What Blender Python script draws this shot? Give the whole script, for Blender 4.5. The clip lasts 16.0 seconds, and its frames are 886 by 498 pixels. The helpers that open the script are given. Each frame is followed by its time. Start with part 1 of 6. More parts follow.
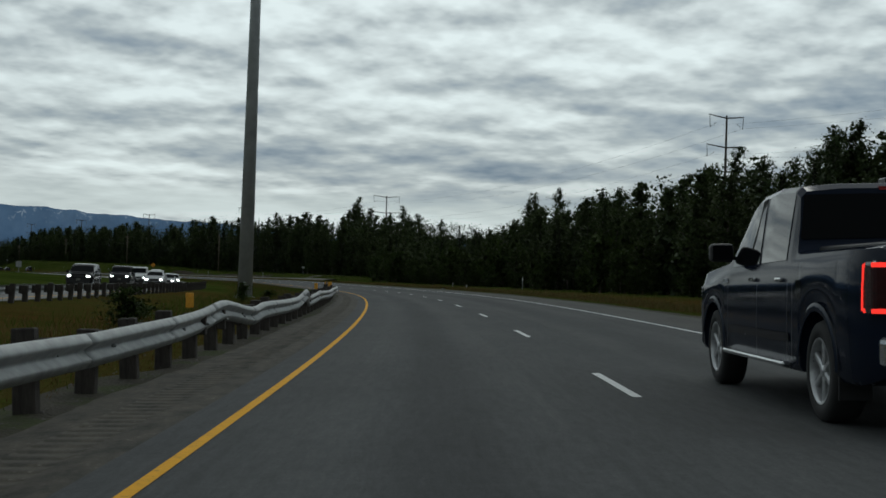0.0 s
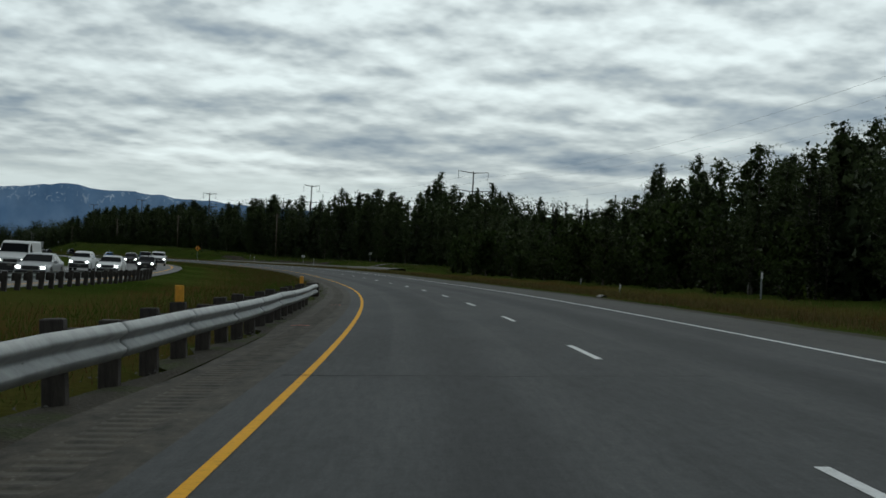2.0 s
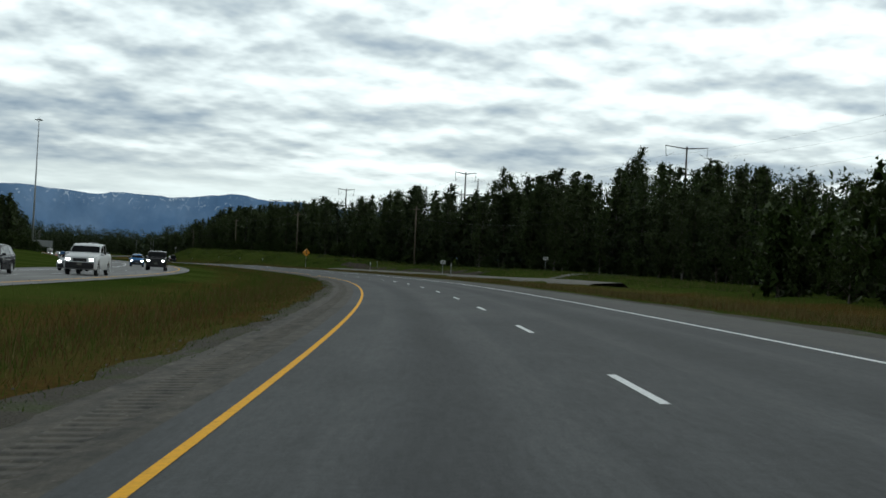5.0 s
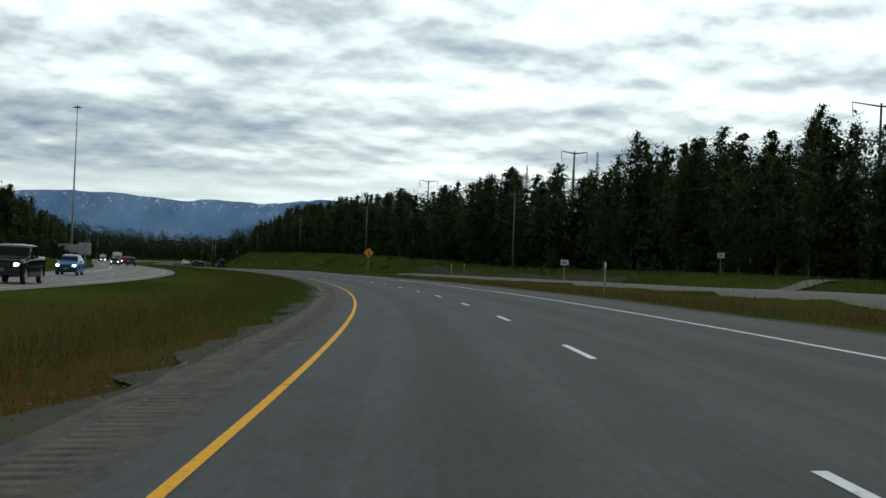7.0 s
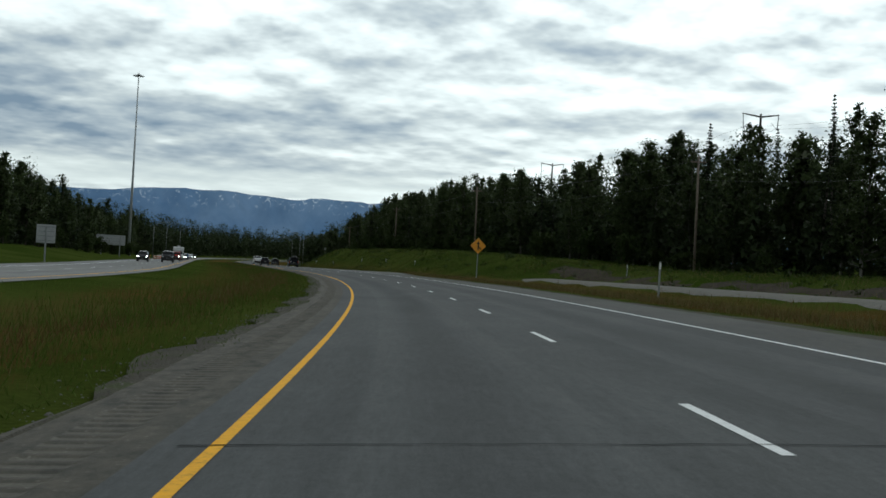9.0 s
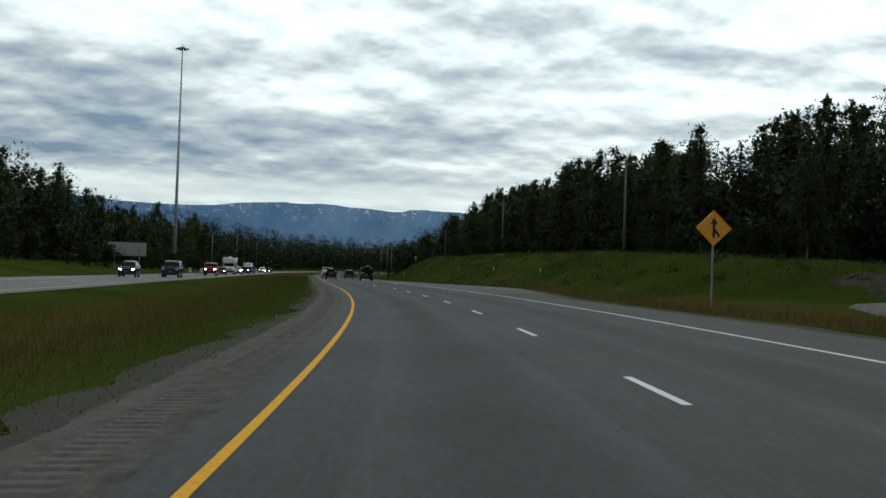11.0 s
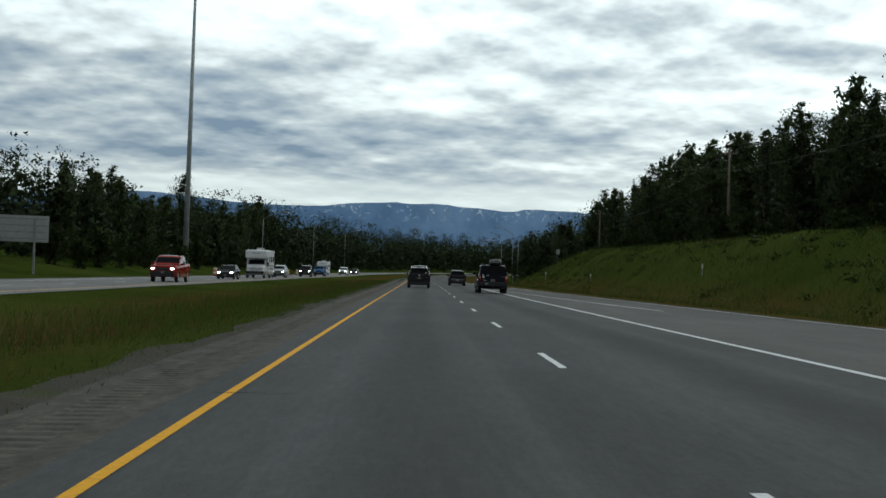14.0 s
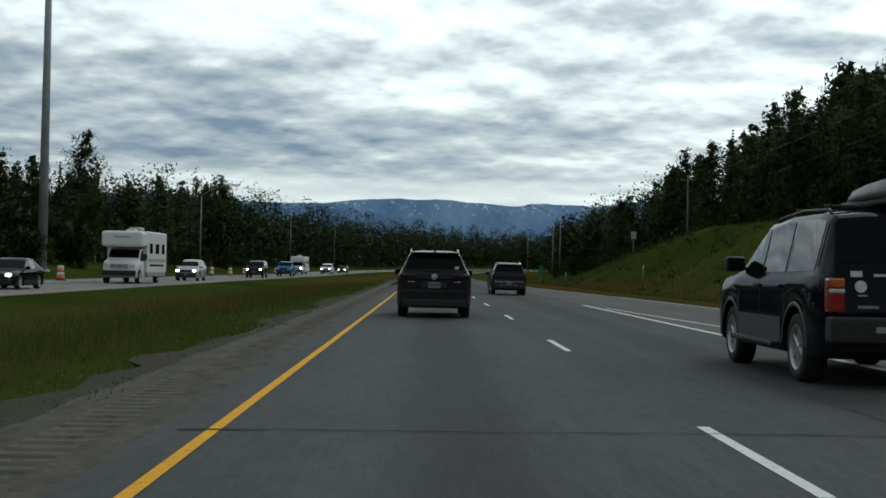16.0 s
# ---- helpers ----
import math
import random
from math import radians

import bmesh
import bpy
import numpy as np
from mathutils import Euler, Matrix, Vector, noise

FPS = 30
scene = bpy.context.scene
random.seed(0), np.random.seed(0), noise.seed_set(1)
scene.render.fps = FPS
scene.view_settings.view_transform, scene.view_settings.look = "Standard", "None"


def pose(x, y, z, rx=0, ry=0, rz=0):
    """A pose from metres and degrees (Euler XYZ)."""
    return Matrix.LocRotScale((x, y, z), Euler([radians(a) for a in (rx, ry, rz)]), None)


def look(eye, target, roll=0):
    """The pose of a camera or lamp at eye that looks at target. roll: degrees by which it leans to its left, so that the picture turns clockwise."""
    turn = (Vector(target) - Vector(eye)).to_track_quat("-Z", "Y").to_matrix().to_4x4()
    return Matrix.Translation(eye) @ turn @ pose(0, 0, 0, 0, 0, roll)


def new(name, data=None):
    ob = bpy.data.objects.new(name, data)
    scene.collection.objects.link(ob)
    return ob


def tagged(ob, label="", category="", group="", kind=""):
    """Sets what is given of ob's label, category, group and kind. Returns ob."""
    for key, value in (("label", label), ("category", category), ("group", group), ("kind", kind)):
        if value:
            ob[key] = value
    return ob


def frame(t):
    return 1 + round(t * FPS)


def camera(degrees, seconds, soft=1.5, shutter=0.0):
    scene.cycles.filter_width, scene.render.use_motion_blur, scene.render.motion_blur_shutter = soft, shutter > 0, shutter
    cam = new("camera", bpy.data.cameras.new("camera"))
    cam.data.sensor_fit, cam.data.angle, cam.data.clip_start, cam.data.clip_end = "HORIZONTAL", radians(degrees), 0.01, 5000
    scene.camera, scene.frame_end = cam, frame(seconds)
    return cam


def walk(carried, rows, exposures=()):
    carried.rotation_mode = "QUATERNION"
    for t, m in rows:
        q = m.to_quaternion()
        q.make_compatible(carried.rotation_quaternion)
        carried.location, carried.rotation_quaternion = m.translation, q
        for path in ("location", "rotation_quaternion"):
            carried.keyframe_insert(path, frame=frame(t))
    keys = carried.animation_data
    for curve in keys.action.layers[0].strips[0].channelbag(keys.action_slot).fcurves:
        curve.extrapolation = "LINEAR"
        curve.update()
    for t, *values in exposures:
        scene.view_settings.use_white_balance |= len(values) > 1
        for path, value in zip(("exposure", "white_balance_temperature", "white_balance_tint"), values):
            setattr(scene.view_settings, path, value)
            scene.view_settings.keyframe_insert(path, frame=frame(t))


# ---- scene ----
# Camera: heading along a two-lane carriageway that bends to the left.
cam = camera(38.46, 16.0, soft=1.6)
PATH = [
    (0.0, -2.039, -9.202, 1.109, 91.254, -1.950, -0.480),
    (0.5, -2.278, 8.007, 1.090, 91.067, -2.342, 0.172),
    (1.0, -2.703, 24.900, 1.076, 91.084, -2.571, 0.957),
    (1.5, -3.413, 42.034, 1.048, 90.844, -2.376, 2.179),
    (2.0, -4.432, 59.312, 0.983, 90.655, -2.879, 3.381),
    (2.5, -5.834, 76.449, 0.879, 90.669, -2.340, 4.568),
    (3.0, -7.603, 93.622, 0.760, 90.579, -2.481, 5.752),
    (3.5, -9.752, 110.671, 0.642, 90.764, -2.806, 6.536),
    (4.0, -12.057, 127.732, 0.539, 90.599, -2.839, 7.667),
    (4.5, -14.782, 144.699, 0.447, 90.712, -3.001, 9.404),
    (7.0, -33.437, 227.122, 0.184, 90.783, -2.413, 14.923),
    (7.5, -38.234, 243.589, 0.122, 90.857, -2.506, 16.287),
    (8.0, -43.567, 260.189, 0.040, 90.775, -2.784, 17.285),
    (8.5, -49.112, 276.479, -0.045, 90.814, -2.234, 18.660),
    (9.0, -55.047, 292.756, -0.129, 90.631, -3.190, 19.874),
    (9.5, -61.273, 309.052, -0.209, 90.682, -2.956, 21.068),
    (10.0, -67.965, 325.129, -0.297, 90.842, -2.668, 22.193),
    (12.5, -106.196, 403.533, -0.665, 90.881, -2.181, 27.542),
    (13.0, -114.585, 418.680, -0.733, 90.840, -2.642, 28.452),
    (13.5, -123.326, 434.043, -0.819, 90.533, -2.728, 29.171),
    (14.0, -132.091, 449.059, -0.923, 90.769, -2.082, 29.507),
    (14.5, -141.040, 464.127, -1.038, 90.578, -2.133, 29.799),
    (15.0, -150.059, 479.200, -1.156, 90.557, -1.729, 30.016),
    (15.5, -159.040, 494.290, -1.272, 90.659, -1.751, 29.894),
    (16.0, -168.058, 509.446, -1.387, 90.610, -1.241, 29.736),
]
walk(cam, [(t, pose(x, y, z, a, b, c)) for t, x, y, z, a, b, c in PATH], exposures=[(0.0, -0.58, 6160, 1), (1.0, -0.6, 6160, 1), (1.7, -0.56, 6160, 1), (2.4, -0.26, 6160, 1), (3.0, -0.05, 6160, 1), (4.5, 0.0, 6160, 1), (7.0, 0.0, 6160, 1), (16.0, 0.0, 6160, 1)])

# ---- light: an overcast sky with a veiled sun ahead and to the right ----
SUN_AZ, SUN_EL = radians(-6), radians(42)   # azimuth from +y, positive to the left
SUN_DIR = Vector((-math.sin(SUN_AZ) * math.cos(SUN_EL), math.cos(SUN_AZ) * math.cos(SUN_EL), math.sin(SUN_EL)))


class Nodes:
    """A small wrapper to lay out node trees."""

    def __init__(self, tree):
        self.t = tree
        tree.nodes.clear()

    def n(self, kind, **kw):
        node = self.t.nodes.new(kind)
        ins = kw.pop("ins", {})
        for a, v in kw.items():
            setattr(node, a, v)
        for k, v in ins.items():
            self.put(node.inputs[k], v)
        return node

    def put(self, sock, v):
        if isinstance(v, bpy.types.NodeSocket):
            self.t.links.new(v, sock)
        elif isinstance(v, bpy.types.Node):
            self.t.links.new(v.outputs[0], sock)
        else:
            sock.default_value = v

    def math(self, op, a, b=None, c=None, clamp=False):
        node = self.t.nodes.new("ShaderNodeMath")
        node.operation, node.use_clamp = op, clamp
        for i, v in enumerate((a, b, c)):
            if v is not None:
                self.put(node.inputs[i], v)
        return node.outputs[0]

    def vec(self, op, a, b=None):
        node = self.t.nodes.new("ShaderNodeVectorMath")
        node.operation = op
        self.put(node.inputs[0], a)
        if b is not None:
            self.put(node.inputs[1], b)
        return node.outputs["Value" if op in ("DOT_PRODUCT", "LENGTH") else "Vector"]

    def ramp(self, fac, stops, smooth=False):
        node = self.t.nodes.new("ShaderNodeValToRGB")
        cr = node.color_ramp
        cr.interpolation = "EASE" if smooth else "LINEAR"
        cr.elements[0].position, cr.elements[1].position = stops[0][0], stops[-1][0]
        for p, _ in stops[1:-1]:
            cr.elements.new(p)
        for e, (p, c) in zip(cr.elements, stops):
            e.color = (c, c, c, 1) if isinstance(c, (int, float)) else (*c, 1)
        self.put(node.inputs[0], fac)
        return node.outputs[0]

    def mix(self, fac, a, b, blend="MIX"):
        node = self.t.nodes.new("ShaderNodeMix")
        node.data_type, node.blend_type = "RGBA", blend
        self.put(node.inputs[0], fac)
        for i, v in ((6, a), (7, b)):
            self.put(node.inputs[i], (*v, 1) if isinstance(v, tuple) and len(v) == 3 else v)
        return node.outputs[2]

    def noise(self, scale, detail=4, rough=0.55, vector=None, dist=0.0):
        node = self.n("ShaderNodeTexNoise", ins={"Scale": scale, "Detail": detail, "Roughness": rough, "Distortion": dist})
        if vector is not None:
            self.put(node.inputs["Vector"], vector)
        return node.outputs[0]


def make_world():
    w = bpy.data.worlds.new("overcast_sky")
    scene.world = w
    w.use_nodes = True
    N = Nodes(w.node_tree)
    d = N.n("ShaderNodeTexCoord").outputs["Generated"]
    s = N.n("ShaderNodeSeparateXYZ", ins={0: d})
    up = N.math("MAXIMUM", s.outputs[2], 0.0)
    # cloud rows, flatter towards the horizon
    az = N.math("ARCTAN2", s.outputs[0], s.outputs[1])
    row = N.math("MULTIPLY", N.math("LOGARITHM", N.math("ADD", up, 0.055), 2.71828), 0.50)
    q = N.n("ShaderNodeCombineXYZ", ins={0: N.math("MULTIPLY", az, 0.85), 1: row, 2: 0.0}).outputs[0]
    def sheet(v, scale):
        """Depth of a cloud layer: broad swells with rounded puffs on them."""
        puff = N.n("ShaderNodeTexVoronoi", feature="SMOOTH_F1", ins={"Scale": scale * 2.3, "Smoothness": 0.45, "Detail": 3.0, "Roughness": 0.55, "Vector": v}).outputs["Distance"]
        return N.math("MULTIPLY_ADD", puff, -0.30, N.noise(scale, 7, 0.50, v))

    def relief(shift, scale, lift):
        """Tops catch the light, bellies stay grey: the layer's depth against that a little higher up."""
        here = sheet(N.vec("ADD", q, shift), scale)
        return here, N.math("SUBTRACT", here, sheet(N.vec("ADD", q, (shift[0], shift[1] + lift, shift[2])), scale))

    deep, broad = relief((3.1, 1.7, 0.2), 4.0, 0.050)
    _, fine = relief((8.4, 5.2, 1.3), 9.0, 0.022)
    cover = N.noise(2.3, 4, 0.5, N.vec("ADD", q, (5.5, 0.4, 4.1)))
    val = N.math("MULTIPLY_ADD", broad, 1.55, N.math("MULTIPLY_ADD", fine, 1.2, N.ramp(up, [(0.045, 0.40), (0.062, 0.27), (0.095, 0.30), (0.13, 0.45), (0.19, 0.62), (0.26, 0.72)], True)))
    val = N.math("ADD", val, N.math("MULTIPLY", N.math("SUBTRACT", 0.5, cover), 1.0))
    val = N.math("ADD", val, N.math("MULTIPLY", N.math("SUBTRACT", 0.36, deep), 0.9))
    col = N.ramp(val, [(0.0, (0.20, 0.27, 0.37)), (0.28, (0.42, 0.475, 0.54)), (0.48, (0.61, 0.65, 0.677)), (0.68, (0.87, 0.905, 0.915)), (0.95, (1.15, 1.20, 1.205))])
    col = N.mix(N.ramp(up, [(0.30, 0.0), (0.6, 1.0)], True), col, (0.70, 0.72, 0.74))
    sky = N.n("ShaderNodeTexSky", sky_type="NISHITA", sun_disc=False, sun_elevation=SUN_EL, sun_rotation=-SUN_AZ, air_density=1.0, dust_density=2.0)
    skyc = N.vec("SCALE", sky.outputs[0])
    skyc.node.inputs["Scale"].default_value = 0.10
    col = N.mix(0.08, col, skyc)
    # pale strip over the far hills
    wave = N.noise(2.2, 4, 0.5, N.vec("MULTIPLY", d, (1.0, 1.0, 10.0)))
    edge = N.math("ADD", up, N.math("MULTIPLY", N.math("SUBTRACT", wave, 0.5), 0.03))
    col = N.mix(N.ramp(edge, [(0.038, 0.0), (0.048, 0.7), (0.058, 0.6), (0.070, 0.0)], True), col, (0.76, 0.80, 0.79))
    col = N.mix(N.ramp(up, [(0.0, 0.6), (0.045, 0.0)]), col, (0.50, 0.56, 0.62))
    # the veiled sun stands ahead: the sheet is dimmer behind
    toward = N.math("MULTIPLY_ADD", N.vec("DOT_PRODUCT", d, (SUN_DIR.x, SUN_DIR.y, 0.0)), 0.67, 0.5, clamp=True)
    gain = N.math("MULTIPLY_ADD", N.math("POWER", toward, 1.2), 0.62, 0.46)
    bg = N.n("ShaderNodeBackground", ins={"Color": col, "Strength": gain})
    N.n("ShaderNodeOutputWorld", ins={0: bg})


make_world()
sun = bpy.data.lights.new("sun", "SUN")
sun.energy, sun.angle, sun.color = 0.5, radians(16), (1.0, 0.96, 0.9)
new("sun", sun).matrix_world = look((0, 0, 300), Vector((0, 0, 300)) - SUN_DIR)

# ---- materials ----


def material(name):
    m = bpy.data.materials.new(name)
    m.use_nodes = True
    return m, Nodes(m.node_tree)


def surface(N, color, rough=0.6, metal=0.0, bump=None, strength=0.3, dist=0.02, **ins):
    b = N.n("ShaderNodeBsdfPrincipled", ins={"Base Color": (*color, 1) if isinstance(color, tuple) and len(color) == 3 else color, "Roughness": rough, "Metallic": metal})
    for k, v in ins.items():
        N.put(b.inputs[k.replace("_", " ")], v)
    if bump is not None:
        N.put(b.inputs["Normal"], N.n("ShaderNodeBump", ins={"Strength": strength, "Distance": dist, "Height": bump}).outputs[0])
    N.n("ShaderNodeOutputMaterial", ins={0: b})
    return b


def plain(name, color, rough=0.5, metal=0.0, vary=0.12, scale=14.0, **ins):
    """A painted, plastic or metal surface with faint dirt."""
    m, N = material(name)
    obj = N.n("ShaderNodeTexCoord").outputs["Object"]
    dirt = N.noise(scale, 5, 0.6, obj)
    dark = tuple(c * (1 - 2 * vary) for c in color)
    pale = tuple(min(1, c * (1 + vary)) for c in color)
    surface(N, N.mix(N.ramp(dirt, [(0.3, 0.0), (0.7, 1.0)]), dark, pale), N.math("MULTIPLY_ADD", dirt, 0.16, rough - 0.08), metal, dirt, 0.04, 0.005, **ins)
    return m


def world_pos(N):
    return N.n("ShaderNodeNewGeometry").outputs["Position"]


def asphalt(name, base, worn, streak_scale, dirt=0.0, lanes=False):
    m, N = material(name)
    p = world_pos(N)
    uv = N.n("ShaderNodeUVMap", uv_map="along").outputs[0]      # u across in metres, v along in metres
    long = N.noise(1.0, 3, 0.5, N.vec("MULTIPLY", uv, (streak_scale, 0.012, 1.0)))
    patch = N.noise(0.10, 4, 0.55, p)
    grit = N.noise(55.0, 3, 0.7, p)
    stone = N.noise(9.0, 4, 0.65, p)
    c = N.mix(N.ramp(long, [(0.34, 0.0), (0.66, 1.0)]), base, worn)
    c = N.mix(N.math("MULTIPLY", N.ramp(patch, [(0.40, 0.0), (0.62, 1.0)]), 0.35), c, tuple(x * 1.35 for x in worn))
    if lanes:
        u = N.n("ShaderNodeSeparateXYZ", ins={0: uv}).outputs[0]
        off = N.math("ABSOLUTE", N.math("SUBTRACT", N.math("ABSOLUTE", N.math("ADD", u, N.math("MULTIPLY", N.math("SUBTRACT", long, 0.5), 0.5))), 1.85))
        c = N.mix(N.math("MULTIPLY", N.ramp(off, [(0.15, 1.0), (0.65, 0.0)], True), 0.55), c, tuple(x * 0.74 for x in base))
        c = N.mix(N.math("MULTIPLY", N.ramp(off, [(0.5, 0.0), (0.9, 1.0), (1.3, 0.0)], True), 0.5), c, tuple(x * 1.18 for x in worn))
        speck = N.noise(3.2, 5, 0.8, N.vec("MULTIPLY", uv, (4.0, 0.42, 1.0)))
        c = N.mix(0.45, c, N.ramp(speck, [(0.32, 0.30), (0.68, 0.68)]), "OVERLAY")
    blot = N.noise(1.0, 5, 0.6, N.vec("MULTIPLY", uv, (0.9, 0.16, 1.0)))
    c = N.mix(0.5, c, N.ramp(blot, [(0.3, 0.36), (0.7, 0.64)]), "OVERLAY")
    if dirt:
        # dust, loose grit and damp blots lie on the old surface
        dust = N.noise(2.6, 6, 0.68, N.vec("MULTIPLY", uv, (1.5, 0.55, 1.0)))
        c = N.mix(N.math("MULTIPLY", N.ramp(dust, [(0.42, 0.0), (0.68, 1.0)]), dirt), c, (0.105, 0.094, 0.074))
        c = N.mix(N.math("MULTIPLY", N.ramp(dust, [(0.28, 1.0), (0.44, 0.0)]), dirt), c, (0.020, 0.019, 0.016))
        chips = N.n("ShaderNodeTexVoronoi", ins={"Scale": 13.0, "Vector": p}).outputs["Distance"]
        c = N.mix(N.math("MULTIPLY", N.ramp(chips, [(0.14, 1.0), (0.22, 0.0)]), N.math("MULTIPLY", N.ramp(dust, [(0.46, 0.0), (0.60, 1.0)]), dirt)), c, (0.16, 0.15, 0.13))
    c = N.mix(0.7, c, N.ramp(grit, [(0.25, 0.35), (0.5, 0.5), (0.75, 0.72)]), "OVERLAY")
    c = N.mix(0.35 + 0.4 * dirt, c, N.ramp(stone, [(0.3, 0.38), (0.7, 0.62)]), "OVERLAY")
    surface(N, c, N.math("MULTIPLY_ADD", patch, 0.1, 0.84), 0.0, grit, 0.5, 0.006, Specular_IOR_Level=0.15)
    return m


M_ASPHALT = asphalt("asphalt", (0.052, 0.055, 0.057), (0.068, 0.071, 0.072), 0.8, 0.0, True)
M_OUTER = asphalt("outer_shoulder_asphalt", (0.054, 0.055, 0.054), (0.070, 0.070, 0.067), 1.3, 0.25)
M_SHOULDER = asphalt("old_asphalt", (0.040, 0.038, 0.033), (0.058, 0.054, 0.045), 1.3, 0.75)
M_GROOVE = asphalt("dirty_groove", (0.072, 0.068, 0.059), (0.098, 0.092, 0.078), 1.3, 0.6)
M_RAMP = asphalt("light_grey_asphalt", (0.078, 0.080, 0.078), (0.105, 0.106, 0.102), 0.5, 0.25)
M_FAR_ROAD = asphalt("pale_asphalt", (0.13, 0.13, 0.13), (0.18, 0.18, 0.175), 0.8)


def paint(name, color, wear):
    m, N = material(name)
    p = world_pos(N)
    w = N.noise(14.0, 5, 0.7, p)
    g = N.noise(60.0, 3, 0.7, p)
    c = N.mix(N.ramp(w, [(0.28, 0.8), (0.42, 0.18), (0.62, 0.0)]), color, wear)
    c = N.mix(0.3, c, N.ramp(g, [(0.3, 0.36), (0.7, 0.6)]), "OVERLAY")
    surface(N, c, 0.75, 0.0, g, 0.3, 0.004, Specular_IOR_Level=0.08)
    return m


M_YELLOW = paint("yellow_paint", (0.80, 0.41, 0.022), (0.26, 0.16, 0.04))
M_WHITE = paint("white_paint", (0.76, 0.77, 0.77), (0.26, 0.26, 0.26))
M_PINK = paint("pink_marking_paint", (0.42, 0.14, 0.12), (0.10, 0.08, 0.07))


def gravel():
    m, N = material("gravel_verge")
    p = world_pos(N)
    v = N.n("ShaderNodeTexVoronoi", ins={"Scale": 22.0, "Vector": p})
    n1, n2 = N.noise(1.3, 5, 0.6, p), N.noise(30, 4, 0.7, p)
    c = N.mix(n1, (0.042, 0.038, 0.030), (0.080, 0.073, 0.060))
    c = N.mix(N.ramp(N.noise(0.8, 4, 0.6, p), [(0.50, 0.0), (0.62, 0.7)]), c, (0.05, 0.065, 0.022))
    c = N.mix(0.5, c, N.ramp(n2, [(0.25, 0.3), (0.75, 0.7)]), "OVERLAY")
    surface(N, c, 0.9, 0.0, v.outputs["Distance"], 0.8, 0.03, Specular_IOR_Level=0.05)
    return m


M_GRAVEL = gravel()


def turf():
    m, N = material("rough_grass")
    p = world_pos(N)
    uv = N.n("ShaderNodeSeparateXYZ", ins={0: N.n("ShaderNodeUVMap", uv_map="along").outputs[0]})      # metres across, metres along
    d = uv.outputs[0]
    a, b, f = N.noise(0.055, 4, 0.55, p), N.noise(0.5, 5, 0.6, p), N.noise(7.0, 5, 0.7, p)
    dd = N.math("ADD", d, N.math("MULTIPLY", N.math("SUBTRACT", b, 0.5), 5.0))
    # a belt of seeding red grass stands in the median, straw along the outer verge
    belt = N.ramp(N.math("DIVIDE", N.math("ADD", dd, 30.0), 50.0), [(0.30, 0.0), (0.36, 1.0), (0.44, 1.0), (0.475, 0.1), (0.72, 0.0), (0.75, 0.95), (0.88, 0.9), (0.93, 0.0)])
    early = N.math("MULTIPLY", N.ramp(N.math("DIVIDE", uv.outputs[1], 500.0), [(0.25, 0.0), (0.29, 1.0), (0.50, 1.0), (0.54, 0.0)]), N.ramp(N.math("DIVIDE", N.math("ADD", dd, 30.0), 50.0), [(0.36, 0.0), (0.41, 1.0), (0.49, 1.0), (0.51, 0.0)]))
    first = N.math("MULTIPLY", N.ramp(N.math("DIVIDE", uv.outputs[1], 500.0), [(0.19, 0.8), (0.23, 0.0)]), N.ramp(N.math("DIVIDE", N.math("ADD", dd, 30.0), 50.0), [(0.05, 0.0), (0.2, 1.0), (0.48, 1.0), (0.5, 0.0)]))
    belt = N.math("MAXIMUM", belt, N.math("MAXIMUM", early, first))
    green = N.mix(N.ramp(a, [(0.40, 0.0), (0.60, 1.0)]), (0.030, 0.047, 0.008), (0.050, 0.066, 0.014))
    red = N.mix(N.ramp(a, [(0.38, 0.0), (0.6, 1.0)]), (0.082, 0.046, 0.016), (0.070, 0.058, 0.018))
    c = N.mix(N.math("MULTIPLY", belt, N.ramp(b, [(0.30, 0.45), (0.55, 1.0)])), green, red)
    c = N.mix(0.7, c, N.ramp(f, [(0.25, 0.22), (0.75, 0.74)]), "OVERLAY")
    surface(N, c, 0.9, 0.0, f, 0.8, 0.08, Specular_IOR_Level=0.0)
    return m


M_TURF = turf()


def leafy(name, c1, c2, c3, rough=0.65, spec=0.1):
    m, N = material(name)
    r = N.n("ShaderNodeNewGeometry").outputs["Random Per Island"]
    o = N.n("ShaderNodeObjectInfo").outputs["Random"]
    c = N.mix(r, c1, c2)
    c = N.mix(N.math("MULTIPLY", o, 0.7), c, c3)
    b = N.n("ShaderNodeBsdfPrincipled", ins={"Base Color": c, "Roughness": rough, "Specular IOR Level": spec})
    tr = N.n("ShaderNodeBsdfTranslucent", ins={"Color": c})
    N.n("ShaderNodeOutputMaterial", ins={0: N.n("ShaderNodeMixShader", ins={0: 0.22, 1: b, 2: tr})})
    return m


M_DEEP = leafy("deep_woods_leaves", (0.024, 0.038, 0.016), (0.048, 0.068, 0.025), (0.034, 0.049, 0.021))
M_BIRCH = leafy("birch_leaves", (0.040, 0.064, 0.021), (0.074, 0.104, 0.033), (0.056, 0.074, 0.030))
M_POPLAR = leafy("poplar_leaves", (0.034, 0.052, 0.020), (0.066, 0.090, 0.033), (0.034, 0.054, 0.019))
M_SPRUCE = leafy("spruce_needles", (0.014, 0.024, 0.012), (0.026, 0.038, 0.018), (0.018, 0.027, 0.012), 0.8)
M_BUSH = leafy("shrub_leaves", (0.024, 0.044, 0.009), (0.046, 0.074, 0.016), (0.036, 0.048, 0.012))
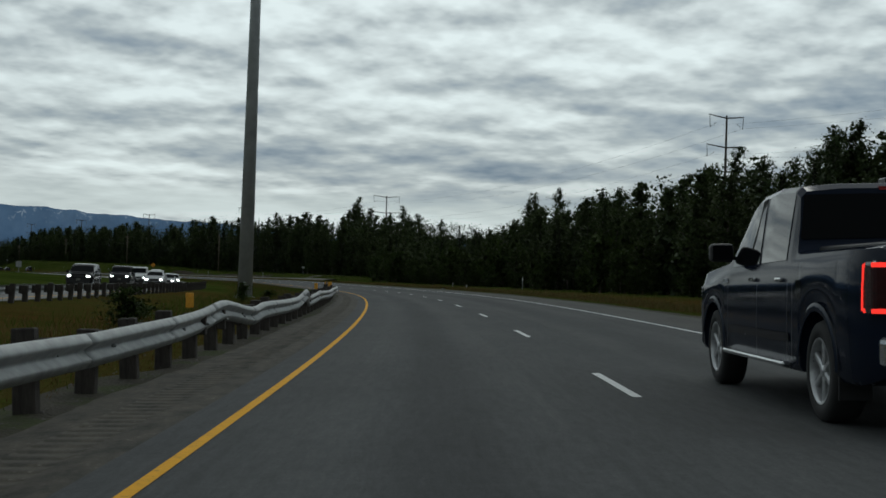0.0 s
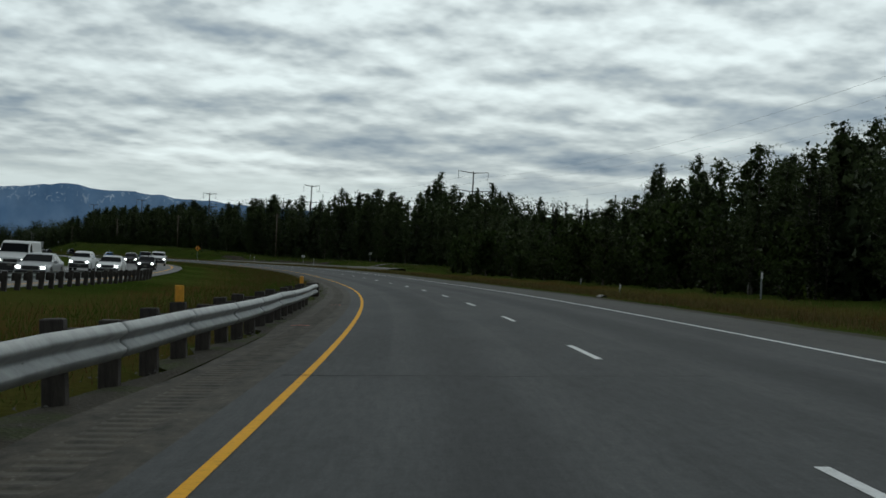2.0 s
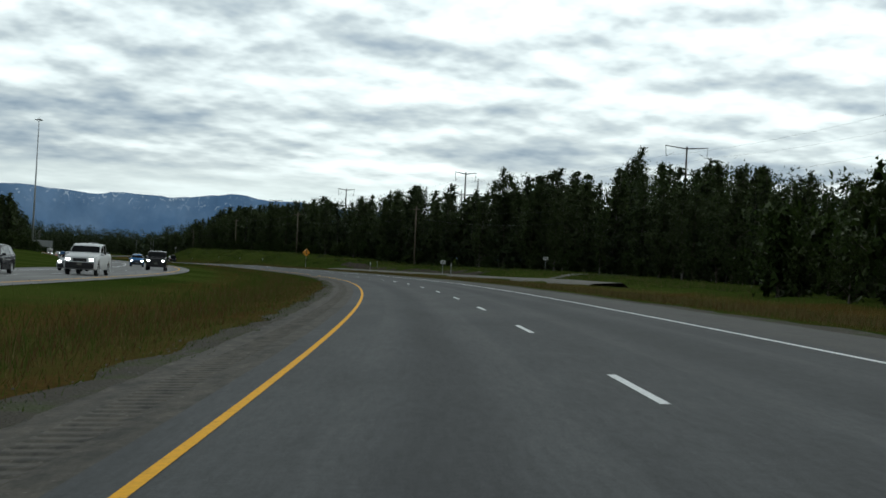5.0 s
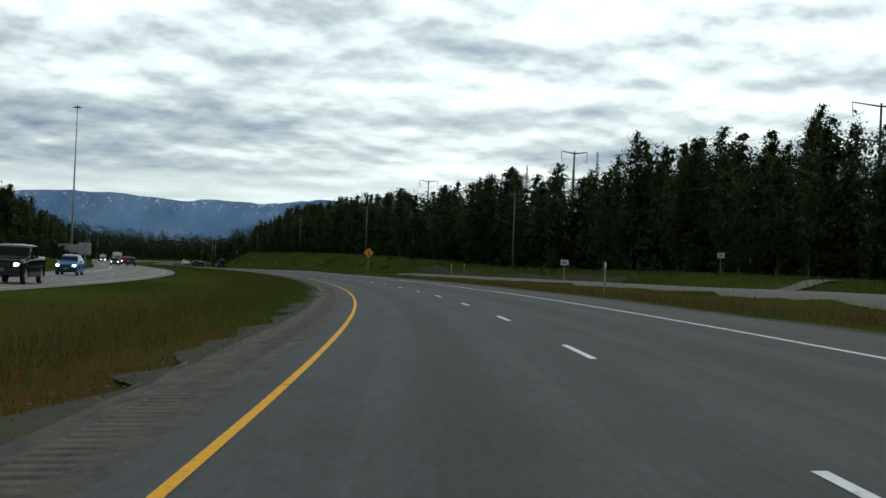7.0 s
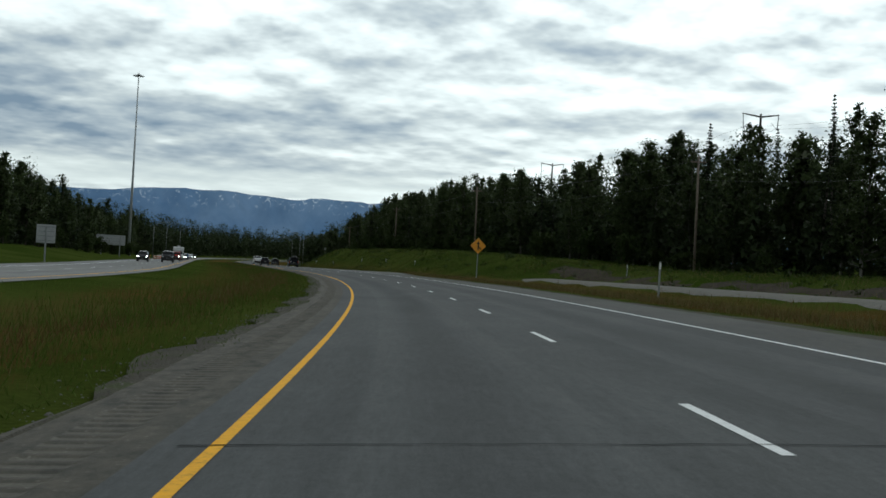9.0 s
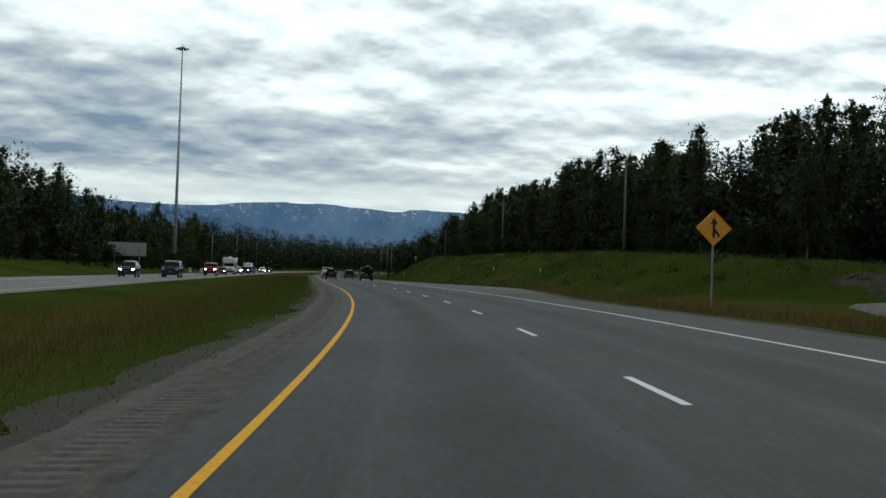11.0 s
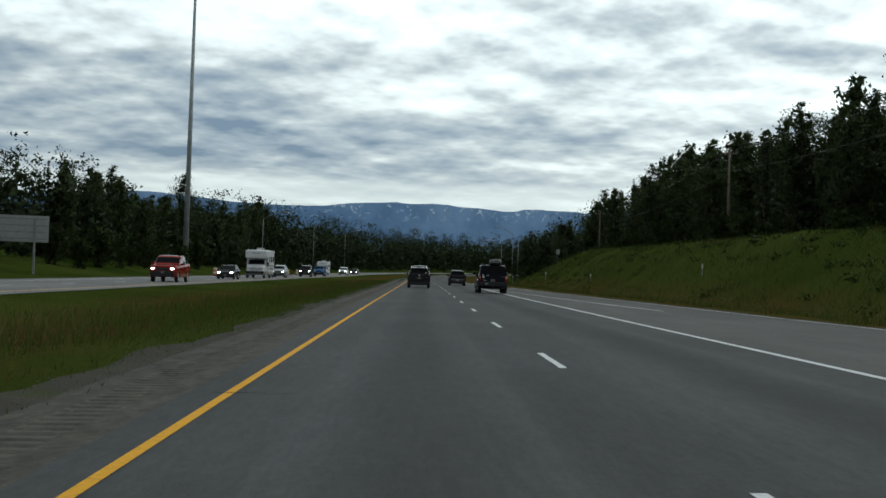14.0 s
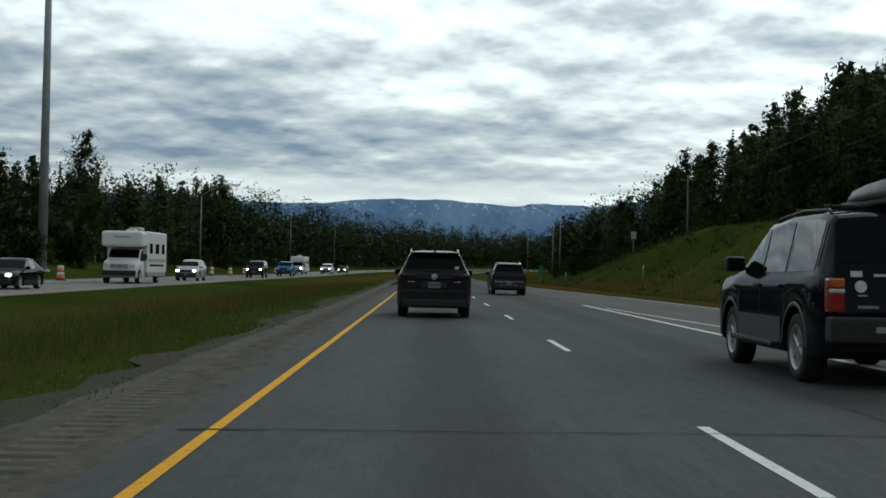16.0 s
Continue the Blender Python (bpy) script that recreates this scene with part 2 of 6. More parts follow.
M_BLADE = leafy("grass_blades", (0.046, 0.080, 0.012), (0.078, 0.112, 0.020), (0.058, 0.074, 0.02), 0.9, 0.02)
M_SEED = leafy("red_seed_grass", (0.085, 0.050, 0.020), (0.130, 0.080, 0.036), (0.085, 0.06, 0.02), 0.9, 0.02)
M_STRAW = leafy("straw_grass", (0.13, 0.105, 0.045), (0.19, 0.15, 0.07), (0.12, 0.10, 0.04), 0.9, 0.02)


def bark(name, c1, c2, scale):
    m, N = material(name)
    o = N.n("ShaderNodeTexCoord").outputs["Object"]
    n = N.noise(1.0, 5, 0.65, N.vec("MULTIPLY", o, (scale, scale, scale * 0.25)))
    surface(N, N.mix(N.ramp(n, [(0.35, 0.0), (0.65, 1.0)]), c1, c2), 0.9, 0.0, n, 0.5, 0.03)
    return m


M_BARK = bark("brown_bark", (0.05, 0.042, 0.034), (0.14, 0.12, 0.10), 9)
M_BIRCHBARK = bark("pale_bark", (0.05, 0.045, 0.04), (0.20, 0.19, 0.17), 6)
M_POLE = bark("weathered_pole", (0.10, 0.075, 0.055), (0.20, 0.16, 0.125), 12)


def hills(name, c1, c2, snow):
    m, N = material(name)
    p = N.n("ShaderNodeTexCoord").outputs["Object"]
    n = N.noise(0.004, 7, 0.62, p)
    z = N.n("ShaderNodeSeparateXYZ", ins={0: p}).outputs[2]
    # light and shade of the spurs are put into the colour as noise
    spur_shade = N.noise(0.011, 5, 0.6, N.vec("MULTIPLY", p, (1.0, 1.0, 0.35)), 0.6)
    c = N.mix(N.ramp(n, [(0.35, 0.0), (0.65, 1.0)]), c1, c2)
    c = N.mix(0.5, c, N.ramp(spur_shade, [(0.3, 0.38), (0.7, 0.60)]), "OVERLAY")
    if snow:
        # late snow lies in streaks down the gullies below the crest
        streak = N.noise(0.045, 5, 0.62, N.vec("MULTIPLY", p, (1.0, 1.0, 0.7)), 1.2)
        sn = N.math("MULTIPLY", N.ramp(streak, [(0.585, 0.0), (0.62, 1.0)]), N.ramp(N.math("DIVIDE", z, 300.0), [(0.48, 0.0), (0.62, 1.0)]))
        c = N.mix(N.math("MULTIPLY", sn, 0.45), c, (0.50, 0.57, 0.64))
    # distance haze is put into the colour, and the hills glow instead of being lit
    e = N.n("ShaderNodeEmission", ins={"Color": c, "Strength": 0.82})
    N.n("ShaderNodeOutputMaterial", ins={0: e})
    return m


M_RANGE = hills("far_range_glow", (0.070, 0.128, 0.225), (0.122, 0.190, 0.295), True)

# ---- the road's line ----
# s runs along the lane dashes, d is metres to the right of them.
KNOT = [-230, -30, 20, 70, 120, 170, 220, 270, 320, 370, 420, 470, 520, 570, 620, 700, 760, 1700]
CURVE = [0.9, 0.8624, 1.1795, 1.1021, 1.5616, 0.8167, 1.1380, 1.6007, 0.9854, 1.1915, 1.2573, 0.0148, -0.0843, 0.0236, 0.0491, 0.0, -0.9, -0.9]      # 1/km, left positive
BKNOT = [-50, 50, 150, 250, 350, 450, 550, 650, 750]
BANK = [3.1688, 4.0038, 5.4790, 4.8519, 4.5353, 3.2473, 0.7514, -1.3274, -1.1946]      # cross fall in percent, rising to the right
RISE = [0.0245, -0.0126, -0.6378, -0.9274, -1.4409, -1.8664, -2.5740, -3.2345, -3.8951]      # metres
STEP = 2.0
SG = np.arange(-230, 1700, STEP)
_k = np.interp(SG, KNOT, CURVE) * 1e-3
TH = np.concatenate([[0], np.cumsum((_k[1:] + _k[:-1]) / 2 * STEP)])
_i0 = int(np.argmin(abs(SG)))
TH -= TH[_i0]
_m = (TH[1:] + TH[:-1]) / 2
RX = np.concatenate([[0], np.cumsum(-np.sin(_m) * STEP)])
RY = np.concatenate([[0], np.cumsum(np.cos(_m) * STEP)])
RX -= RX[_i0]
RY -= RY[_i0]
_h = np.hanning(41)
RZ = np.convolve(np.pad(np.interp(SG, BKNOT, RISE), 20, mode="edge"), _h / _h.sum(), "valid")
RB = np.interp(SG, BKNOT, BANK) * 0.01


def sm(x, a, b):
    t = np.clip((x - a) / (b - a), 0, 1)
    return t * t * (3 - 2 * t)


HILL_S = [-230, 180, 260, 330, 430, 465, 500, 560, 660, 690, 722, 780, 1700]
HILL_H = [0.1, 0.1, 0.3, 1.3, 1.6, 3.0, 3.8, 4.6, 5.5, 3.6, 0.7, 0.5, 0.5]


def height(s, d):
    """The ground's height: cambered road, shallow verges, a wooded bank to the right, low ground to the left."""
    s, d = np.asarray(s, float), np.asarray(d, float)
    z = np.interp(s, SG, RZ) + np.interp(s, SG, RB) * np.clip(d, -6.5, 9.0)
    z = z - 0.30 * sm(-d, 6, 10) * (1 - sm(-d, 14, 17.5)) - 0.12 * sm(-d, 15, 17)
    left = np.interp(s, [-230, 420, 480, 1700], [0.2, 0.4, 1.6, 1.6])
    z = z + left * sm(-d, 30, 44) + 2.5 * sm(-d, 70, 220)
    edge = np.interp(s, [-230, 430, 470, 1700], [7.0, 7.0, 10.8, 9.5])
    z = z - 0.35 * sm(d, edge, edge + 3) * (1 - sm(d, edge + 4, edge + 8))
    lo = np.interp(s, [-230, 280, 330, 420, 470, 1700], [14, 16, 22, 22, 11.5, 11.5])
    hi = np.interp(s, [-230, 280, 330, 420, 470, 1700], [30, 30, 28, 29, 23.5, 23.5])
    z = z + np.interp(s, HILL_S, HILL_H) * sm(d, lo, hi) + 2.0 * sm(d, 40, 160)
    return z


def at(s, d, up=0.0):
    """The place at s along and d across, up metres over the ground there."""
    s, d = np.asarray(s, float), np.asarray(d, float)
    t = np.interp(s, SG, TH)
    return np.stack([np.interp(s, SG, RX) + d * np.cos(t), np.interp(s, SG, RY) + d * np.sin(t), height(s, d) + up], -1)


def heading(s):
    return float(np.interp(s, SG, TH))


def on_road(s, d, up=0.0, turn=0.0):
    """The pose of a thing that stands at s, d and looks along the road (turn in degrees), tilted with the cross fall."""
    p = at(s, d, up)
    q = at(s, d + 0.8) - at(s, d - 0.8)
    a = at(s + 1.5, d) - at(s - 1.5, d)
    x = Vector(q).normalized()
    z = x.cross(Vector(a)).normalized()
    y = z.cross(x)
    m = Matrix((x, y, z)).transposed().to_4x4()
    return Matrix.Translation(Vector(p)) @ m @ pose(0, 0, 0, 0, 0, turn)


# ---- mesh helpers ----


def mesh_from(name, verts, faces, mat, uvs=None, smooth=False):
    me = bpy.data.meshes.new(name)
    verts, faces = np.asarray(verts, np.float32), np.asarray(faces, np.int32)
    k = faces.shape[1]
    me.vertices.add(len(verts))
    me.vertices.foreach_set("co", verts.ravel())
    me.loops.add(faces.size)
    me.loops.foreach_set("vertex_index", faces.ravel())
    me.polygons.add(len(faces))
    me.polygons.foreach_set("loop_start", np.arange(0, faces.size, k, dtype=np.int32))
    if smooth:
        me.polygons.foreach_set("use_smooth", np.ones(len(faces), bool))
    if uvs is not None:
        layer = me.uv_layers.new(name="along")
        layer.data.foreach_set("uv", np.asarray(uvs, np.float32)[faces.ravel()].ravel())
    me.update(calc_edges=True)
    me.validate()
    if mat:
        me.materials.append(mat)
    return me


def grid_faces(n, m):
    i, j = np.meshgrid(np.arange(n - 1), np.arange(m - 1), indexing="ij")
    a = (i * m + j).ravel()
    return np.stack([a, a + 1, a + m + 1, a + m], 1)


def strip(name, ss, ds, mat, up=0.0, kind="structure", label="", drop=0.0):
    """A ribbon along the road; ds: across, either fixed columns or an array (len(ss), columns)."""
    ss = np.asarray(ss, float)
    ds = np.asarray(ds, float)
    if ds.ndim == 1:
        ds = np.broadcast_to(ds, (len(ss), len(ds)))
    S = np.broadcast_to(ss[:, None], ds.shape)
    u = np.broadcast_to(np.asarray(up, float), ds.shape).copy()
    if drop:
        u[:, 0] -= drop
        u[:, -1] -= drop
    P = at(S, ds) + np.stack([0 * u, 0 * u, u], -1)
    uv = np.stack([ds, S], -1).reshape(-1, 2)
    ob = new(name, mesh_from(name, P.reshape(-1, 3), grid_faces(len(ss), ds.shape[1]), mat, uv, True))
    return tagged(ob, label, "", "", kind)


def part(name, bm, mat, parent, label=""):
    """Links a bmesh, or a finished mesh, as one mesh object under a thing or a part."""
    if isinstance(bm, bmesh.types.BMesh):
        me = bpy.data.meshes.new(name)
        bm.to_mesh(me)
        bm.free()
        me.materials.append(mat)
    else:
        me = bm
    ob = new(name, me)
    if parent is not None:
        ob.parent = parent
    if label:
        ob["label"] = label
    return ob


def thing(name, label, category, group="", m=None):
    ob = new(name)
    if m is not None:
        ob.matrix_basis = m
    return tagged(ob, label, category, group)


def box(x0, x1, y0, y1, z0, z1, bevel=0.0, segs=2, bm=None):
    bm = bm or bmesh.new()
    r = bmesh.ops.create_cube(bm, size=1.0)
    vs = r["verts"]
    bmesh.ops.scale(bm, vec=(x1 - x0, y1 - y0, z1 - z0), verts=vs)
    bmesh.ops.translate(bm, vec=((x0 + x1) / 2, (y0 + y1) / 2, (z0 + z1) / 2), verts=vs)
    if bevel:
        es = list({e for v in vs for e in v.link_edges})
        bmesh.ops.bevel(bm, geom=es, offset=bevel, segments=segs, affect="EDGES", profile=0.6)
    return bm


def rod(p0, p1, r0, r1=None, n=10, bm=None, smooth=True):
    bm = bm or bmesh.new()
    r1 = r0 if r1 is None else r1
    p0, p1 = Vector(p0), Vector(p1)
    q = (p1 - p0).to_track_quat("Z", "Y").to_matrix().to_4x4()
    m = Matrix.Translation((p0 + p1) / 2) @ q
    r = bmesh.ops.create_cone(bm, cap_ends=True, segments=n, radius1=r0, radius2=r1, depth=(p1 - p0).length, matrix=m)
    if smooth:
        for f in {f for v in r["verts"] for f in v.link_faces}:
            f.smooth = len(f.verts) == 4
    return bm


def tube(points, radius, n=6):
    """One smooth round bar swept along a chain of points."""
    bm = bmesh.new()
    P = [Vector(p) for p in points]
    rings = []
    for i, p in enumerate(P):
        t = (P[min(i + 1, len(P) - 1)] - P[max(i - 1, 0)]).normalized()
        u = t.orthogonal().normalized() if i == 0 else (u - t * u.dot(t)).normalized()
        v = t.cross(u)
        rings.append([bm.verts.new(p + (u * math.cos(2 * math.pi * j / n) + v * math.sin(2 * math.pi * j / n)) * radius) for j in range(n)])
    for a, b in zip(rings[:-1], rings[1:]):
        for j in range(n):
            k = (j + 1) % n
            bm.faces.new((a[j], a[k], b[k], b[j])).smooth = True
    bm.faces.new(rings[0][::-1]), bm.faces.new(rings[-1])
    return bm


# ---- ground, roads, paint ----
rng = np.random.default_rng(7)


def wander(ss, amp, scale, seed):
    """A soft random line along ss."""
    k = np.random.default_rng(seed)
    x = np.arange(ss[0] - scale, ss[-1] + 2 * scale, scale)
    return np.interp(ss, x, k.uniform(-amp, amp, len(x)))


def build_ground():
    ss = np.concatenate([np.arange(-220, 760, 3.0), np.arange(760, 1690, 10.0)])
    ds = np.array([-420, -330, -250, -190, -140, -105, -80, -64, -54, -48, -44, -40, -36, -33, -30.5, -29.2, -28.8, -23, -17.8, -17.4, -16.5, -15, -13.5, -12, -10.5, -9, -7.8, -6.8, -6, -5.5, -5.1, -4.9, 0,
                   6.2, 6.5, 7, 8, 9, 10, 11, 12, 13.5, 15, 17, 18.5, 20, 22, 24, 26, 28, 31, 36, 44, 56, 75, 105, 150, 210, 300, 420])
    S, D = np.meshgrid(ss, ds, indexing="ij")
    P = at(S, D)
    road = ((D > -5.0) & (D < np.interp(S, [425, 470, 560, 611, 648, 700], [6.0, 9.9, 8.95, 8.1, 6.6, 5.6]))) | ((D > -28.9) & (D < -17.5))
    P[..., 2] -= 0.25 * road
    P[..., 2] -= 0.07 * (~road) * (((D > -5.6) & (D < -4.5)))
    wild = (~road) & ((D < -6) | (D > 7)) & ((D < -29.5) | (D > -17.0))
    bump = np.array([noise.fractal(Vector((x * 0.22, y * 0.22, 0.0)), 1.0, 2.0, 4) for x, y in P[..., :2].reshape(-1, 2)]).reshape(S.shape)
    P[..., 2] += wild * bump * np.where(D > 13.5, np.interp(S, [430, 470], [0.28, 0.42]), 0.10)
    n, m = S.shape
    V = P.reshape(-1, 3)
    F = grid_faces(n, m)
    # an apron carries the sheet to the horizon
    idx = np.arange(n * m).reshape(n, m)
    loop = np.concatenate([idx[0, :-1], idx[:-1, -1], idx[-1, :0:-1], idx[:0:-1, 0]])
    c = V[:, :2].mean(0)
    ring = V[loop].copy()
    v = ring[:, :2] - c
    ring[:, :2] = c + v / np.linalg.norm(v, axis=1, keepdims=True) * 5200
    ring[:, 2] = -4.0
    base = len(V)
    k = len(loop)
    j = np.arange(k)
    apron = np.stack([loop[j], base + j, base + (j + 1) % k, loop[(j + 1) % k]], 1)
    me = mesh_from("ground", np.concatenate([V, ring]), np.concatenate([F, apron]), M_TURF, np.concatenate([np.stack([D, S], -1).reshape(-1, 2), np.stack([D, S], -1).reshape(-1, 2)[loop]]), True)
    tagged(new("ground", me), "rough roadside ground with mown and seeded grass", "ground", "", "structure")


build_ground()
S1 = np.arange(-200, 1400, 2.0)
tagged(strip("road", S1, [-4.05, -3.0, -2, -1, 0, 1, 2, 3, 3.9], M_ASPHALT, 0.0), "two-lane grey asphalt carriageway with worn wheel tracks", "road")
S2 = np.arange(-200, 760, 1.0)


def RAMP_EDGE(s):
    """The paved edge on the right: a shoulder, then a merging lane that narrows."""
    return np.interp(s, [-200, 425, 470, 560, 591, 611, 648, 700, 760], [5.75, 5.75, 10.2, 9.25, 8.75, 8.4, 6.95, 5.9, 5.6])


inner = np.where(S2 < 106, -5.2, -5.25) + wander(S2, 0.16, 2.3, 3) + wander(S2, 0.12, 9.0, 4)
tagged(strip("shoulder_inner", S2, np.stack([inner, inner * 0 - 5.0, inner * 0 - 4.80], 1), M_SHOULDER, 0.0, drop=0.0), "old grey asphalt inner shoulder with a broken edge", "pavement")
tagged(strip("shoulder_joint", S2, [-4.36, -4.2, -4.05], M_SHOULDER, -0.001), "asphalt strip between rumble strip and carriageway", "pavement")
outer = RAMP_EDGE(S2) + wander(S2, 0.14, 2.5, 5)
tagged(strip("shoulder_outer", S2, np.stack([outer * 0 + 3.9, outer * 0 + 5.2, outer - 0.2, outer], 1), M_OUTER, 0.0), "grey asphalt outer shoulder and merging lane", "pavement")


def build_rumble():
    """Milled grooves across the inner shoulder, one every 0.3 m, with dirt lying in them."""
    step = np.array([0.0, 0.03, 0.07, 0.13, 0.17, 0.20])
    ss = (np.arange(-20, 640, 0.30)[:, None] + step).ravel()
    dip = np.tile([0.0, -0.009, -0.012, -0.012, -0.009, 0.0], len(ss) // 6)
    up = np.stack([dip * 0, dip, dip, dip * 0], 1)
    ob = strip("rumble_strip", ss, np.array([-4.80, -4.77, -4.39, -4.36]), M_SHOULDER, up)
    tagged(ob, "milled rumble strip grooves in the inner shoulder", "pavement")
    ob.data.materials.append(M_GROOVE)
    n = len(ss) - 1
    deep = np.tile([0, 1, 1, 1, 0, 0], len(ss) // 6)[:n]
    ob.data.polygons.foreach_set("material_index", np.repeat(deep, 3).astype(np.int32))


build_rumble()


def build_lines():
    s = np.arange(-180, 1200, 2.0)
    tagged(strip("edge_line_yellow", s, [-3.69, -3.595], M_YELLOW, 0.005), "solid yellow painted edge line", "road marking")
    s = np.arange(-180, 593, 2.0)
    tagged(strip("edge_line_white", s, np.stack([s * 0 + 3.59, np.interp(s, [450, 500], [3.69, 3.74])], 1), M_WHITE, 0.006), "solid white painted edge line", "road marking")
    s = np.arange(520, 590, 2.0)
    g = 3.86 + (589 - s) * 0.043
    tagged(strip("gore_line", s, np.stack([g, g + 0.10], 1), M_WHITE, 0.012), "thin white line closing the gore of the merging lane", "road marking")
    s = np.arange(470, 690, 2.0)
    e = RAMP_EDGE(s) - 0.42
    tagged(strip("edge_line_ramp", s, np.stack([e, e + 0.10], 1), M_WHITE, 0.012), "white painted edge line of the merging lane", "road marking")
    s = np.arange(440, 690, 2.0)
    a = np.interp(s, [440, 460, 600, 690], [4.3, 3.78, 3.78, 3.78])
    tagged(strip("road_merging", s, np.stack([a, (a + RAMP_EDGE(s)) / 2, RAMP_EDGE(s) - 0.22], 1), M_RAMP, 0.006), "light grey asphalt merging lane beside the carriageway", "road")
    dash = thing("lane_dashes", "white broken lane line painted on asphalt", "road marking")
    dash["kind"] = "structure"
    for k in range(-12, 60):
        far = 6.1751 + 12.192 * k
        x = np.linspace(far - 3.05, far, 4)
        p = at(np.repeat(x[:, None], 2, 1), np.broadcast_to([-0.055, 0.042], (4, 2)), 0.005)
        part("dash", mesh_from("dash", p.reshape(-1, 3), grid_faces(4, 2), M_WHITE), None, dash)
    # far carriageway
    s = np.arange(-180, 1300, 3.0)
    tagged(strip("far_road", s, [-28.6, -27.0, -25, -23, -21, -19.2, -17.6], M_FAR_ROAD, 0.0), "pale grey asphalt carriageway for oncoming traffic", "road")
    tagged(strip("far_edge_line_yellow", s, [-18.9, -18.75], M_YELLOW, 0.006), "solid yellow edge line of the far carriageway", "road marking")
    tagged(strip("far_edge_line_white", s, [-26.2, -26.05], M_WHITE, 0.006), "solid white edge line of the far carriageway", "road marking")
    far_dash = thing("far_lane_dashes", "white broken lane line of the far carriageway", "road marking")
    far_dash["kind"] = "structure"
    for k in range(-8, 78):
        x = np.linspace(12.192 * k, 12.192 * k + 3.05, 3)
        p = at(np.repeat(x[:, None], 2, 1), np.broadcast_to([-22.53, -22.42], (3, 2)), 0.006)
        part("dash", mesh_from("dash", p.reshape(-1, 3), grid_faces(3, 2), M_WHITE), None, far_dash)


build_lines()


def build_verges():
    s = np.arange(-60, 700, 0.7)
    a = np.full(len(s), -5.05)
    b = np.where(s < 106, -5.75, -5.7) + wander(s, 0.35, 1.4, 11) + wander(s, 0.3, 7.0, 12)
    tagged(strip("gravel_verge_inner", s, np.stack([b, (a + b) / 2, a], 1), M_GRAVEL, np.array([-0.02, 0.012, -0.006])), "dusty gravel verge beside the inner shoulder", "gravel")
    o = RAMP_EDGE(s)
    b = o + 0.4 + wander(s, 0.22, 1.6, 13) + wander(s, 0.25, 8, 14)
    tagged(strip("gravel_verge_outer", s, np.stack([o - 0.25, (o + b) / 2, b], 1), M_GRAVEL, np.array([-0.006, 0.012, -0.02])), "gravel verge beside the outer shoulder", "gravel")


build_verges()

# ---- far range of hills ----


def build_range():
    """Two ridges of blue hills on the skyline, far beyond the road."""
    k = np.random.default_rng(5)
    az = np.radians(np.arange(-60, 100, 0.25))
    peaks = np.array([noise.fractal(Vector((a * 9.0, 2.3, 0.0)), 0.9, 2.1, 7) for a in az])
    sharp = np.array([noise.ridged_multi_fractal(Vector((a * 14.0, 7.1, 0.0)), 0.9, 2.1, 6, 1.0, 2.0) for a in az]) - 1.2
    crest = RIDGE(np.degrees(az)) + 12.0 * peaks + np.interp(np.degrees(az), [4, 8, 23, 29], [8, 15, 15, 4]) * sharp
    rows = 14
    V = []
    for r in range(rows):
        f = r / (rows - 1)
        rad = 4520 + 90 * f
        h = -20 + (crest + 20) * (f ** 0.8)
        j = np.array([noise.fractal(Vector((a * 30.0, f * 4.0, 5.0)), 0.8, 2.0, 5) for a in az]) * 10 * math.sin(f * math.pi)
        V.append(np.stack([CENTRE[0] - np.sin(az) * rad, CENTRE[1] + np.cos(az) * rad, h + j], 1))
    V = np.stack(V, 0)
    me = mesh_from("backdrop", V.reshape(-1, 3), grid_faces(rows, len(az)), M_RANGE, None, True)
    tagged(new("backdrop", me), "blue mountain range with painted-in haze and late snow streaks", "mountains", "", "structure")


CENTRE = (-75.0, 250.0)


def RIDGE(a):
    return np.interp(a, [-60, -25, -8, 0, 4, 9, 14, 17, 20, 24, 28, 31, 34, 38, 42, 50, 70, 100], [65, 162, 184, 130, 135, 162, 178, 205, 220, 205, 195, 212, 200, 195, 215, 162, 140, 130])


build_range()

# ---- trees ----


def quads(c, size, k, flat=0.0):
    """Small pointed leaf sprays, one triangle each, round the centres c."""
    n = len(c)
    a = k.normal(size=(n, 3))
    a[:, 2] *= 1 - flat
    a /= np.linalg.norm(a, axis=1, keepdims=True)
    b = np.cross(a, k.normal(size=(n, 3)))
    b /= np.linalg.norm(b, axis=1, keepdims=True) + 1e-9
    s = np.reshape(size, (-1, 1)) * k.uniform(0.6, 1.3, (n, 1))
    v = np.stack([c - a * s, c + b * s * 0.8, c + a * s * 0.9 - b * s * 0.3], 1)
    return v.reshape(-1, 3), np.arange(3 * n).reshape(n, 3)


def soften(me, c, hub, k, mess=0.55):
    """Turn the leaves' shading outwards from the crown, with some disorder."""
    d = c - hub
    d /= np.linalg.norm(d, axis=1, keepdims=True) + 1e-6
    d += k.normal(size=d.shape) * mess + np.array([0, 0, 0.25])
    d /= np.linalg.norm(d, axis=1, keepdims=True)
    me.shade_smooth()
    me.normals_split_custom_set_from_vertices(np.repeat(d, 3, axis=0).tolist())
    return me


def limb_mesh(name, segs, mat):
    bm = bmesh.new()
    for p0, p1, r0, r1, n in segs:
        rod(p0, p1, r0, r1, n, bm)
    me = bpy.data.meshes.new(name)
    bm.to_mesh(me)
    bm.free()
    me.materials.append(mat)
    return me


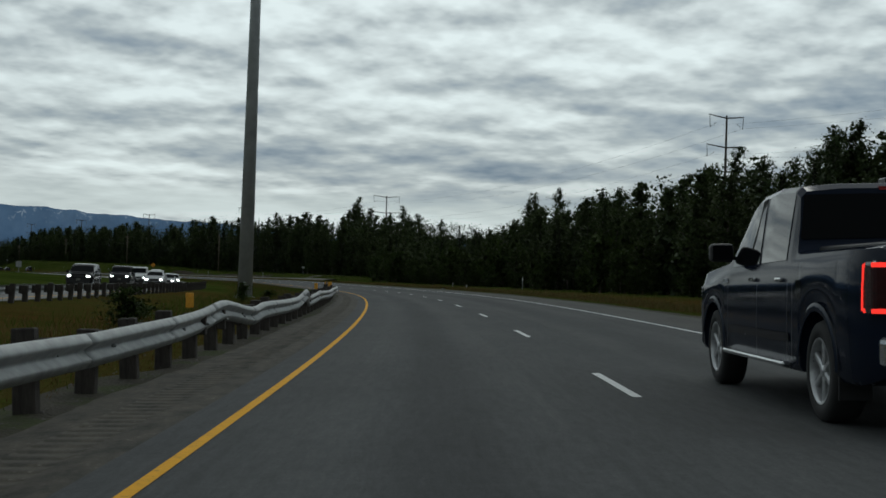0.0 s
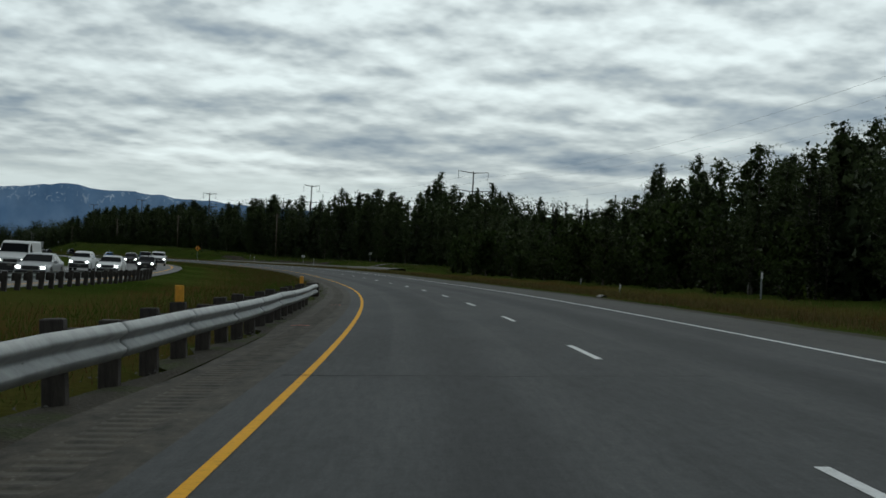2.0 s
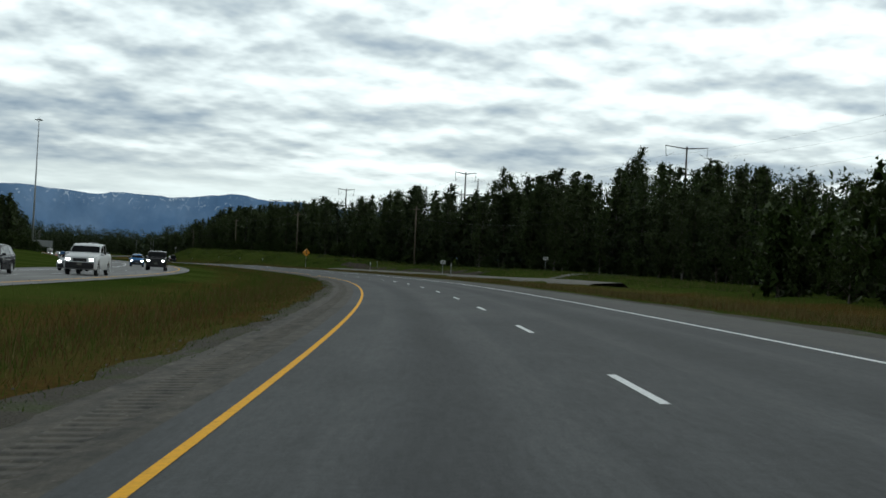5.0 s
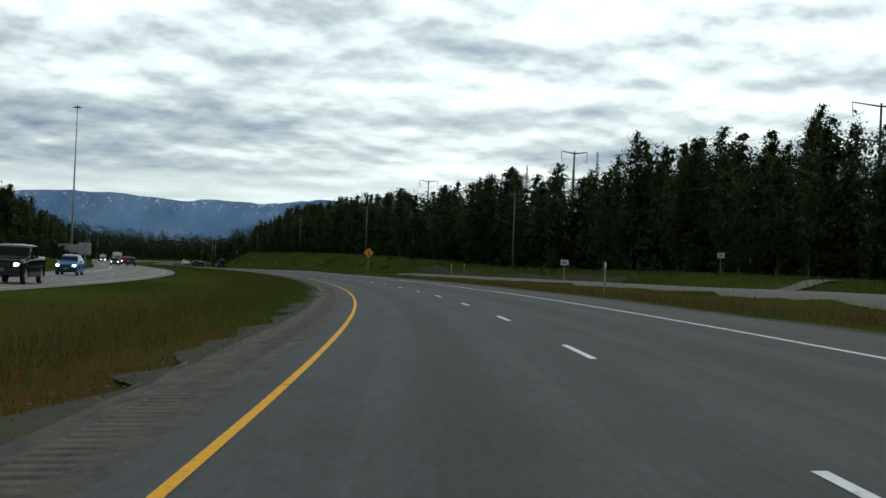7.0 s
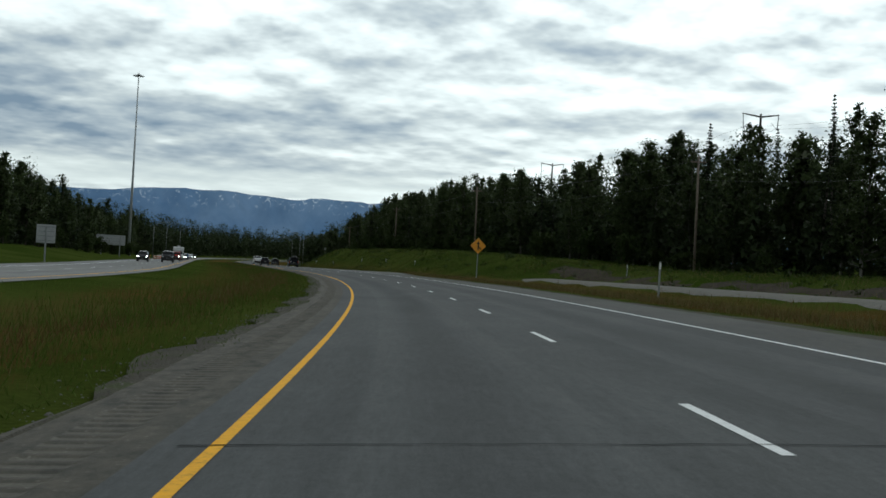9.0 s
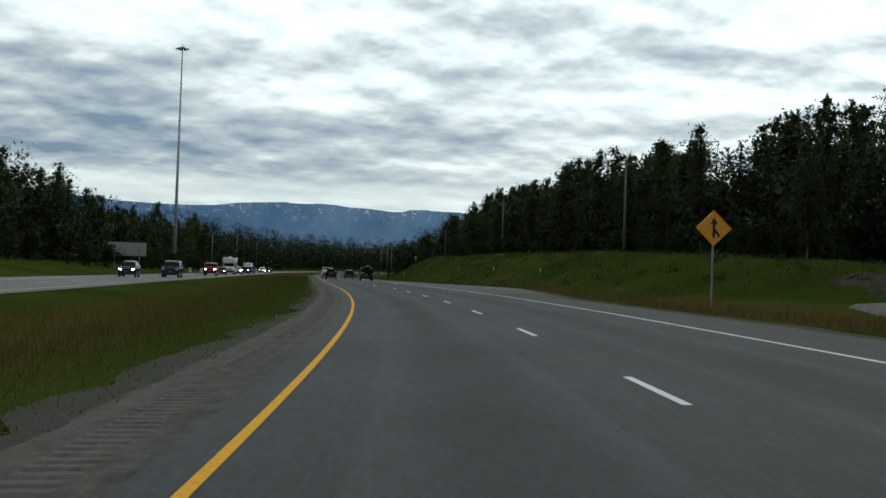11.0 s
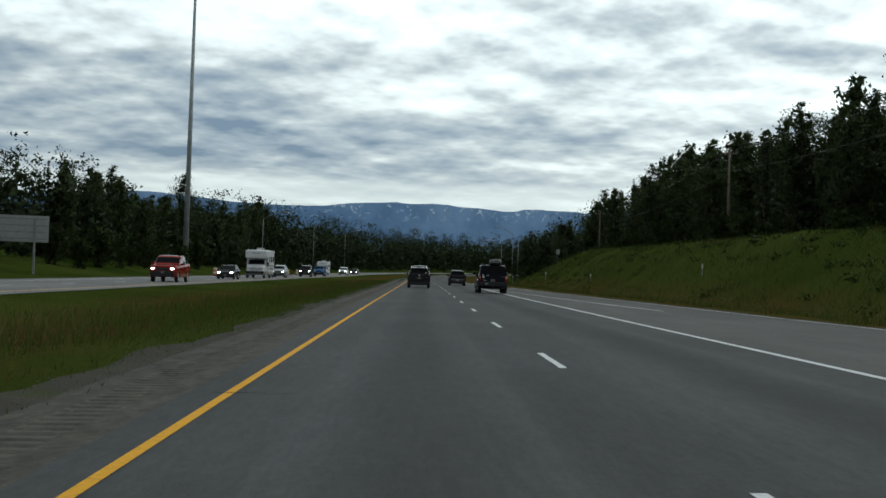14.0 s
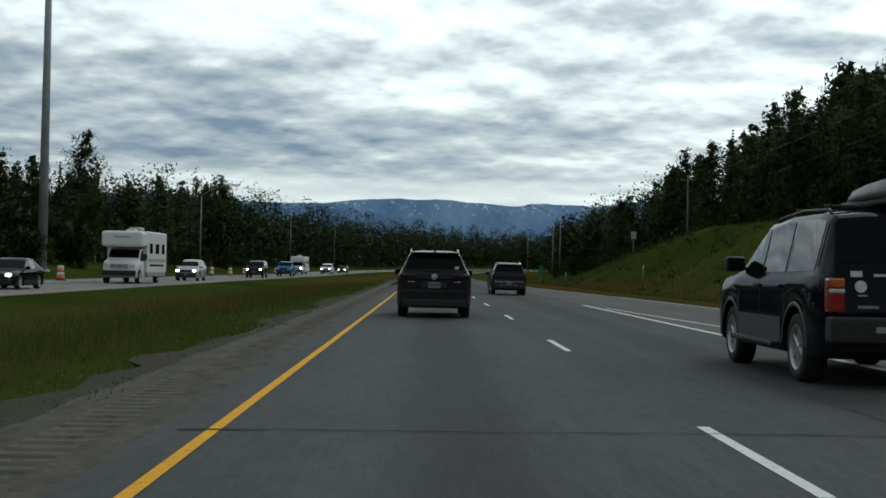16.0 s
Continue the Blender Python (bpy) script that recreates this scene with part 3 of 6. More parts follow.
def broadleaf(seed, h, spread, low, leaf, count, mats, point=0.7):
    """Trunk with rising limbs, and a ragged crown of many small leaf sprays clumped along them."""
    k = np.random.default_rng(seed)
    r = 0.009 * h + 0.03
    pts = [np.zeros(3)]
    steps = 7
    for i in range(steps):
        pts.append(pts[-1] + np.array([k.normal(0, 0.010) * h, k.normal(0, 0.010) * h, h * 0.98 / steps]))
    segs = [(pts[i] if i else (0, 0, -0.4), pts[i + 1], r * (1 - 0.93 * i / steps) + 0.012, r * (1 - 0.93 * (i + 1) / steps) + 0.012, 6) for i in range(steps)]
    cents, rad = [], []
    nl = int(20 + h * 2.0)
    for i in range(nl):
        f = low + (0.985 - low) * (i + k.uniform(0, 0.9)) / nl
        j = f * steps
        j0 = min(int(j), steps - 1)
        base = pts[j0] + (pts[j0 + 1] - pts[j0]) * (j - j0)
        az = i * 2.4 + k.normal(0, 0.4)
        u = (f - low) / (1.0 - low)
        env = spread * h * ((0.6 + 0.4 * min(1.0, u / 0.3)) * max(0.0, 1 - u ** 3.4) ** point + 0.06)
        ln = env * k.uniform(0.5, 1.2)
        tip = base + np.array([math.cos(az) * ln, math.sin(az) * ln, min(ln * k.uniform(0.3, 0.9), max(0.2, 1.01 * h - base[2]))])
        if i % 2 == 0:
            segs.append((base, tip, 0.007 * h * (1.05 - f) + 0.010, 0.006, 3))
        m = max(2, int(2 + ln * 2.2))
        for q in range(m):
            a = (q + 0.9) / m
            cents.append(base + (tip - base) * a + k.normal(0, 0.09 * ln + 0.06, 3))
            rad.append((0.22 + 0.15 * ln) * k.uniform(0.55, 1.35))
    for q in range(6):
        cents.append(pts[-1] + np.array([k.normal(0, 0.10), k.normal(0, 0.10), -0.28 * q + 0.05]))
        rad.append(0.16 + 0.07 * q)
    cents, rad = np.array(cents), np.array(rad)
    w = rad ** 1.8
    pick = k.choice(len(cents), count, p=w / w.sum())
    o = k.normal(size=(count, 3)) * 0.62
    inner = k.random(count) < 0.16
    c = cents[pick] + o * (rad[pick] * np.where(inner, 0.4, 1.0))[:, None] * np.array([1, 1, 0.8])
    c[inner, :2] *= 0.6
    v, f = quads(c, np.where(inner, leaf * 2.4, leaf), k)
    hub = (np.stack([c[:, 0] * 0.15, c[:, 1] * 0.15, c[:, 2] * 0.75 + h * 0.08], 1) + cents[pick]) / 2
    return limb_mesh("trunk", segs, mats[0]), soften(mesh_from("crown", v, f, mats[1]), c, hub, k), h


def spruce(seed, h, spread, tiers, low=0.05):
    """A narrow spire: whorls of drooping boughs of needle sprays, uneven in length, with gaps near the tip."""
    k = np.random.default_rng(seed)
    segs = [((0, 0, -0.3), (0, 0, h * 0.5), 0.010 * h + 0.02, 0.006 * h, 6), ((0, 0, h * 0.5), (k.normal(0, 0.05), 0, h), 0.006 * h, 0.01, 5)]
    C, S = [], []
    for i in range(tiers):
        f = low + (1 - low) * ((i + k.uniform(0, 0.5)) / tiers) ** 0.92
        az0, whorl = k.uniform(0, 6.28), 5 if f < 0.8 else 4
        for b in range(whorl):
            az = az0 + b * 6.283 / whorl + k.normal(0, 0.2)
            ln = spread * h * ((1 - f) ** 0.8 * k.uniform(0.5, 1.25) + 0.02)
            droop = -0.30 * ln * (1.25 - f) + 0.25 * ln * max(0, f - 0.7)
            n = int(5 + ln * 6)
            a = k.uniform(0.05, 1.0, n) ** 0.8
            wide = (0.08 + 0.16 * ln) * (1 - 0.6 * a)
            x = ln * a
            y = k.normal(0, 0.55, n) * wide
            z = f * h + droop * a * a - np.abs(k.normal(0, 0.5, n)) * (0.06 + 0.10 * ln)
            C.append(np.stack([math.cos(az) * x - math.sin(az) * y, math.sin(az) * x + math.cos(az) * y, z], 1))
            S.append(np.where(a < 0.35, 0.22, 0.12))
    c = np.concatenate(C)
    v, q = quads(c, np.concatenate(S), k, 0.4)
    hub = np.stack([c[:, 0] * 0.2, c[:, 1] * 0.2, c[:, 2] - 0.5], 1)
    return limb_mesh("trunk", segs, M_BARK), soften(mesh_from("crown", v, q, M_SPRUCE), c, hub, k, 0.7), h


def leafy_set(seed, rows, leaf, count, mats, point=0.7):
    return [broadleaf(seed + i, h, sp, low, leaf, count, (mats[0][i % len(mats[0])], mats[1]), point) for i, (h, sp, low) in enumerate(rows)]


BIRCH_FORM = [(11.0, 0.185, 0.05), (12.5, 0.165, 0.07), (9.5, 0.20, 0.04), (13.5, 0.155, 0.10)]
POPLAR_FORM = [(19.0, 0.135, 0.16), (21.5, 0.115, 0.20), (17.0, 0.15, 0.12)]
# fine crowns stand at the wood's edge, coarser ones deep inside
KINDS = {"birch": (leafy_set(20, BIRCH_FORM, 0.115, 5000, ((M_BARK, M_BIRCHBARK), M_BIRCH)), leafy_set(30, BIRCH_FORM, 0.19, 1800, ((M_BARK, M_BIRCHBARK), M_BIRCH))),
         "poplar": (leafy_set(40, POPLAR_FORM, 0.15, 6000, ((M_BARK,), M_POPLAR), 0.62), leafy_set(50, POPLAR_FORM, 0.24, 2300, ((M_BARK,), M_POPLAR), 0.62)),
         "spruce": ([spruce(60 + i, h, sp, n) for i, (h, sp, n) in enumerate([(15.0, 0.115, 44), (12.0, 0.135, 38), (17.5, 0.105, 50)])],) * 2,
         "shrub": (leafy_set(80, [(3.0, 0.40, 0.01), (4.2, 0.32, 0.01), (2.0, 0.55, 0.01)], 0.085, 1900, ((M_BARK,), M_BUSH), 0.6),) * 2}
TREE_TEXT = {"birch": ("birch tree with a ragged green crown in roadside woods", "tree"), "poplar": ("tall cottonwood with sparse upright crown above the woods", "tree"),
             "spruce": ("dark narrow spruce with drooping boughs", "tree"), "shrub": ("dense green shrub at the edge of the woods", "shrub")}
tree_rng = np.random.default_rng(31)


def plant(kind, s, d, top, fine=True, which=None):
    """A tree that stands top metres high."""
    forms = KINDS[kind][0 if fine else 1]
    trunk, crown, h = forms[tree_rng.integers(len(forms)) if which is None else which]
    scale = top / h
    wide = scale ** 0.75 * tree_rng.uniform(0.88, 1.15)
    text, cat = TREE_TEXT[kind]
    root = thing(kind + ("" if kind == "shrub" else "_tree"), text, cat, "roadside woods")
    root.matrix_basis = Matrix.LocRotScale(Vector(at(s, d, -0.05)), Euler((tree_rng.normal(0, 0.02), tree_rng.normal(0, 0.02), tree_rng.uniform(0, 6.28))), (wide, wide, scale))
    part("trunk", trunk, None, root)
    part("crown", crown, None, root)
    return root


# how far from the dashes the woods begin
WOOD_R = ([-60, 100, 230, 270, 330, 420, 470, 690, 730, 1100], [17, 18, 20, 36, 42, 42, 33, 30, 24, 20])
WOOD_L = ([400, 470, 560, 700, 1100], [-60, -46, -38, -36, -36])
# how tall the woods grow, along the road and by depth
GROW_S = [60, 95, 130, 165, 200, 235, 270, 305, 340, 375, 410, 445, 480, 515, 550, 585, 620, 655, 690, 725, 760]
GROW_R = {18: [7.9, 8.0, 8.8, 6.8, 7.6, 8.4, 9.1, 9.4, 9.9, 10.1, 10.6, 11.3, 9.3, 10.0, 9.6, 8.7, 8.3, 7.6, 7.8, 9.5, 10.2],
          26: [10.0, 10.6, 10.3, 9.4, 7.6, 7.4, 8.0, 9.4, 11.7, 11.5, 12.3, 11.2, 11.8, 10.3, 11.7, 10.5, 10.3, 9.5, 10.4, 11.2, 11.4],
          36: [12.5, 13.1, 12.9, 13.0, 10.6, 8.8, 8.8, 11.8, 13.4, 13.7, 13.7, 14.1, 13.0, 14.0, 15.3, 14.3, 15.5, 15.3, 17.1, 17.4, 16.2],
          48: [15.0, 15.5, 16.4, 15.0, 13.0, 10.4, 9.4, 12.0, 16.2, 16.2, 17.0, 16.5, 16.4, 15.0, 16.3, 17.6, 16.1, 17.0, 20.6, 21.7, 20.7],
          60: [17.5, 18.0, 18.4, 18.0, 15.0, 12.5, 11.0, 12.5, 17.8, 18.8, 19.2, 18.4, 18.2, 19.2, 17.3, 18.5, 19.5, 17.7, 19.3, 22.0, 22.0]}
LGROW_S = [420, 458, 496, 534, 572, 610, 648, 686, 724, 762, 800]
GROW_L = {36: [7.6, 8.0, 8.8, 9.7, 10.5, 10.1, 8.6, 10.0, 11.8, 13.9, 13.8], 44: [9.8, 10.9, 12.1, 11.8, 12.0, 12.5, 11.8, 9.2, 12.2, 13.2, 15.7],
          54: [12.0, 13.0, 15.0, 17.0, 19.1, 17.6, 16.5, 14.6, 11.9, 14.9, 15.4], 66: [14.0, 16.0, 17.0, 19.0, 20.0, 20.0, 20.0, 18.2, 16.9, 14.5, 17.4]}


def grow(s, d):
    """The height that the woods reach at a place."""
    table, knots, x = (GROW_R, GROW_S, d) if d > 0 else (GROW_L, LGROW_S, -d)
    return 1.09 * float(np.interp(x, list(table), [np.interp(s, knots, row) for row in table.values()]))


def build_woods():
    k = np.random.default_rng(12)
    count = {"birch": 0, "spruce": 0, "poplar": 0, "shrub": 0}

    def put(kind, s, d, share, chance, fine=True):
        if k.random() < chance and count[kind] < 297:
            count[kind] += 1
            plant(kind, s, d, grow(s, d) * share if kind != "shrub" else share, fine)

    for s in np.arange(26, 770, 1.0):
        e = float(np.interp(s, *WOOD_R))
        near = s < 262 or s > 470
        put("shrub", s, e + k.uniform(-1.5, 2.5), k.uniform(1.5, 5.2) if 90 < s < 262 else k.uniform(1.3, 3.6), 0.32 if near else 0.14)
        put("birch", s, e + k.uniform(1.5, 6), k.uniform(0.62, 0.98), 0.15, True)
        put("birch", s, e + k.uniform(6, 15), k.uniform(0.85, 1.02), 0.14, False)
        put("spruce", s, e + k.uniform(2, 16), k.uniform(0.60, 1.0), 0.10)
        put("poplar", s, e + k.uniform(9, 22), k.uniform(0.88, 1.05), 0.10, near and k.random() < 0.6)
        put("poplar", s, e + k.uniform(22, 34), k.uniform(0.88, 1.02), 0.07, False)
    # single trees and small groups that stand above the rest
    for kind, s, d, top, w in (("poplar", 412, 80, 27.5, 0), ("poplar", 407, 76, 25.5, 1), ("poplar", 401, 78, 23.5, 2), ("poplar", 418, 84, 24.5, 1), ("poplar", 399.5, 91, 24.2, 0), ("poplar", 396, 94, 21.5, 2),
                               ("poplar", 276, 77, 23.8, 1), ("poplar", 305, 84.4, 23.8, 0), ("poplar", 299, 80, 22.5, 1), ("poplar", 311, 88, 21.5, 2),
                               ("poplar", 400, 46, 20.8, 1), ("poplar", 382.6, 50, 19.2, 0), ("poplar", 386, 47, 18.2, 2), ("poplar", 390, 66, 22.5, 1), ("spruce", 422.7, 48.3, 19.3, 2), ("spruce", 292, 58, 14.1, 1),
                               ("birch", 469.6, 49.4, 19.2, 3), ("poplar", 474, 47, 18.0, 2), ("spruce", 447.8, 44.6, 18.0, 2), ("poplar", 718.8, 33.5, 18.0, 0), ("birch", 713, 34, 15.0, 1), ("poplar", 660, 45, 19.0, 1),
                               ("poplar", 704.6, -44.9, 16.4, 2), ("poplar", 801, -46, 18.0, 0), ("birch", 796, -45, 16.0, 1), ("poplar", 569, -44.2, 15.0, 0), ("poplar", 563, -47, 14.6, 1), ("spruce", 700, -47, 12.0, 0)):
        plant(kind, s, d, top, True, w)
    for kind, s, d, top, w in (("shrub", 22, -9.2, 1.1, 0), ("shrub", 30, -10.5, 0.6, 2), ("shrub", 55, -9.8, 1.1, 0), ("shrub", 63, -9.0, 0.6, 2), ("shrub", 221, 19, 3.4, 1), ("shrub", 735, 17.5, 3.0, 1)):
        plant(kind, s, d, top, True, w)
    for s in np.arange(425, 800, 1.0):
        e = float(np.interp(s, *WOOD_L))
        put("shrub", s, e + k.uniform(-1, 2), k.uniform(1.6, 4.0), 0.12)
        put("birch", s, e - k.uniform(1, 8), k.uniform(0.78, 1.02), 0.16, k.random() < 0.5)
        put("spruce", s, e - k.uniform(1, 12), k.uniform(0.55, 0.92), 0.08)
        put("poplar", s, e - k.uniform(5, 22), k.uniform(0.80, 1.0), 0.12, k.random() < 0.3)


build_woods()


def build_far_woods():
    """Woods too far or too deep to count: clumped crowns in one mesh."""
    k = np.random.default_rng(77)
    V, F, C, H, base = [], [], [], [], 0
    spots = []                                  # along, across, height, sprays, spray size
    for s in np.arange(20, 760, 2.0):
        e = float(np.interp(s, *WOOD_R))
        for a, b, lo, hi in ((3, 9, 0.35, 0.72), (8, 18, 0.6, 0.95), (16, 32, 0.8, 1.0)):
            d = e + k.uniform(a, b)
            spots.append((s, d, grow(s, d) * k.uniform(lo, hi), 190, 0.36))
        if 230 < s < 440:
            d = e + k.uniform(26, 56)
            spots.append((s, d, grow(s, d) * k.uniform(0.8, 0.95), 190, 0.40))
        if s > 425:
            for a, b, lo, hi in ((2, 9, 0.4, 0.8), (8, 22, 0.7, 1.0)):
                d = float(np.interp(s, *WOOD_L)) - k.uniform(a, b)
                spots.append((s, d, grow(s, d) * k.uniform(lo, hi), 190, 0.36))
    for s in np.arange(0, 1650, 5.0):
        e = float(np.interp(s, *WOOD_R))
        for _ in range(2):
            spots.append((s, e + k.uniform(40, 90), k.uniform(10, 15), 130, 0.55))
        spots.append((s, k.uniform(-330, -230) if s < 430 else k.uniform(-130, -70), k.uniform(9, 15) if s < 430 else k.uniform(7, 11), 110, 0.6))
    # unseen woods behind the start, added to close the place and dim car reflections
    for s in np.arange(-200, 14, 5.0):
        for e, w in ((20, 1), (-42, -1)):
            spots.append((s, e + w * k.uniform(0, 14), k.uniform(7, 12), 110, 0.6))
            spots.append((s, e + w * k.uniform(10, 30), k.uniform(10, 14), 90, 0.6))
    for _ in range(60):
        spots.append((k.uniform(-215, -190), k.uniform(-45, 60), k.uniform(10, 15), 80, 0.6))
    for s in np.arange(760, 1250, 2.0):
        for e, w in ((22, 1), (-34, -1)):
            spots.append((s, e + w * k.uniform(0, 10), k.uniform(9.5, 14), 190, 0.42))
            spots.append((s, e + w * k.uniform(8, 30), k.uniform(15, 20), 180, 0.42))
    for _ in range(260):
        spots.append((k.uniform(1100, 1400), k.uniform(-90, 60), k.uniform(15, 21), 130, 0.6))
    for s, d, h, n, size in spots:
        p = at(s, d)
        m = 16
        fz = k.uniform(0.03, 0.98, m)
        az = k.uniform(0, 6.28, m)
        env = h * k.uniform(0.10, 0.16) * (1 - fz ** 3.2) ** 0.7
        cc = np.stack([np.cos(az) * env, np.sin(az) * env, fz * h * 0.95], 1)
        i = k.integers(m, size=n)
        c = p + cc[i] + k.normal(size=(n, 3)) * np.array([0.05, 0.05, 0.035]) * h
        v, q = quads(c, size * np.where(c[:, 2] - p[2] < 0.7 * h, 1.35, 0.8), k)
        C.append(c)
        H.append(p + np.array([0, 0, h * 0.1]) + (c - p) * np.array([0.1, 0.1, 0.75]))
        V.append(v)
        F.append(q + base)
        base += len(v)
    me = mesh_from("far_woods", np.concatenate(V), np.concatenate(F), M_DEEP)
    soften(me, np.concatenate(C), np.concatenate(H), k)
    tagged(new("far_woods", me), "deep and distant mixed woods of birch and spruce", "woods", "", "stuff")


build_far_woods()

# ---- grass ----


def grass(name, label, mats_share, n, srange, dfun, hfun, seed, lean=0.35, width=0.006):
    """Blades in one mesh: each blade two bent triangles."""
    k = np.random.default_rng(seed)
    s = k.uniform(*srange, n)
    d = dfun(s, k)
    p = at(s, d, -0.03)
    h = hfun(s, d, k)
    az = k.uniform(0, 6.28, n)
    side = np.stack([np.cos(az), np.sin(az), 0 * az], 1)
    b = k.normal(size=(n, 3)) * lean
    b[:, 2] = 1
    b /= np.linalg.norm(b, axis=1, keepdims=True)
    w = (width + 0.012 * h)[:, None]
    bend = np.stack([np.cos(az * 1.7), np.sin(az * 1.7), 0 * az], 1) * (h * k.uniform(0.05, 0.35, n))[:, None]
    tip = p + b * h[:, None] + bend
    v = np.stack([p - side * w, p + side * w, tip], 1).reshape(-1, 3)
    me = mesh_from(name, v, np.arange(3 * n).reshape(n, 3), None)
    for m, _ in mats_share:
        me.materials.append(m)
    pick = k.choice(len(mats_share), n, p=[x for _, x in mats_share])
    patch = np.array([noise.noise(Vector((a * 0.06, c * 0.06, 3.0))) for a, c in p[:, :2]])
    green = ((patch > 0.10) & (d < 0)) | ((s > 258) & (d > -7.2 + 1.5 * patch) & (d < 0)) | (d < -9.6 + 3 * patch) | ((s > 100) & (s < 138) & (d > -8.2 + 2 * patch) & (d < 0))
    pick = np.where(green & (k.random(n) < 0.75), 0, pick)
    me.polygons.foreach_set("material_index", pick.astype(np.int32))
    tagged(new(name, me), label, "grass", "", "stuff")


def median_d(s, k):
    return np.where(s < 106, -5.6, -5.5) - np.abs(k.normal(0, 1, len(s))) * 3.4 - k.uniform(0, 0.5, len(s))


def median_h(s, d, k):
    return k.uniform(0.10, 0.30, len(s)) * np.interp(-d, [5.4, 6.2, 8.5, 14], [0.28, 0.7, 1.8, 1.3])


grass("median_grass", "tall red-brown seeding grass mixed with green in the median", [(M_BLADE, 0.42), (M_SEED, 0.46), (M_STRAW, 0.12)], 170000, (-6, 640), median_d, median_h, 1)
grass("edge_weeds", "low green weeds along the broken shoulder edge", [(M_BLADE, 0.8), (M_BUSH, 0.2)], 15000, (106, 620), lambda s, k: -5.2 - np.abs(k.normal(0, 0.35, len(s))) - 0.15 * (np.sin(s * 0.9) + np.sin(s * 0.37)), lambda s, d, k: k.uniform(0.03, 0.11, len(s)), 2, 0.8, 0.010)
grass("verge_grass", "dry straw-coloured and green verge grass", [(M_BLADE, 0.14), (M_STRAW, 0.56), (M_SEED, 0.30)], 110000, (10, 460), lambda s, k: RAMP_EDGE(s) + 0.55 + np.abs(k.normal(0, 1, len(s))) * 3.6, lambda s, d, k: k.uniform(0.12, 0.42, len(s)), 3)
grass("bank_grass", "lush green grass on the wooded bank", [(M_BLADE, 0.85), (M_STRAW, 0.15)], 60000, (440, 720), lambda s, k: 11.0 + k.uniform(0, 1, len(s)) * 17, lambda s, d, k: k.uniform(0.18, 0.55, len(s)), 4, 0.5, 0.012)
grass("cut_grass", "rough green and dry grass around the low soil cut", [(M_BLADE, 0.7), (M_STRAW, 0.18), (M_BUSH, 0.12)], 60000, (250, 450), lambda s, k: 21.6 + k.uniform(0, 1, len(s)) * 15, lambda s, d, k: k.uniform(0.12, 0.5, len(s)), 6, 0.5, 0.012)


def bank_weeds():
    """Clumps of broad-leaved weeds that stand out of the bank's grass."""
    k = np.random.default_rng(23)
    n, m = 620, 46
    s = k.uniform(335, 735, n)
    lo = np.interp(s, [335, 440, 470, 735], [21.5, 21.5, 13.5, 13.5])
    d = lo + (np.interp(s, [335, 440, 470, 735], [37, 37, 30, 27]) - lo) * k.random(n) ** 0.8
    r = k.uniform(0.16, 0.48, n) * np.where(k.random(n) < 0.12, 1.6, 1.0)
    o = k.normal(size=(n, m, 3)) * 0.55
    o[..., 2] = np.abs(o[..., 2]) * 0.9
    c = (at(s, d)[:, None] + o * r[:, None, None]).reshape(-1, 3)
    v, f = quads(c, np.repeat(r * 0.22, m), k)
    me = mesh_from("bank_weeds", v, f, M_BUSH)
    soften(me, c, np.repeat(at(s, d), m, axis=0), k, 0.7)
    tagged(new("bank_weeds", me), "clumps of broad-leaved green weeds on the bank", "weeds", "", "stuff")


bank_weeds()


def scatter_stones():
    """Loose stones along the inner edge."""
    k = np.random.default_rng(17)
    n = 8000
    s = k.uniform(-4, 600, n)
    d = np.where(s < 106, -5.3, -5.25) - np.abs(k.normal(0, 0.38, n)) + 0.15
    r = k.uniform(0.006, 0.024, n) * k.uniform(0.6, 1.4, n)
    p = at(s, d, 0.008)
    base = np.array([(1, 0, 0), (0, 1, 0), (-1, 0, 0), (0, -1, 0), (0, 0, 0.75)])
    az = k.uniform(0, 6.28, n)
    ca, sa = np.cos(az), np.sin(az)
    j = base[None] * k.uniform(0.6, 1.3, (n, 5, 1)) * r[:, None, None]
    v = np.stack([j[..., 0] * ca[:, None] - j[..., 1] * sa[:, None], j[..., 0] * sa[:, None] + j[..., 1] * ca[:, None], j[..., 2]], -1) + p[:, None]
    i = np.arange(n)[:, None] * 5
    f = np.concatenate([i + np.array(q) for q in ((0, 1, 4), (1, 2, 4), (2, 3, 4), (3, 0, 4))], 0)
    tagged(new("loose_stones", mesh_from("loose_stones", v.reshape(-1, 3), f, plain("grey_stone", (0.075, 0.07, 0.062), 0.9, 0.0, 0.3, 9.0))), "loose grey stones along the shoulder edge", "stones", "", "stuff")


scatter_stones()

# ---- metals, paints and small things ----
M_GALV = plain("galvanised_steel", (0.27, 0.285, 0.285), 0.5, 0.3, 0.2, 4.0)
M_LAMPPOST = plain("dull_lamp_steel", (0.20, 0.21, 0.215), 0.55, 0.3, 0.12, 2.0)
M_MAST = plain("grey_mast_steel", (0.40, 0.42, 0.43), 0.5, 0.2, 0.12, 1.2)
M_DARKSTEEL = plain("weathering_steel", (0.055, 0.045, 0.038), 0.75, 0.2)
M_POST = bark("old_timber", (0.020, 0.017, 0.015), (0.055, 0.047, 0.040), 14)
M_AMBER = plain("amber_reflector", (0.75, 0.36, 0.03), 0.35)
M_SIGNYELLOW = plain("sign_yellow", (0.80, 0.34, 0.02), 0.4)
M_SIGNBACK = plain("sign_back_aluminium", (0.36, 0.37, 0.37), 0.5, 0.3, 0.08, 3.0)
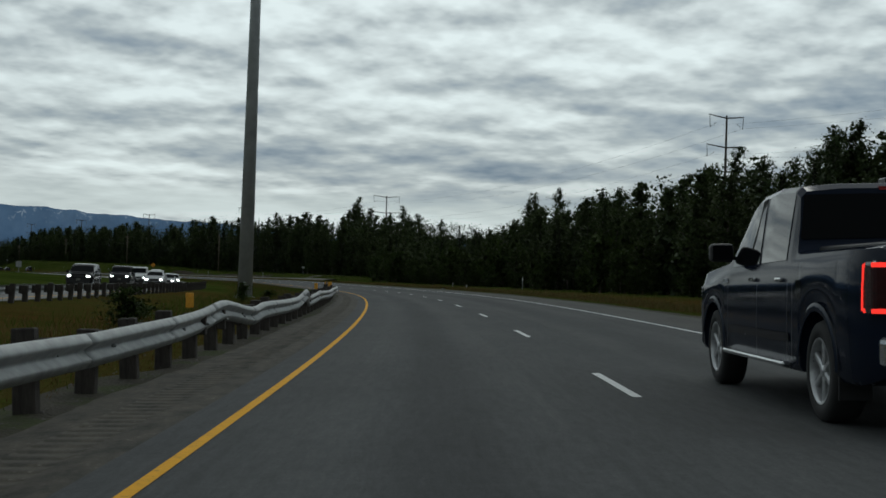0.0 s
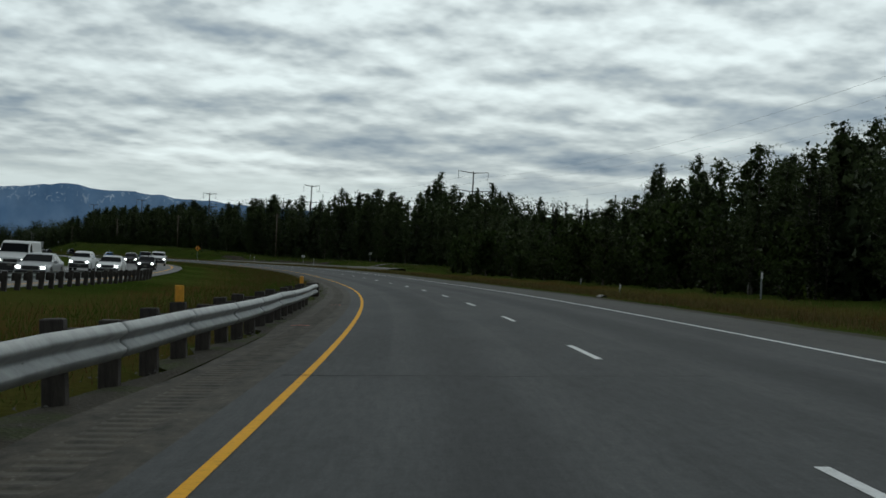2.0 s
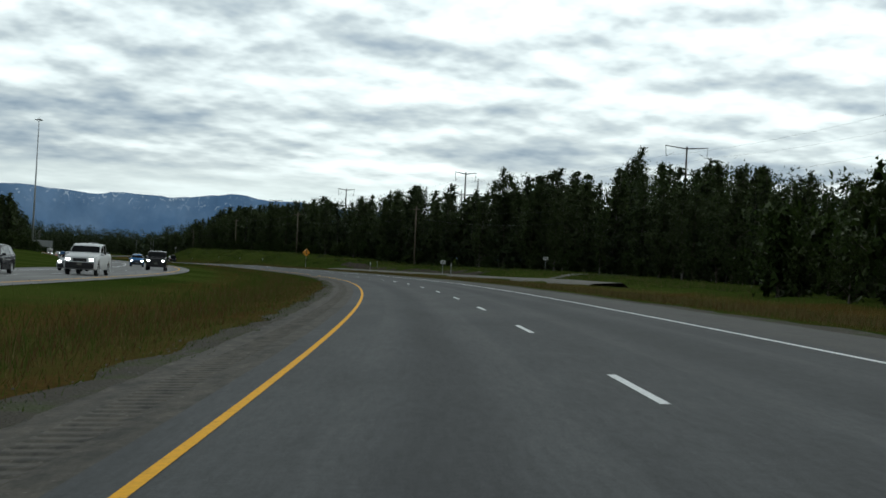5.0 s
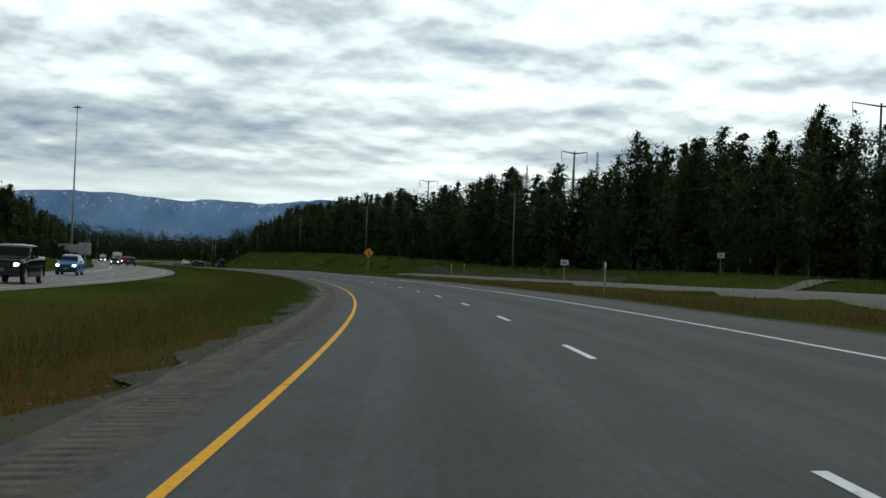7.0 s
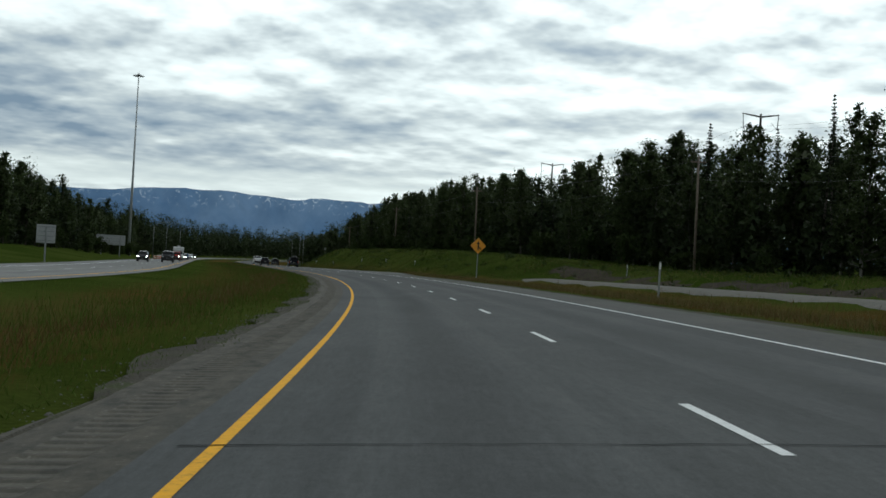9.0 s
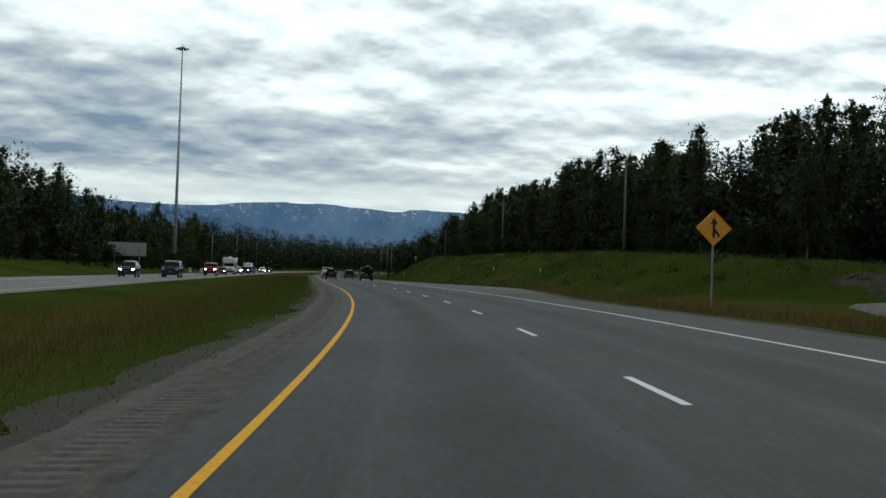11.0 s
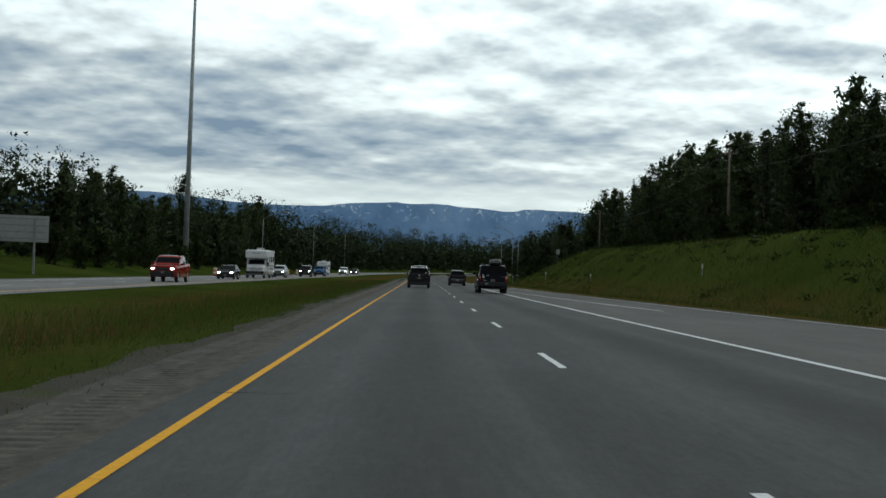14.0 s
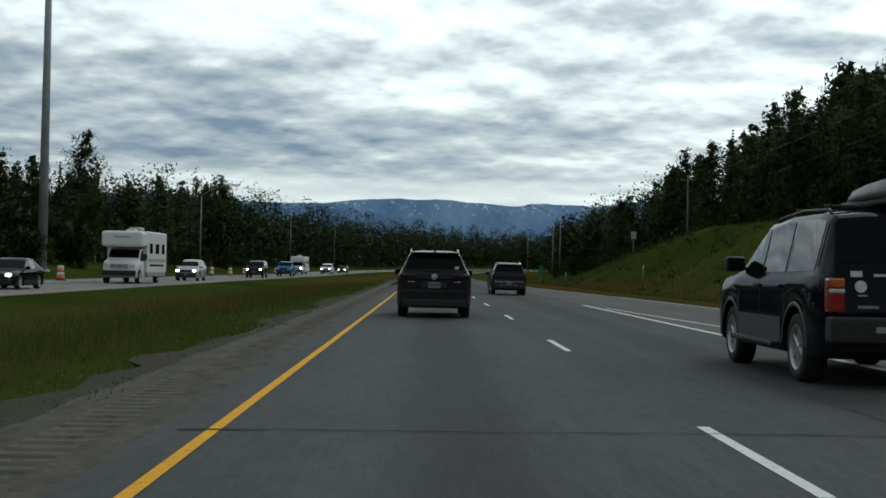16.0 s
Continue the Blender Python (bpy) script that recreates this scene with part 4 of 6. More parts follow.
M_SIGNWHITE = plain("sign_white", (0.70, 0.71, 0.70), 0.45)
M_SIGNGREEN = plain("sign_green", (0.02, 0.15, 0.07), 0.45)
M_BLACK = plain("black_plastic", (0.016, 0.016, 0.017), 0.55)
M_ORANGE = plain("barrel_orange", (0.80, 0.15, 0.03), 0.5)
M_BOARD = bark("fresh_board", (0.30, 0.21, 0.12), (0.46, 0.34, 0.21), 8)
M_WIRE = plain("wire", (0.10, 0.10, 0.11), 0.5, 0.5)
M_CONCRETE = plain("pale_path_asphalt", (0.145, 0.14, 0.125), 0.9, 0.0, 0.12, 2.0, Specular_IOR_Level=0.05)
M_SOIL = plain("bare_stony_soil", (0.046, 0.037, 0.028), 0.95, 0.0, 0.3, 1.5, Specular_IOR_Level=0.03)
M_INSUL = plain("glass_insulator", (0.16, 0.17, 0.18), 0.3)


def build_guardrail(first, end, line, face, label, marks, hurt):
    """W-beam on timber posts; face is the side of the traffic, +1 to the right."""
    rail = thing("guardrail", label, "guardrail", "guardrails")
    prof = [(0.00, 0.335), (0.025, 0.342), (0.075, 0.395), (0.082, 0.425), (0.012, 0.48), (0.008, 0.515), (0.082, 0.57), (0.075, 0.60), (0.025, 0.655), (0.0, 0.662)]
    full = np.arange(first, end + 0.3, 0.3)
    lift = wander(full, 0.03, 3.0, 21)
    push = wander(full, 0.05, 3.8, 22)
    for c, w, up, side in hurt:
        g = np.exp(-((full - c) / w) ** 2)
        lift, push = lift + up * g, push + side * g
    for s0 in np.arange(first, end, 3.81):
        x = np.linspace(s0, min(s0 + 3.86, end), 14)
        l, q = np.interp(x, full, lift), np.interp(x, full, push)
        P = np.stack([at(x, line + face * 0.26 + face * o + q, 0) + np.stack([0 * x, 0 * x, z + l], -1) for o, z in prof], 1)
        ob = part("beam", mesh_from("beam", P.reshape(-1, 3), grid_faces(14, len(prof)), M_GALV, None, True), None, rail)
        sol = ob.modifiers.new("thick", "SOLIDIFY")
        sol.thickness = 0.004
    for i, s in enumerate(np.arange(first + 1.0, end, 1.905)):
        ob = part("post", box(-0.10, 0.10, -0.075, 0.075, -0.4, 0.70 + 0.05 * math.sin(i * 2.1), 0.012, 1), M_POST, rail)
        ob.matrix_basis = on_road(s, line, 0, 0) @ pose(0, 0, 0, 1.5 * math.sin(i * 1.3), 2.0 * math.sin(i * 3.7), 0)
        part("spacer_block", box(*sorted((face * 0.10, face * 0.24)), -0.065, 0.065, 0.34, 0.65, 0.01, 1), M_POST, ob)
        part("bolt", rod((face * 0.24, 0, 0.497), (face * 0.29, 0, 0.497), 0.022, 0.018, 8), M_GALV, ob)
        if i in marks:
            tag = part("reflector", box(-0.06, 0.06, -0.01, 0.01, 0.68, 0.90, 0.01, 1), M_AMBER, rail, "amber reflector plate")
            tag.matrix_basis = on_road(s, line, 0.05, 0)
    head = part("end_terminal", box(-0.20, 0.22, -0.25, 0.25, 0.26, 0.74, 0.06, 2), M_DARKSTEEL, rail, "dark steel end terminal")
    head.matrix_basis = on_road(end + 0.2, line + face * 0.2)


build_guardrail(-24.0, 101.9, -5.48, 1, "dented galvanised W-beam guardrail on dark timber posts", (17, 32, 41, 52, 64),
                ((11.5, 1.5, 0.15, 0.0), (14.5, 1.0, -0.05, 0.05), (26.5, 1.0, 0.15, 0.06), (30.0, 1.5, -0.06, -0.10), (10.0, 2.4, 0.0, -0.14), (34.0, 0.8, 0.06, 0.05)))
build_guardrail(30.0, 150.0, -16.75, -1, "straight galvanised guardrail beside the far carriageway", (), ())


def high_mast(s, d, h, r0, r1, name_label):
    m = thing("light_mast", name_label, "light mast", "light masts")
    m.matrix_basis = Matrix.Translation(Vector(at(s, d)))
    part("pole", rod((0, 0, -0.2), (0, 0, h), r0, r1, 24), M_MAST, m)
    part("base_flange", rod((0, 0, -0.3), (0, 0, 0.10), r0 * 1.5, r0 * 1.5, 16), M_GALV, m)
    part("hatch", box(-0.10, 0.10, -r0 + 0.005, -r0 + 0.08, 0.5, 1.1, 0.02, 1), M_MAST, m)
    part("head_ring", rod((0, 0, h - 0.5), (0, 0, h - 0.2), 0.55, 0.55, 18), M_DARKSTEEL, m)
    part("finial", rod((0, 0, h - 0.2), (0, 0, h + 0.5), 0.12, 0.03, 8), M_DARKSTEEL, m)
    for i in range(6):
        a = i * math.pi / 3
        lamp = part("luminaire", box(-0.28, 0.28, -0.35, 0.35, h - 0.75, h - 0.45, 0.06, 1), M_MAST, m)
        lamp.matrix_basis = pose(0, 0, 0, 0, 0, math.degrees(a)) @ pose(0, 1.1, 0)
        part("arm", rod((0, 0.4, h - 0.35), (0, 0.95, h - 0.5), 0.04, 0.04, 6), M_MAST, lamp).matrix_basis = pose(0, -1.1, 0)
    return m


high_mast(77.4, -11.25, 45.0, 0.50, 0.16, "grey tapered high light mast rising from the grass median")
high_mast(654.5, -35.0, 49.3, 0.42, 0.13, "tall thin grey light mast with a ring of lamps")


def pylon(x, y, top, turn, arms):
    p = thing("power_pylon", "dark steel transmission pole with cross arms above the woods", "pylon", "power pylons")
    p.matrix_basis = pose(x, y, 0, 0, 0, turn)
    part("pole", rod((0, 0, -4), (0, 0, top + 0.4), 0.42, 0.17, 12), M_DARKSTEEL, p)
    for drop, w in arms:
        z = top - drop
        bm = rod((-w, 0, z + 0.35), (0, 0, z - 0.1), 0.09, 0.14, 6)
        rod((w, 0, z + 0.35), (0, 0, z - 0.1), 0.09, 0.14, 6, bm)
        arm = part("cross_arm", bm, M_DARKSTEEL, p)
        for sx in (-1, 1):
            part("insulator", rod((sx * (w - 0.1), 0, z + 0.2), (sx * (w - 0.25), 0, z - 2.0), 0.07, 0.07, 6), M_INSUL, arm)
            part("brace", rod((sx * (w - 0.2), 0, z - 2.0), (sx * w * 0.58, 0, z - 1.0), 0.035, 0.035, 5), M_INSUL, arm)
    return p


PYLONS = [(52.6, 230.0, 33.0), (-19.1, 439.6, 28.6), (-76.9, 494.8, 25.4), (-139.0, 601.8, 26.0), (-201.0, 709.0, 26.0), (-263.0, 816.0, 26.0)]
for i, (x, y, top) in enumerate(PYLONS):
    w = (3.9, 4.9, 2.9, 2.9, 2.9, 2.9)[i]
    pylon(x, y, top, 22, ((0, w), (5.6, w * 1.12), (10.2, w)))


def wire(p0, p1, sag, r=0.014):
    t = np.linspace(0, 1, 13)
    pts = [tuple(Vector(p0).lerp(Vector(p1), float(a)) - Vector((0, 0, 4 * sag * a * (1 - a)))) for a in t]
    ob = part("power_line", tube(pts, r, 4), M_WIRE, None)
    tagged(ob, "thin sagging overhead power line", "cable", "power lines")


def arm_end(i, drop, side, w):
    x, y, top = PYLONS[i]
    a = radians(22)
    return (x + side * w * math.cos(a), y + side * w * math.sin(a), top - drop - 1.8)


for i in (0, 1, 2, 3):
    for drop, w in ((0, 1.0), (5.6, 1.12)):
        for side in (-1, 1):
            ws = (3.7, 4.7, 2.7, 2.7, 2.7, 2.7)
            wire(arm_end(i, drop, side, w * ws[i]), arm_end(i + 1, drop, side, w * ws[i + 1]), 4.0 if i == 0 else 2.0)
for drop, w in ((0, 3.8), (5.6, 4.4)):
    for side in (-1, 1):
        a = arm_end(0, drop, side, w)
        wire((a[0] + 75, a[1] - 210, a[2] + 1), a, 4.0)


def utility_pole(s, d, h, drum):
    p = thing("utility_pole", "weathered brown timber utility pole at the wood's edge", "utility pole", "utility poles")
    p.matrix_basis = Matrix.Translation(Vector(at(s, d))) @ pose(0, 0, 0, 0.6, -0.8, math.degrees(heading(s)))
    part("pole", rod((0, 0, -0.6), (0, 0, h), 0.17, 0.11, 10), M_POLE, p)
    part("cross_arm", box(-0.9, 0.9, -0.05, 0.05, h - 0.75, h - 0.6, 0.01, 1), M_POLE, p)
    for x in (-0.8, 0.0, 0.8):
        part("insulator", rod((x, 0, h - 0.6), (x, 0, h - 0.4), 0.05, 0.035, 8), M_INSUL, p)
    if drum:
        part("transformer", rod((0.3, 0, h - 2.0), (0.3, 0, h - 1.1), 0.24, 0.24, 12), M_SIGNBACK, p, "grey drum transformer")
    return at(s, d, h - 0.4)


POLES = [utility_pole(*a) for a in ((366, 45, 11.0, True), (434.9, 38.6, 13.0, False), (516, 31, 11.5, False), (611.5, 31.2, 11.0, False), (700, 30, 11.0, False))]
for a, b in zip(POLES[:-1], POLES[1:]):
    for dz in (0.0, -2.2):
        wire(a + np.array([0, 0, dz]), b + np.array([0, 0, dz]), 0.9, 0.012)


def sign_post(s, d, h, bm_list, name, label, category, turn=0, post=True, group=""):
    t = thing(name, label, category, group)
    t.matrix_basis = Matrix.Translation(Vector(at(s, d))) @ pose(0, 0, 0, 0, 0, math.degrees(heading(s)) + turn)
    if post:
        part("post", box(-0.04, 0.04, -0.03, 0.03, -0.3, h, 0.008, 1), M_GALV, t)
    for nm, bm, mat, lab in bm_list:
        part(nm, bm, mat, t, lab)
    return t


def merge_sign():
    h, r = 3.5, 0.80
    bm = box(-0.56, 0.56, -0.012, 0.012, -0.56, 0.56, 0.06, 2)
    bmesh.ops.rotate(bm, verts=bm.verts, cent=(0, 0, 0), matrix=Matrix.Rotation(math.pi / 4, 3, "Y"))
    bmesh.ops.translate(bm, vec=(0, -0.05, h), verts=bm.verts)
    ar = box(-0.055, 0.055, -0.074, -0.064, h - 0.42, h + 0.25)
    for pts in (((-0.17, h + 0.18), (0.17, h + 0.18), (0.0, h + 0.46)),):
        vs = [ar.verts.new((x, y, z)) for y in (-0.074, -0.064) for x, z in pts]
        ar.faces.new(vs[:3]), ar.faces.new(vs[3:][::-1])
        for i in range(3):
            j = (i + 1) % 3
            ar.faces.new((vs[i], vs[i + 3], vs[j + 3], vs[j]))
    br = rod((0.26, -0.069, h - 0.36), (0.0, -0.069, h - 0.02), 0.05, 0.05, 4)
    edge = box(-0.50, 0.50, -0.004, 0.004, -0.50, 0.50)
    bmesh.ops.delete(edge, geom=[f for f in edge.faces], context="FACES_ONLY")
    edge.free()
    sign_post(424.5, 12.0, 3.0, [("plate", bm, M_SIGNYELLOW, "orange-yellow diamond plate"), ("arrow", ar, M_BLACK, "black merge arrow"), ("side_arrow", br, M_BLACK, "black joining branch")], "merge_sign", "yellow diamond merging-traffic sign on a steel post", "road sign")


merge_sign()


def small_sign(s, d, w, h, top):
    bars = [("text_bar", box(-w * 0.34, w * 0.34, -0.058, -0.052, top - h * f - 0.03, top - h * f + 0.03), M_BLACK, "") for f in (0.3, 0.52, 0.74)]
    sign_post(s, d, top, [("plate", box(-w / 2, w / 2, -0.05, -0.035, top - h, top, 0.02, 1), M_SIGNWHITE, "")] + bars, "small_sign", "small white notice plate on a thin post", "road sign", 0, True, "white notice plates")


for a in ((347.6, 19.4, 0.75, 0.5, 2.3), (353.3, 37.1, 0.75, 0.5, 2.4), (359, 43, 0.7, 0.6, 2.2)):
    small_sign(*a)


def back_sign(s, d, w, h, mid, legs, turn=8):
    items = [("plate", box(-w / 2, w / 2, -0.02, 0.02, mid - h / 2, mid + h / 2, 0.03, 1), M_SIGNBACK, "bare aluminium back of the plate")]
    for i in range(4):
        z = mid - h / 2 + h * (i + 0.5) / 4
        items.append(("stiffener", box(-w / 2 + 0.1, w / 2 - 0.1, -0.07, -0.02, z - 0.04, z + 0.04), M_GALV, ""))
    for x in legs:
        items.append(("post", box(x - 0.08, x + 0.08, -0.2, -0.07, -0.3, mid + h * 0.35, 0.02, 1), M_GALV, ""))
    sign_post(s, d, 0, items, "road_sign_back", "large road sign seen from its bare grey back", "road sign", turn, False, "sign backs")


back_sign(575.5, -34.3, 5.9, 2.1, 3.35, (-1.9, 1.9))
back_sign(429.5, -30.0, 1.8, 1.8, 2.7, (0.0,))


def delineator(s, d, h=1.35):
    sign_post(s, d, h, [("reflector", box(-0.05, 0.05, -0.04, -0.03, h - 0.35, h - 0.05, 0.01, 1), M_SIGNWHITE, "white reflector")], "delineator_post", "slim white roadside delineator post", "marker post", 0, True, "delineators")


for a in ((118.9, 15.5), (137.7, 13.3, 0.5), (161.6, 16.6, 0.55), (297, 9.9, 1.9), (356.7, 10.2, 1.9), (420, 26, 1.2), (492.1, 16.7, 0.75), (524.7, 16.9, 0.75), (557.7, 16.6, 0.85), (604, 15.5, 0.85), (645, 15.0), (690, 14)):
    delineator(*a)
sign_post(686.5, 21.1, 2.6, [("plate", box(-0.3, 0.3, -0.05, -0.03, 1.9, 2.7, 0.03, 1), M_SIGNBACK, "")], "small_sign", "small grey plate on a post beside the bank", "road sign")
sign_post(715, 13.5, 2.4, [("plate", box(-0.3, 0.3, -0.05, -0.03, 1.2, 2.5, 0.03, 1), M_SIGNGREEN, "")], "mile_marker", "narrow green milepost plate on a post", "road sign")


def street_lamp(s, d, h, side):
    t = thing("street_lamp", "grey curved-arm street lamp beside the highway", "street lamp", "street lamps")
    t.matrix_basis = Matrix.Translation(Vector(at(s, d))) @ pose(0, 0, 0, 0, 0, math.degrees(heading(s)))
    part("pole", rod((0, 0, -0.3), (0, 0, h - 1.2), 0.095, 0.06, 10), M_LAMPPOST, t)
    pts = [(side * 4.2 * (i / 9) ** 1.15, 0, h - 1.2 + 1.5 * math.sin(i / 9 * math.pi / 2)) for i in range(10)]
    part("arm", tube(pts, 0.04, 8), M_LAMPPOST, t)
    part("lamp_head", box(side * 4.0 - 0.2, side * 4.0 + 0.6, -0.15, 0.15, h + 0.2, h + 0.36, 0.05, 2), M_SIGNBACK, t)


street_lamp(739, 17.3, 11.0, -1)
street_lamp(741, 18.6, 10.0, 1)
street_lamp(706, -30.5, 11.2, 1)
street_lamp(800, -31.5, 13.2, 1)
street_lamp(868, -34, 12.5, 1)
street_lamp(830, 16.5, 10.5, -1)


def barrel(s, d):
    t = thing("traffic_barrel", "orange and white striped construction barrel", "traffic barrel", "traffic barrels")
    t.matrix_basis = Matrix.Translation(Vector(at(s, d)))
    part("base", rod((0, 0, 0), (0, 0, 0.09), 0.36, 0.34, 14), M_BLACK, t)
    for i in range(4):
        z = 0.09 + i * 0.23
        part("band", rod((0, 0, z), (0, 0, z + 0.23), 0.29 - 0.02 * i, 0.27 - 0.02 * i, 14), M_ORANGE if i % 2 == 0 else M_SIGNWHITE, t)
    part("handle", box(-0.10, 0.10, -0.03, 0.03, 0.98, 1.08, 0.02, 1), M_ORANGE, t)


for s, d in ((633, -27.3), (668, -27.8), (684, -28.0), (700, -28.0), (712, -27.6), (727, -27.9), (742, -27.7), (760, -27.8), (778, -27.7), (800, -27.8), (618, -28.2), (826, -27.8)):
    barrel(s, d)


def loose_things():
    b = thing("timber_board", "pale loose timber board lying on the shoulder", "board")
    b.matrix_basis = on_road(291.0, -4.98, 0.0, 4)
    part("board", box(-0.34, 0.34, -0.16, 0.16, 0.0, 0.05, 0.006, 1), M_BOARD, b)
    for s, d, n in ((86.0, -4.62, 3), (101.3, -4.42, 3)):
        mk = thing("survey_marks", "faded pink spray-painted survey marks on the shoulder", "paint mark")
        mk["kind"] = "structure"
        for i in range(n):
            ob = part("mark", box(-0.05, 0.05, -0.09, 0.09, 0.0, 0.003), M_PINK, mk)
            ob.matrix_basis = on_road(s + 0.06 * (i % 2), d - 0.22 + 0.14 * i, 0.006, 25 * (i % 2))


loose_things()


def tyre_scrap(s, d):
    """A torn strip of tread, curled on the outer shoulder."""
    m = thing("tyre_scrap", "torn black strip of tyre tread on the shoulder", "debris")
    m.matrix_basis = on_road(s, d, 0.0, 55)
    n = 9
    x = np.linspace(-0.32, 0.32, n)
    z = 0.10 * np.sin(np.linspace(0.2, 2.9, n)) + 0.012
    w = 0.11 + 0.03 * np.sin(np.arange(n) * 2.3)
    V = np.concatenate([np.stack([x, -w, z], 1), np.stack([x, w, z + 0.02], 1), np.stack([x, w, z - 0.012], 1), np.stack([x, -w, z - 0.03], 1)])
    i = np.arange(n - 1)
    F = np.concatenate([np.stack([i + a * n, i + 1 + a * n, i + 1 + b * n, i + b * n], 1) for a, b in ((0, 1), (1, 2), (2, 3), (3, 0))])
    part("tread", mesh_from("tread", V, F, M_BLACK), None, m)


tyre_scrap(111.0, 6.15)


def build_path():
    """The foot and cycle path that runs beside the road, with its side branch, and the raw soil of the cut."""
    s = np.arange(262, 418, 2.0)
    c = np.interp(s, [262, 290, 340, 380, 418], [17.0, 18.6, 19.6, 18.5, 16.0])
    tagged(strip("pavement_path", s, np.stack([c - 1.9, c - 1.25, c, c + 1.25, c + 1.9], 1), M_CONCRETE, np.array([-0.15, 0.20, 0.30, 0.36, -0.1])), "pale asphalt foot and cycle path in the grass", "pavement")
    s = np.arange(300, 330, 1.5)
    c = np.interp(s, [300, 330], [19.5, 42.0])
    tagged(strip("pavement_branch", s, np.stack([c - 1.2, c, c + 1.2], 1), M_CONCRETE, 0.13), "pale side path branching towards the woods", "pavement")
    s = np.arange(344, 440, 1.2)
    a = 22.2 + wander(s, 0.8, 3.0, 41)
    b = 26.0 + wander(s, 1.0, 4.0, 42)
    tagged(strip("soil_cut", s, np.stack([a, (2 * a + b) / 3, (a + 2 * b) / 3, b], 1), M_SOIL, np.stack([s * 0 - 0.05, s * 0 + 0.10, s * 0 + 0.14, s * 0 - 0.05], 1) + wander(s, 0.05, 1.5, 43)[:, None]), "bare stony soil of the low cut bank", "soil")


build_path()


def build_cracks():
    """Sealed cracks across the lanes."""
    k = np.random.default_rng(9)
    m = plain("crack_sealant", (0.014, 0.014, 0.014), 0.9, 0.0, 0.1, 9.0, Specular_IOR_Level=0.03)
    for s0, a, b in ((73.5, -3.9, 1.0), (118.0, -3.9, -3.2), (157.2, -3.8, -3.0), (243.5, -3.9, -3.3), (258.0, 0.2, 1.6), (277.5, -0.6, 2.6), (308.2, -3.9, 3.2), (356, -3.8, -0.5), (434.5, -0.9, 1.8), (448.0, -3.9, 2.6), (470, -3.9, -2), (487, -3.8, -3), (530, -3.8, 0.0), (554.2, -3.9, 3.5), (575, -3.8, 3.4)):
        x = np.linspace(a, b, 22)
        s = s0 + np.cumsum(k.normal(0, 0.03, 22))
        w = k.uniform(0.006, 0.016, 22) * np.where(x < -3.4, 1.7, 1.0)
        p = np.stack([at(s - w, x, 0.009), at(s + w, x, 0.009)], 1)
        c = new("crack", mesh_from("crack", p.reshape(-1, 3), grid_faces(22, 2), m))
        tagged(c, "dark sealed crack across the lanes", "crack", "", "structure")
    for d0, s0, s1 in ((2.4, 255, 300), (2.2, 425, 460), (1.7, 540, 560)):
        s = np.arange(s0, s1, 0.6)
        d = d0 + (np.cumsum(k.normal(0, 0.012, len(s))) if d0 > 0 else k.normal(0, 0.006, len(s)))
        p = np.stack([at(s, d - 0.005, 0.008), at(s, d + 0.005, 0.008)], 1)
        c = new("crack", mesh_from("crack", p.reshape(-1, 3), grid_faces(len(s), 2), m))
        tagged(c, "fine dark crack along the lane", "crack", "", "structure")


build_cracks()

# ---- vehicles ----


def car_paint(name, color, rough=0.09, coat=0.0, metal=0.0, spec=0.07):
    m, N = material(name)
    o = N.n("ShaderNodeTexCoord").outputs["Object"]
    z = N.n("ShaderNodeSeparateXYZ", ins={0: o}).outputs[2]
    grime = N.math("MULTIPLY", N.ramp(N.noise(5.0, 6, 0.65, o), [(0.35, 0.1), (0.75, 1.0)]), N.ramp(z, [(0.25, 0.40), (0.75, 0.0)]))
    c = N.mix(grime, color, (0.034, 0.031, 0.027))
    surface(N, c, N.math("MULTIPLY_ADD", grime, 0.9, rough), metal, None, Coat_Weight=coat, Coat_Roughness=0.06, Specular_IOR_Level=spec)
    return m


P_BLUE = car_paint("dark_blue_paint", (0.010, 0.015, 0.028))
P_GREY = car_paint("dark_grey_paint", (0.019, 0.019, 0.023), 0.2)
P_BLACK = car_paint("black_paint", (0.007, 0.007, 0.008))
P_WHITE = car_paint("white_paint_body", (0.66, 0.67, 0.67), 0.3)
P_SILVER = car_paint("silver_paint", (0.36, 0.37, 0.38), 0.3, 0.0, 0.3)
P_RED = car_paint("red_paint", (0.22, 0.018, 0.012))
P_SKY = car_paint("bright_blue_paint", (0.02, 0.12, 0.30))
P_NAVY = car_paint("navy_paint", (0.006, 0.006, 0.011))


def glass_mat(name, gloss, ior):
    m, N = material(name)
    surface(N, (0.006, 0.007, 0.008), 0.02, 0.0, None, Specular_IOR_Level=gloss, IOR=ior)
    return m


def glow_mat(name, color, strength):
    m, N = material(name)
    e = N.n("ShaderNodeEmission", ins={"Color": (*color, 1), "Strength": strength})
    N.n("ShaderNodeOutputMaterial", ins={0: e})
    return m


M_GLASS = glass_mat("tinted_window", 0.06, 1.4)
M_SIDEGLASS = glass_mat("side_window", 0.4, 1.5)
M_TYRE = plain("tyre_rubber", (0.018, 0.018, 0.018), 0.85)
M_RIM = plain("alloy_rim", (0.50, 0.51, 0.52), 0.3, 0.5)
M_CHROME = plain("chrome", (0.62, 0.63, 0.64), 0.18, 0.9)
M_TAIL = plain("red_tail_lens", (0.26, 0.012, 0.010), 0.2, 0.0, 0.1, 14.0, Coat_Weight=0.5)
M_DARKTAIL = plain("dark_tail_lens", (0.035, 0.006, 0.007), 0.2)
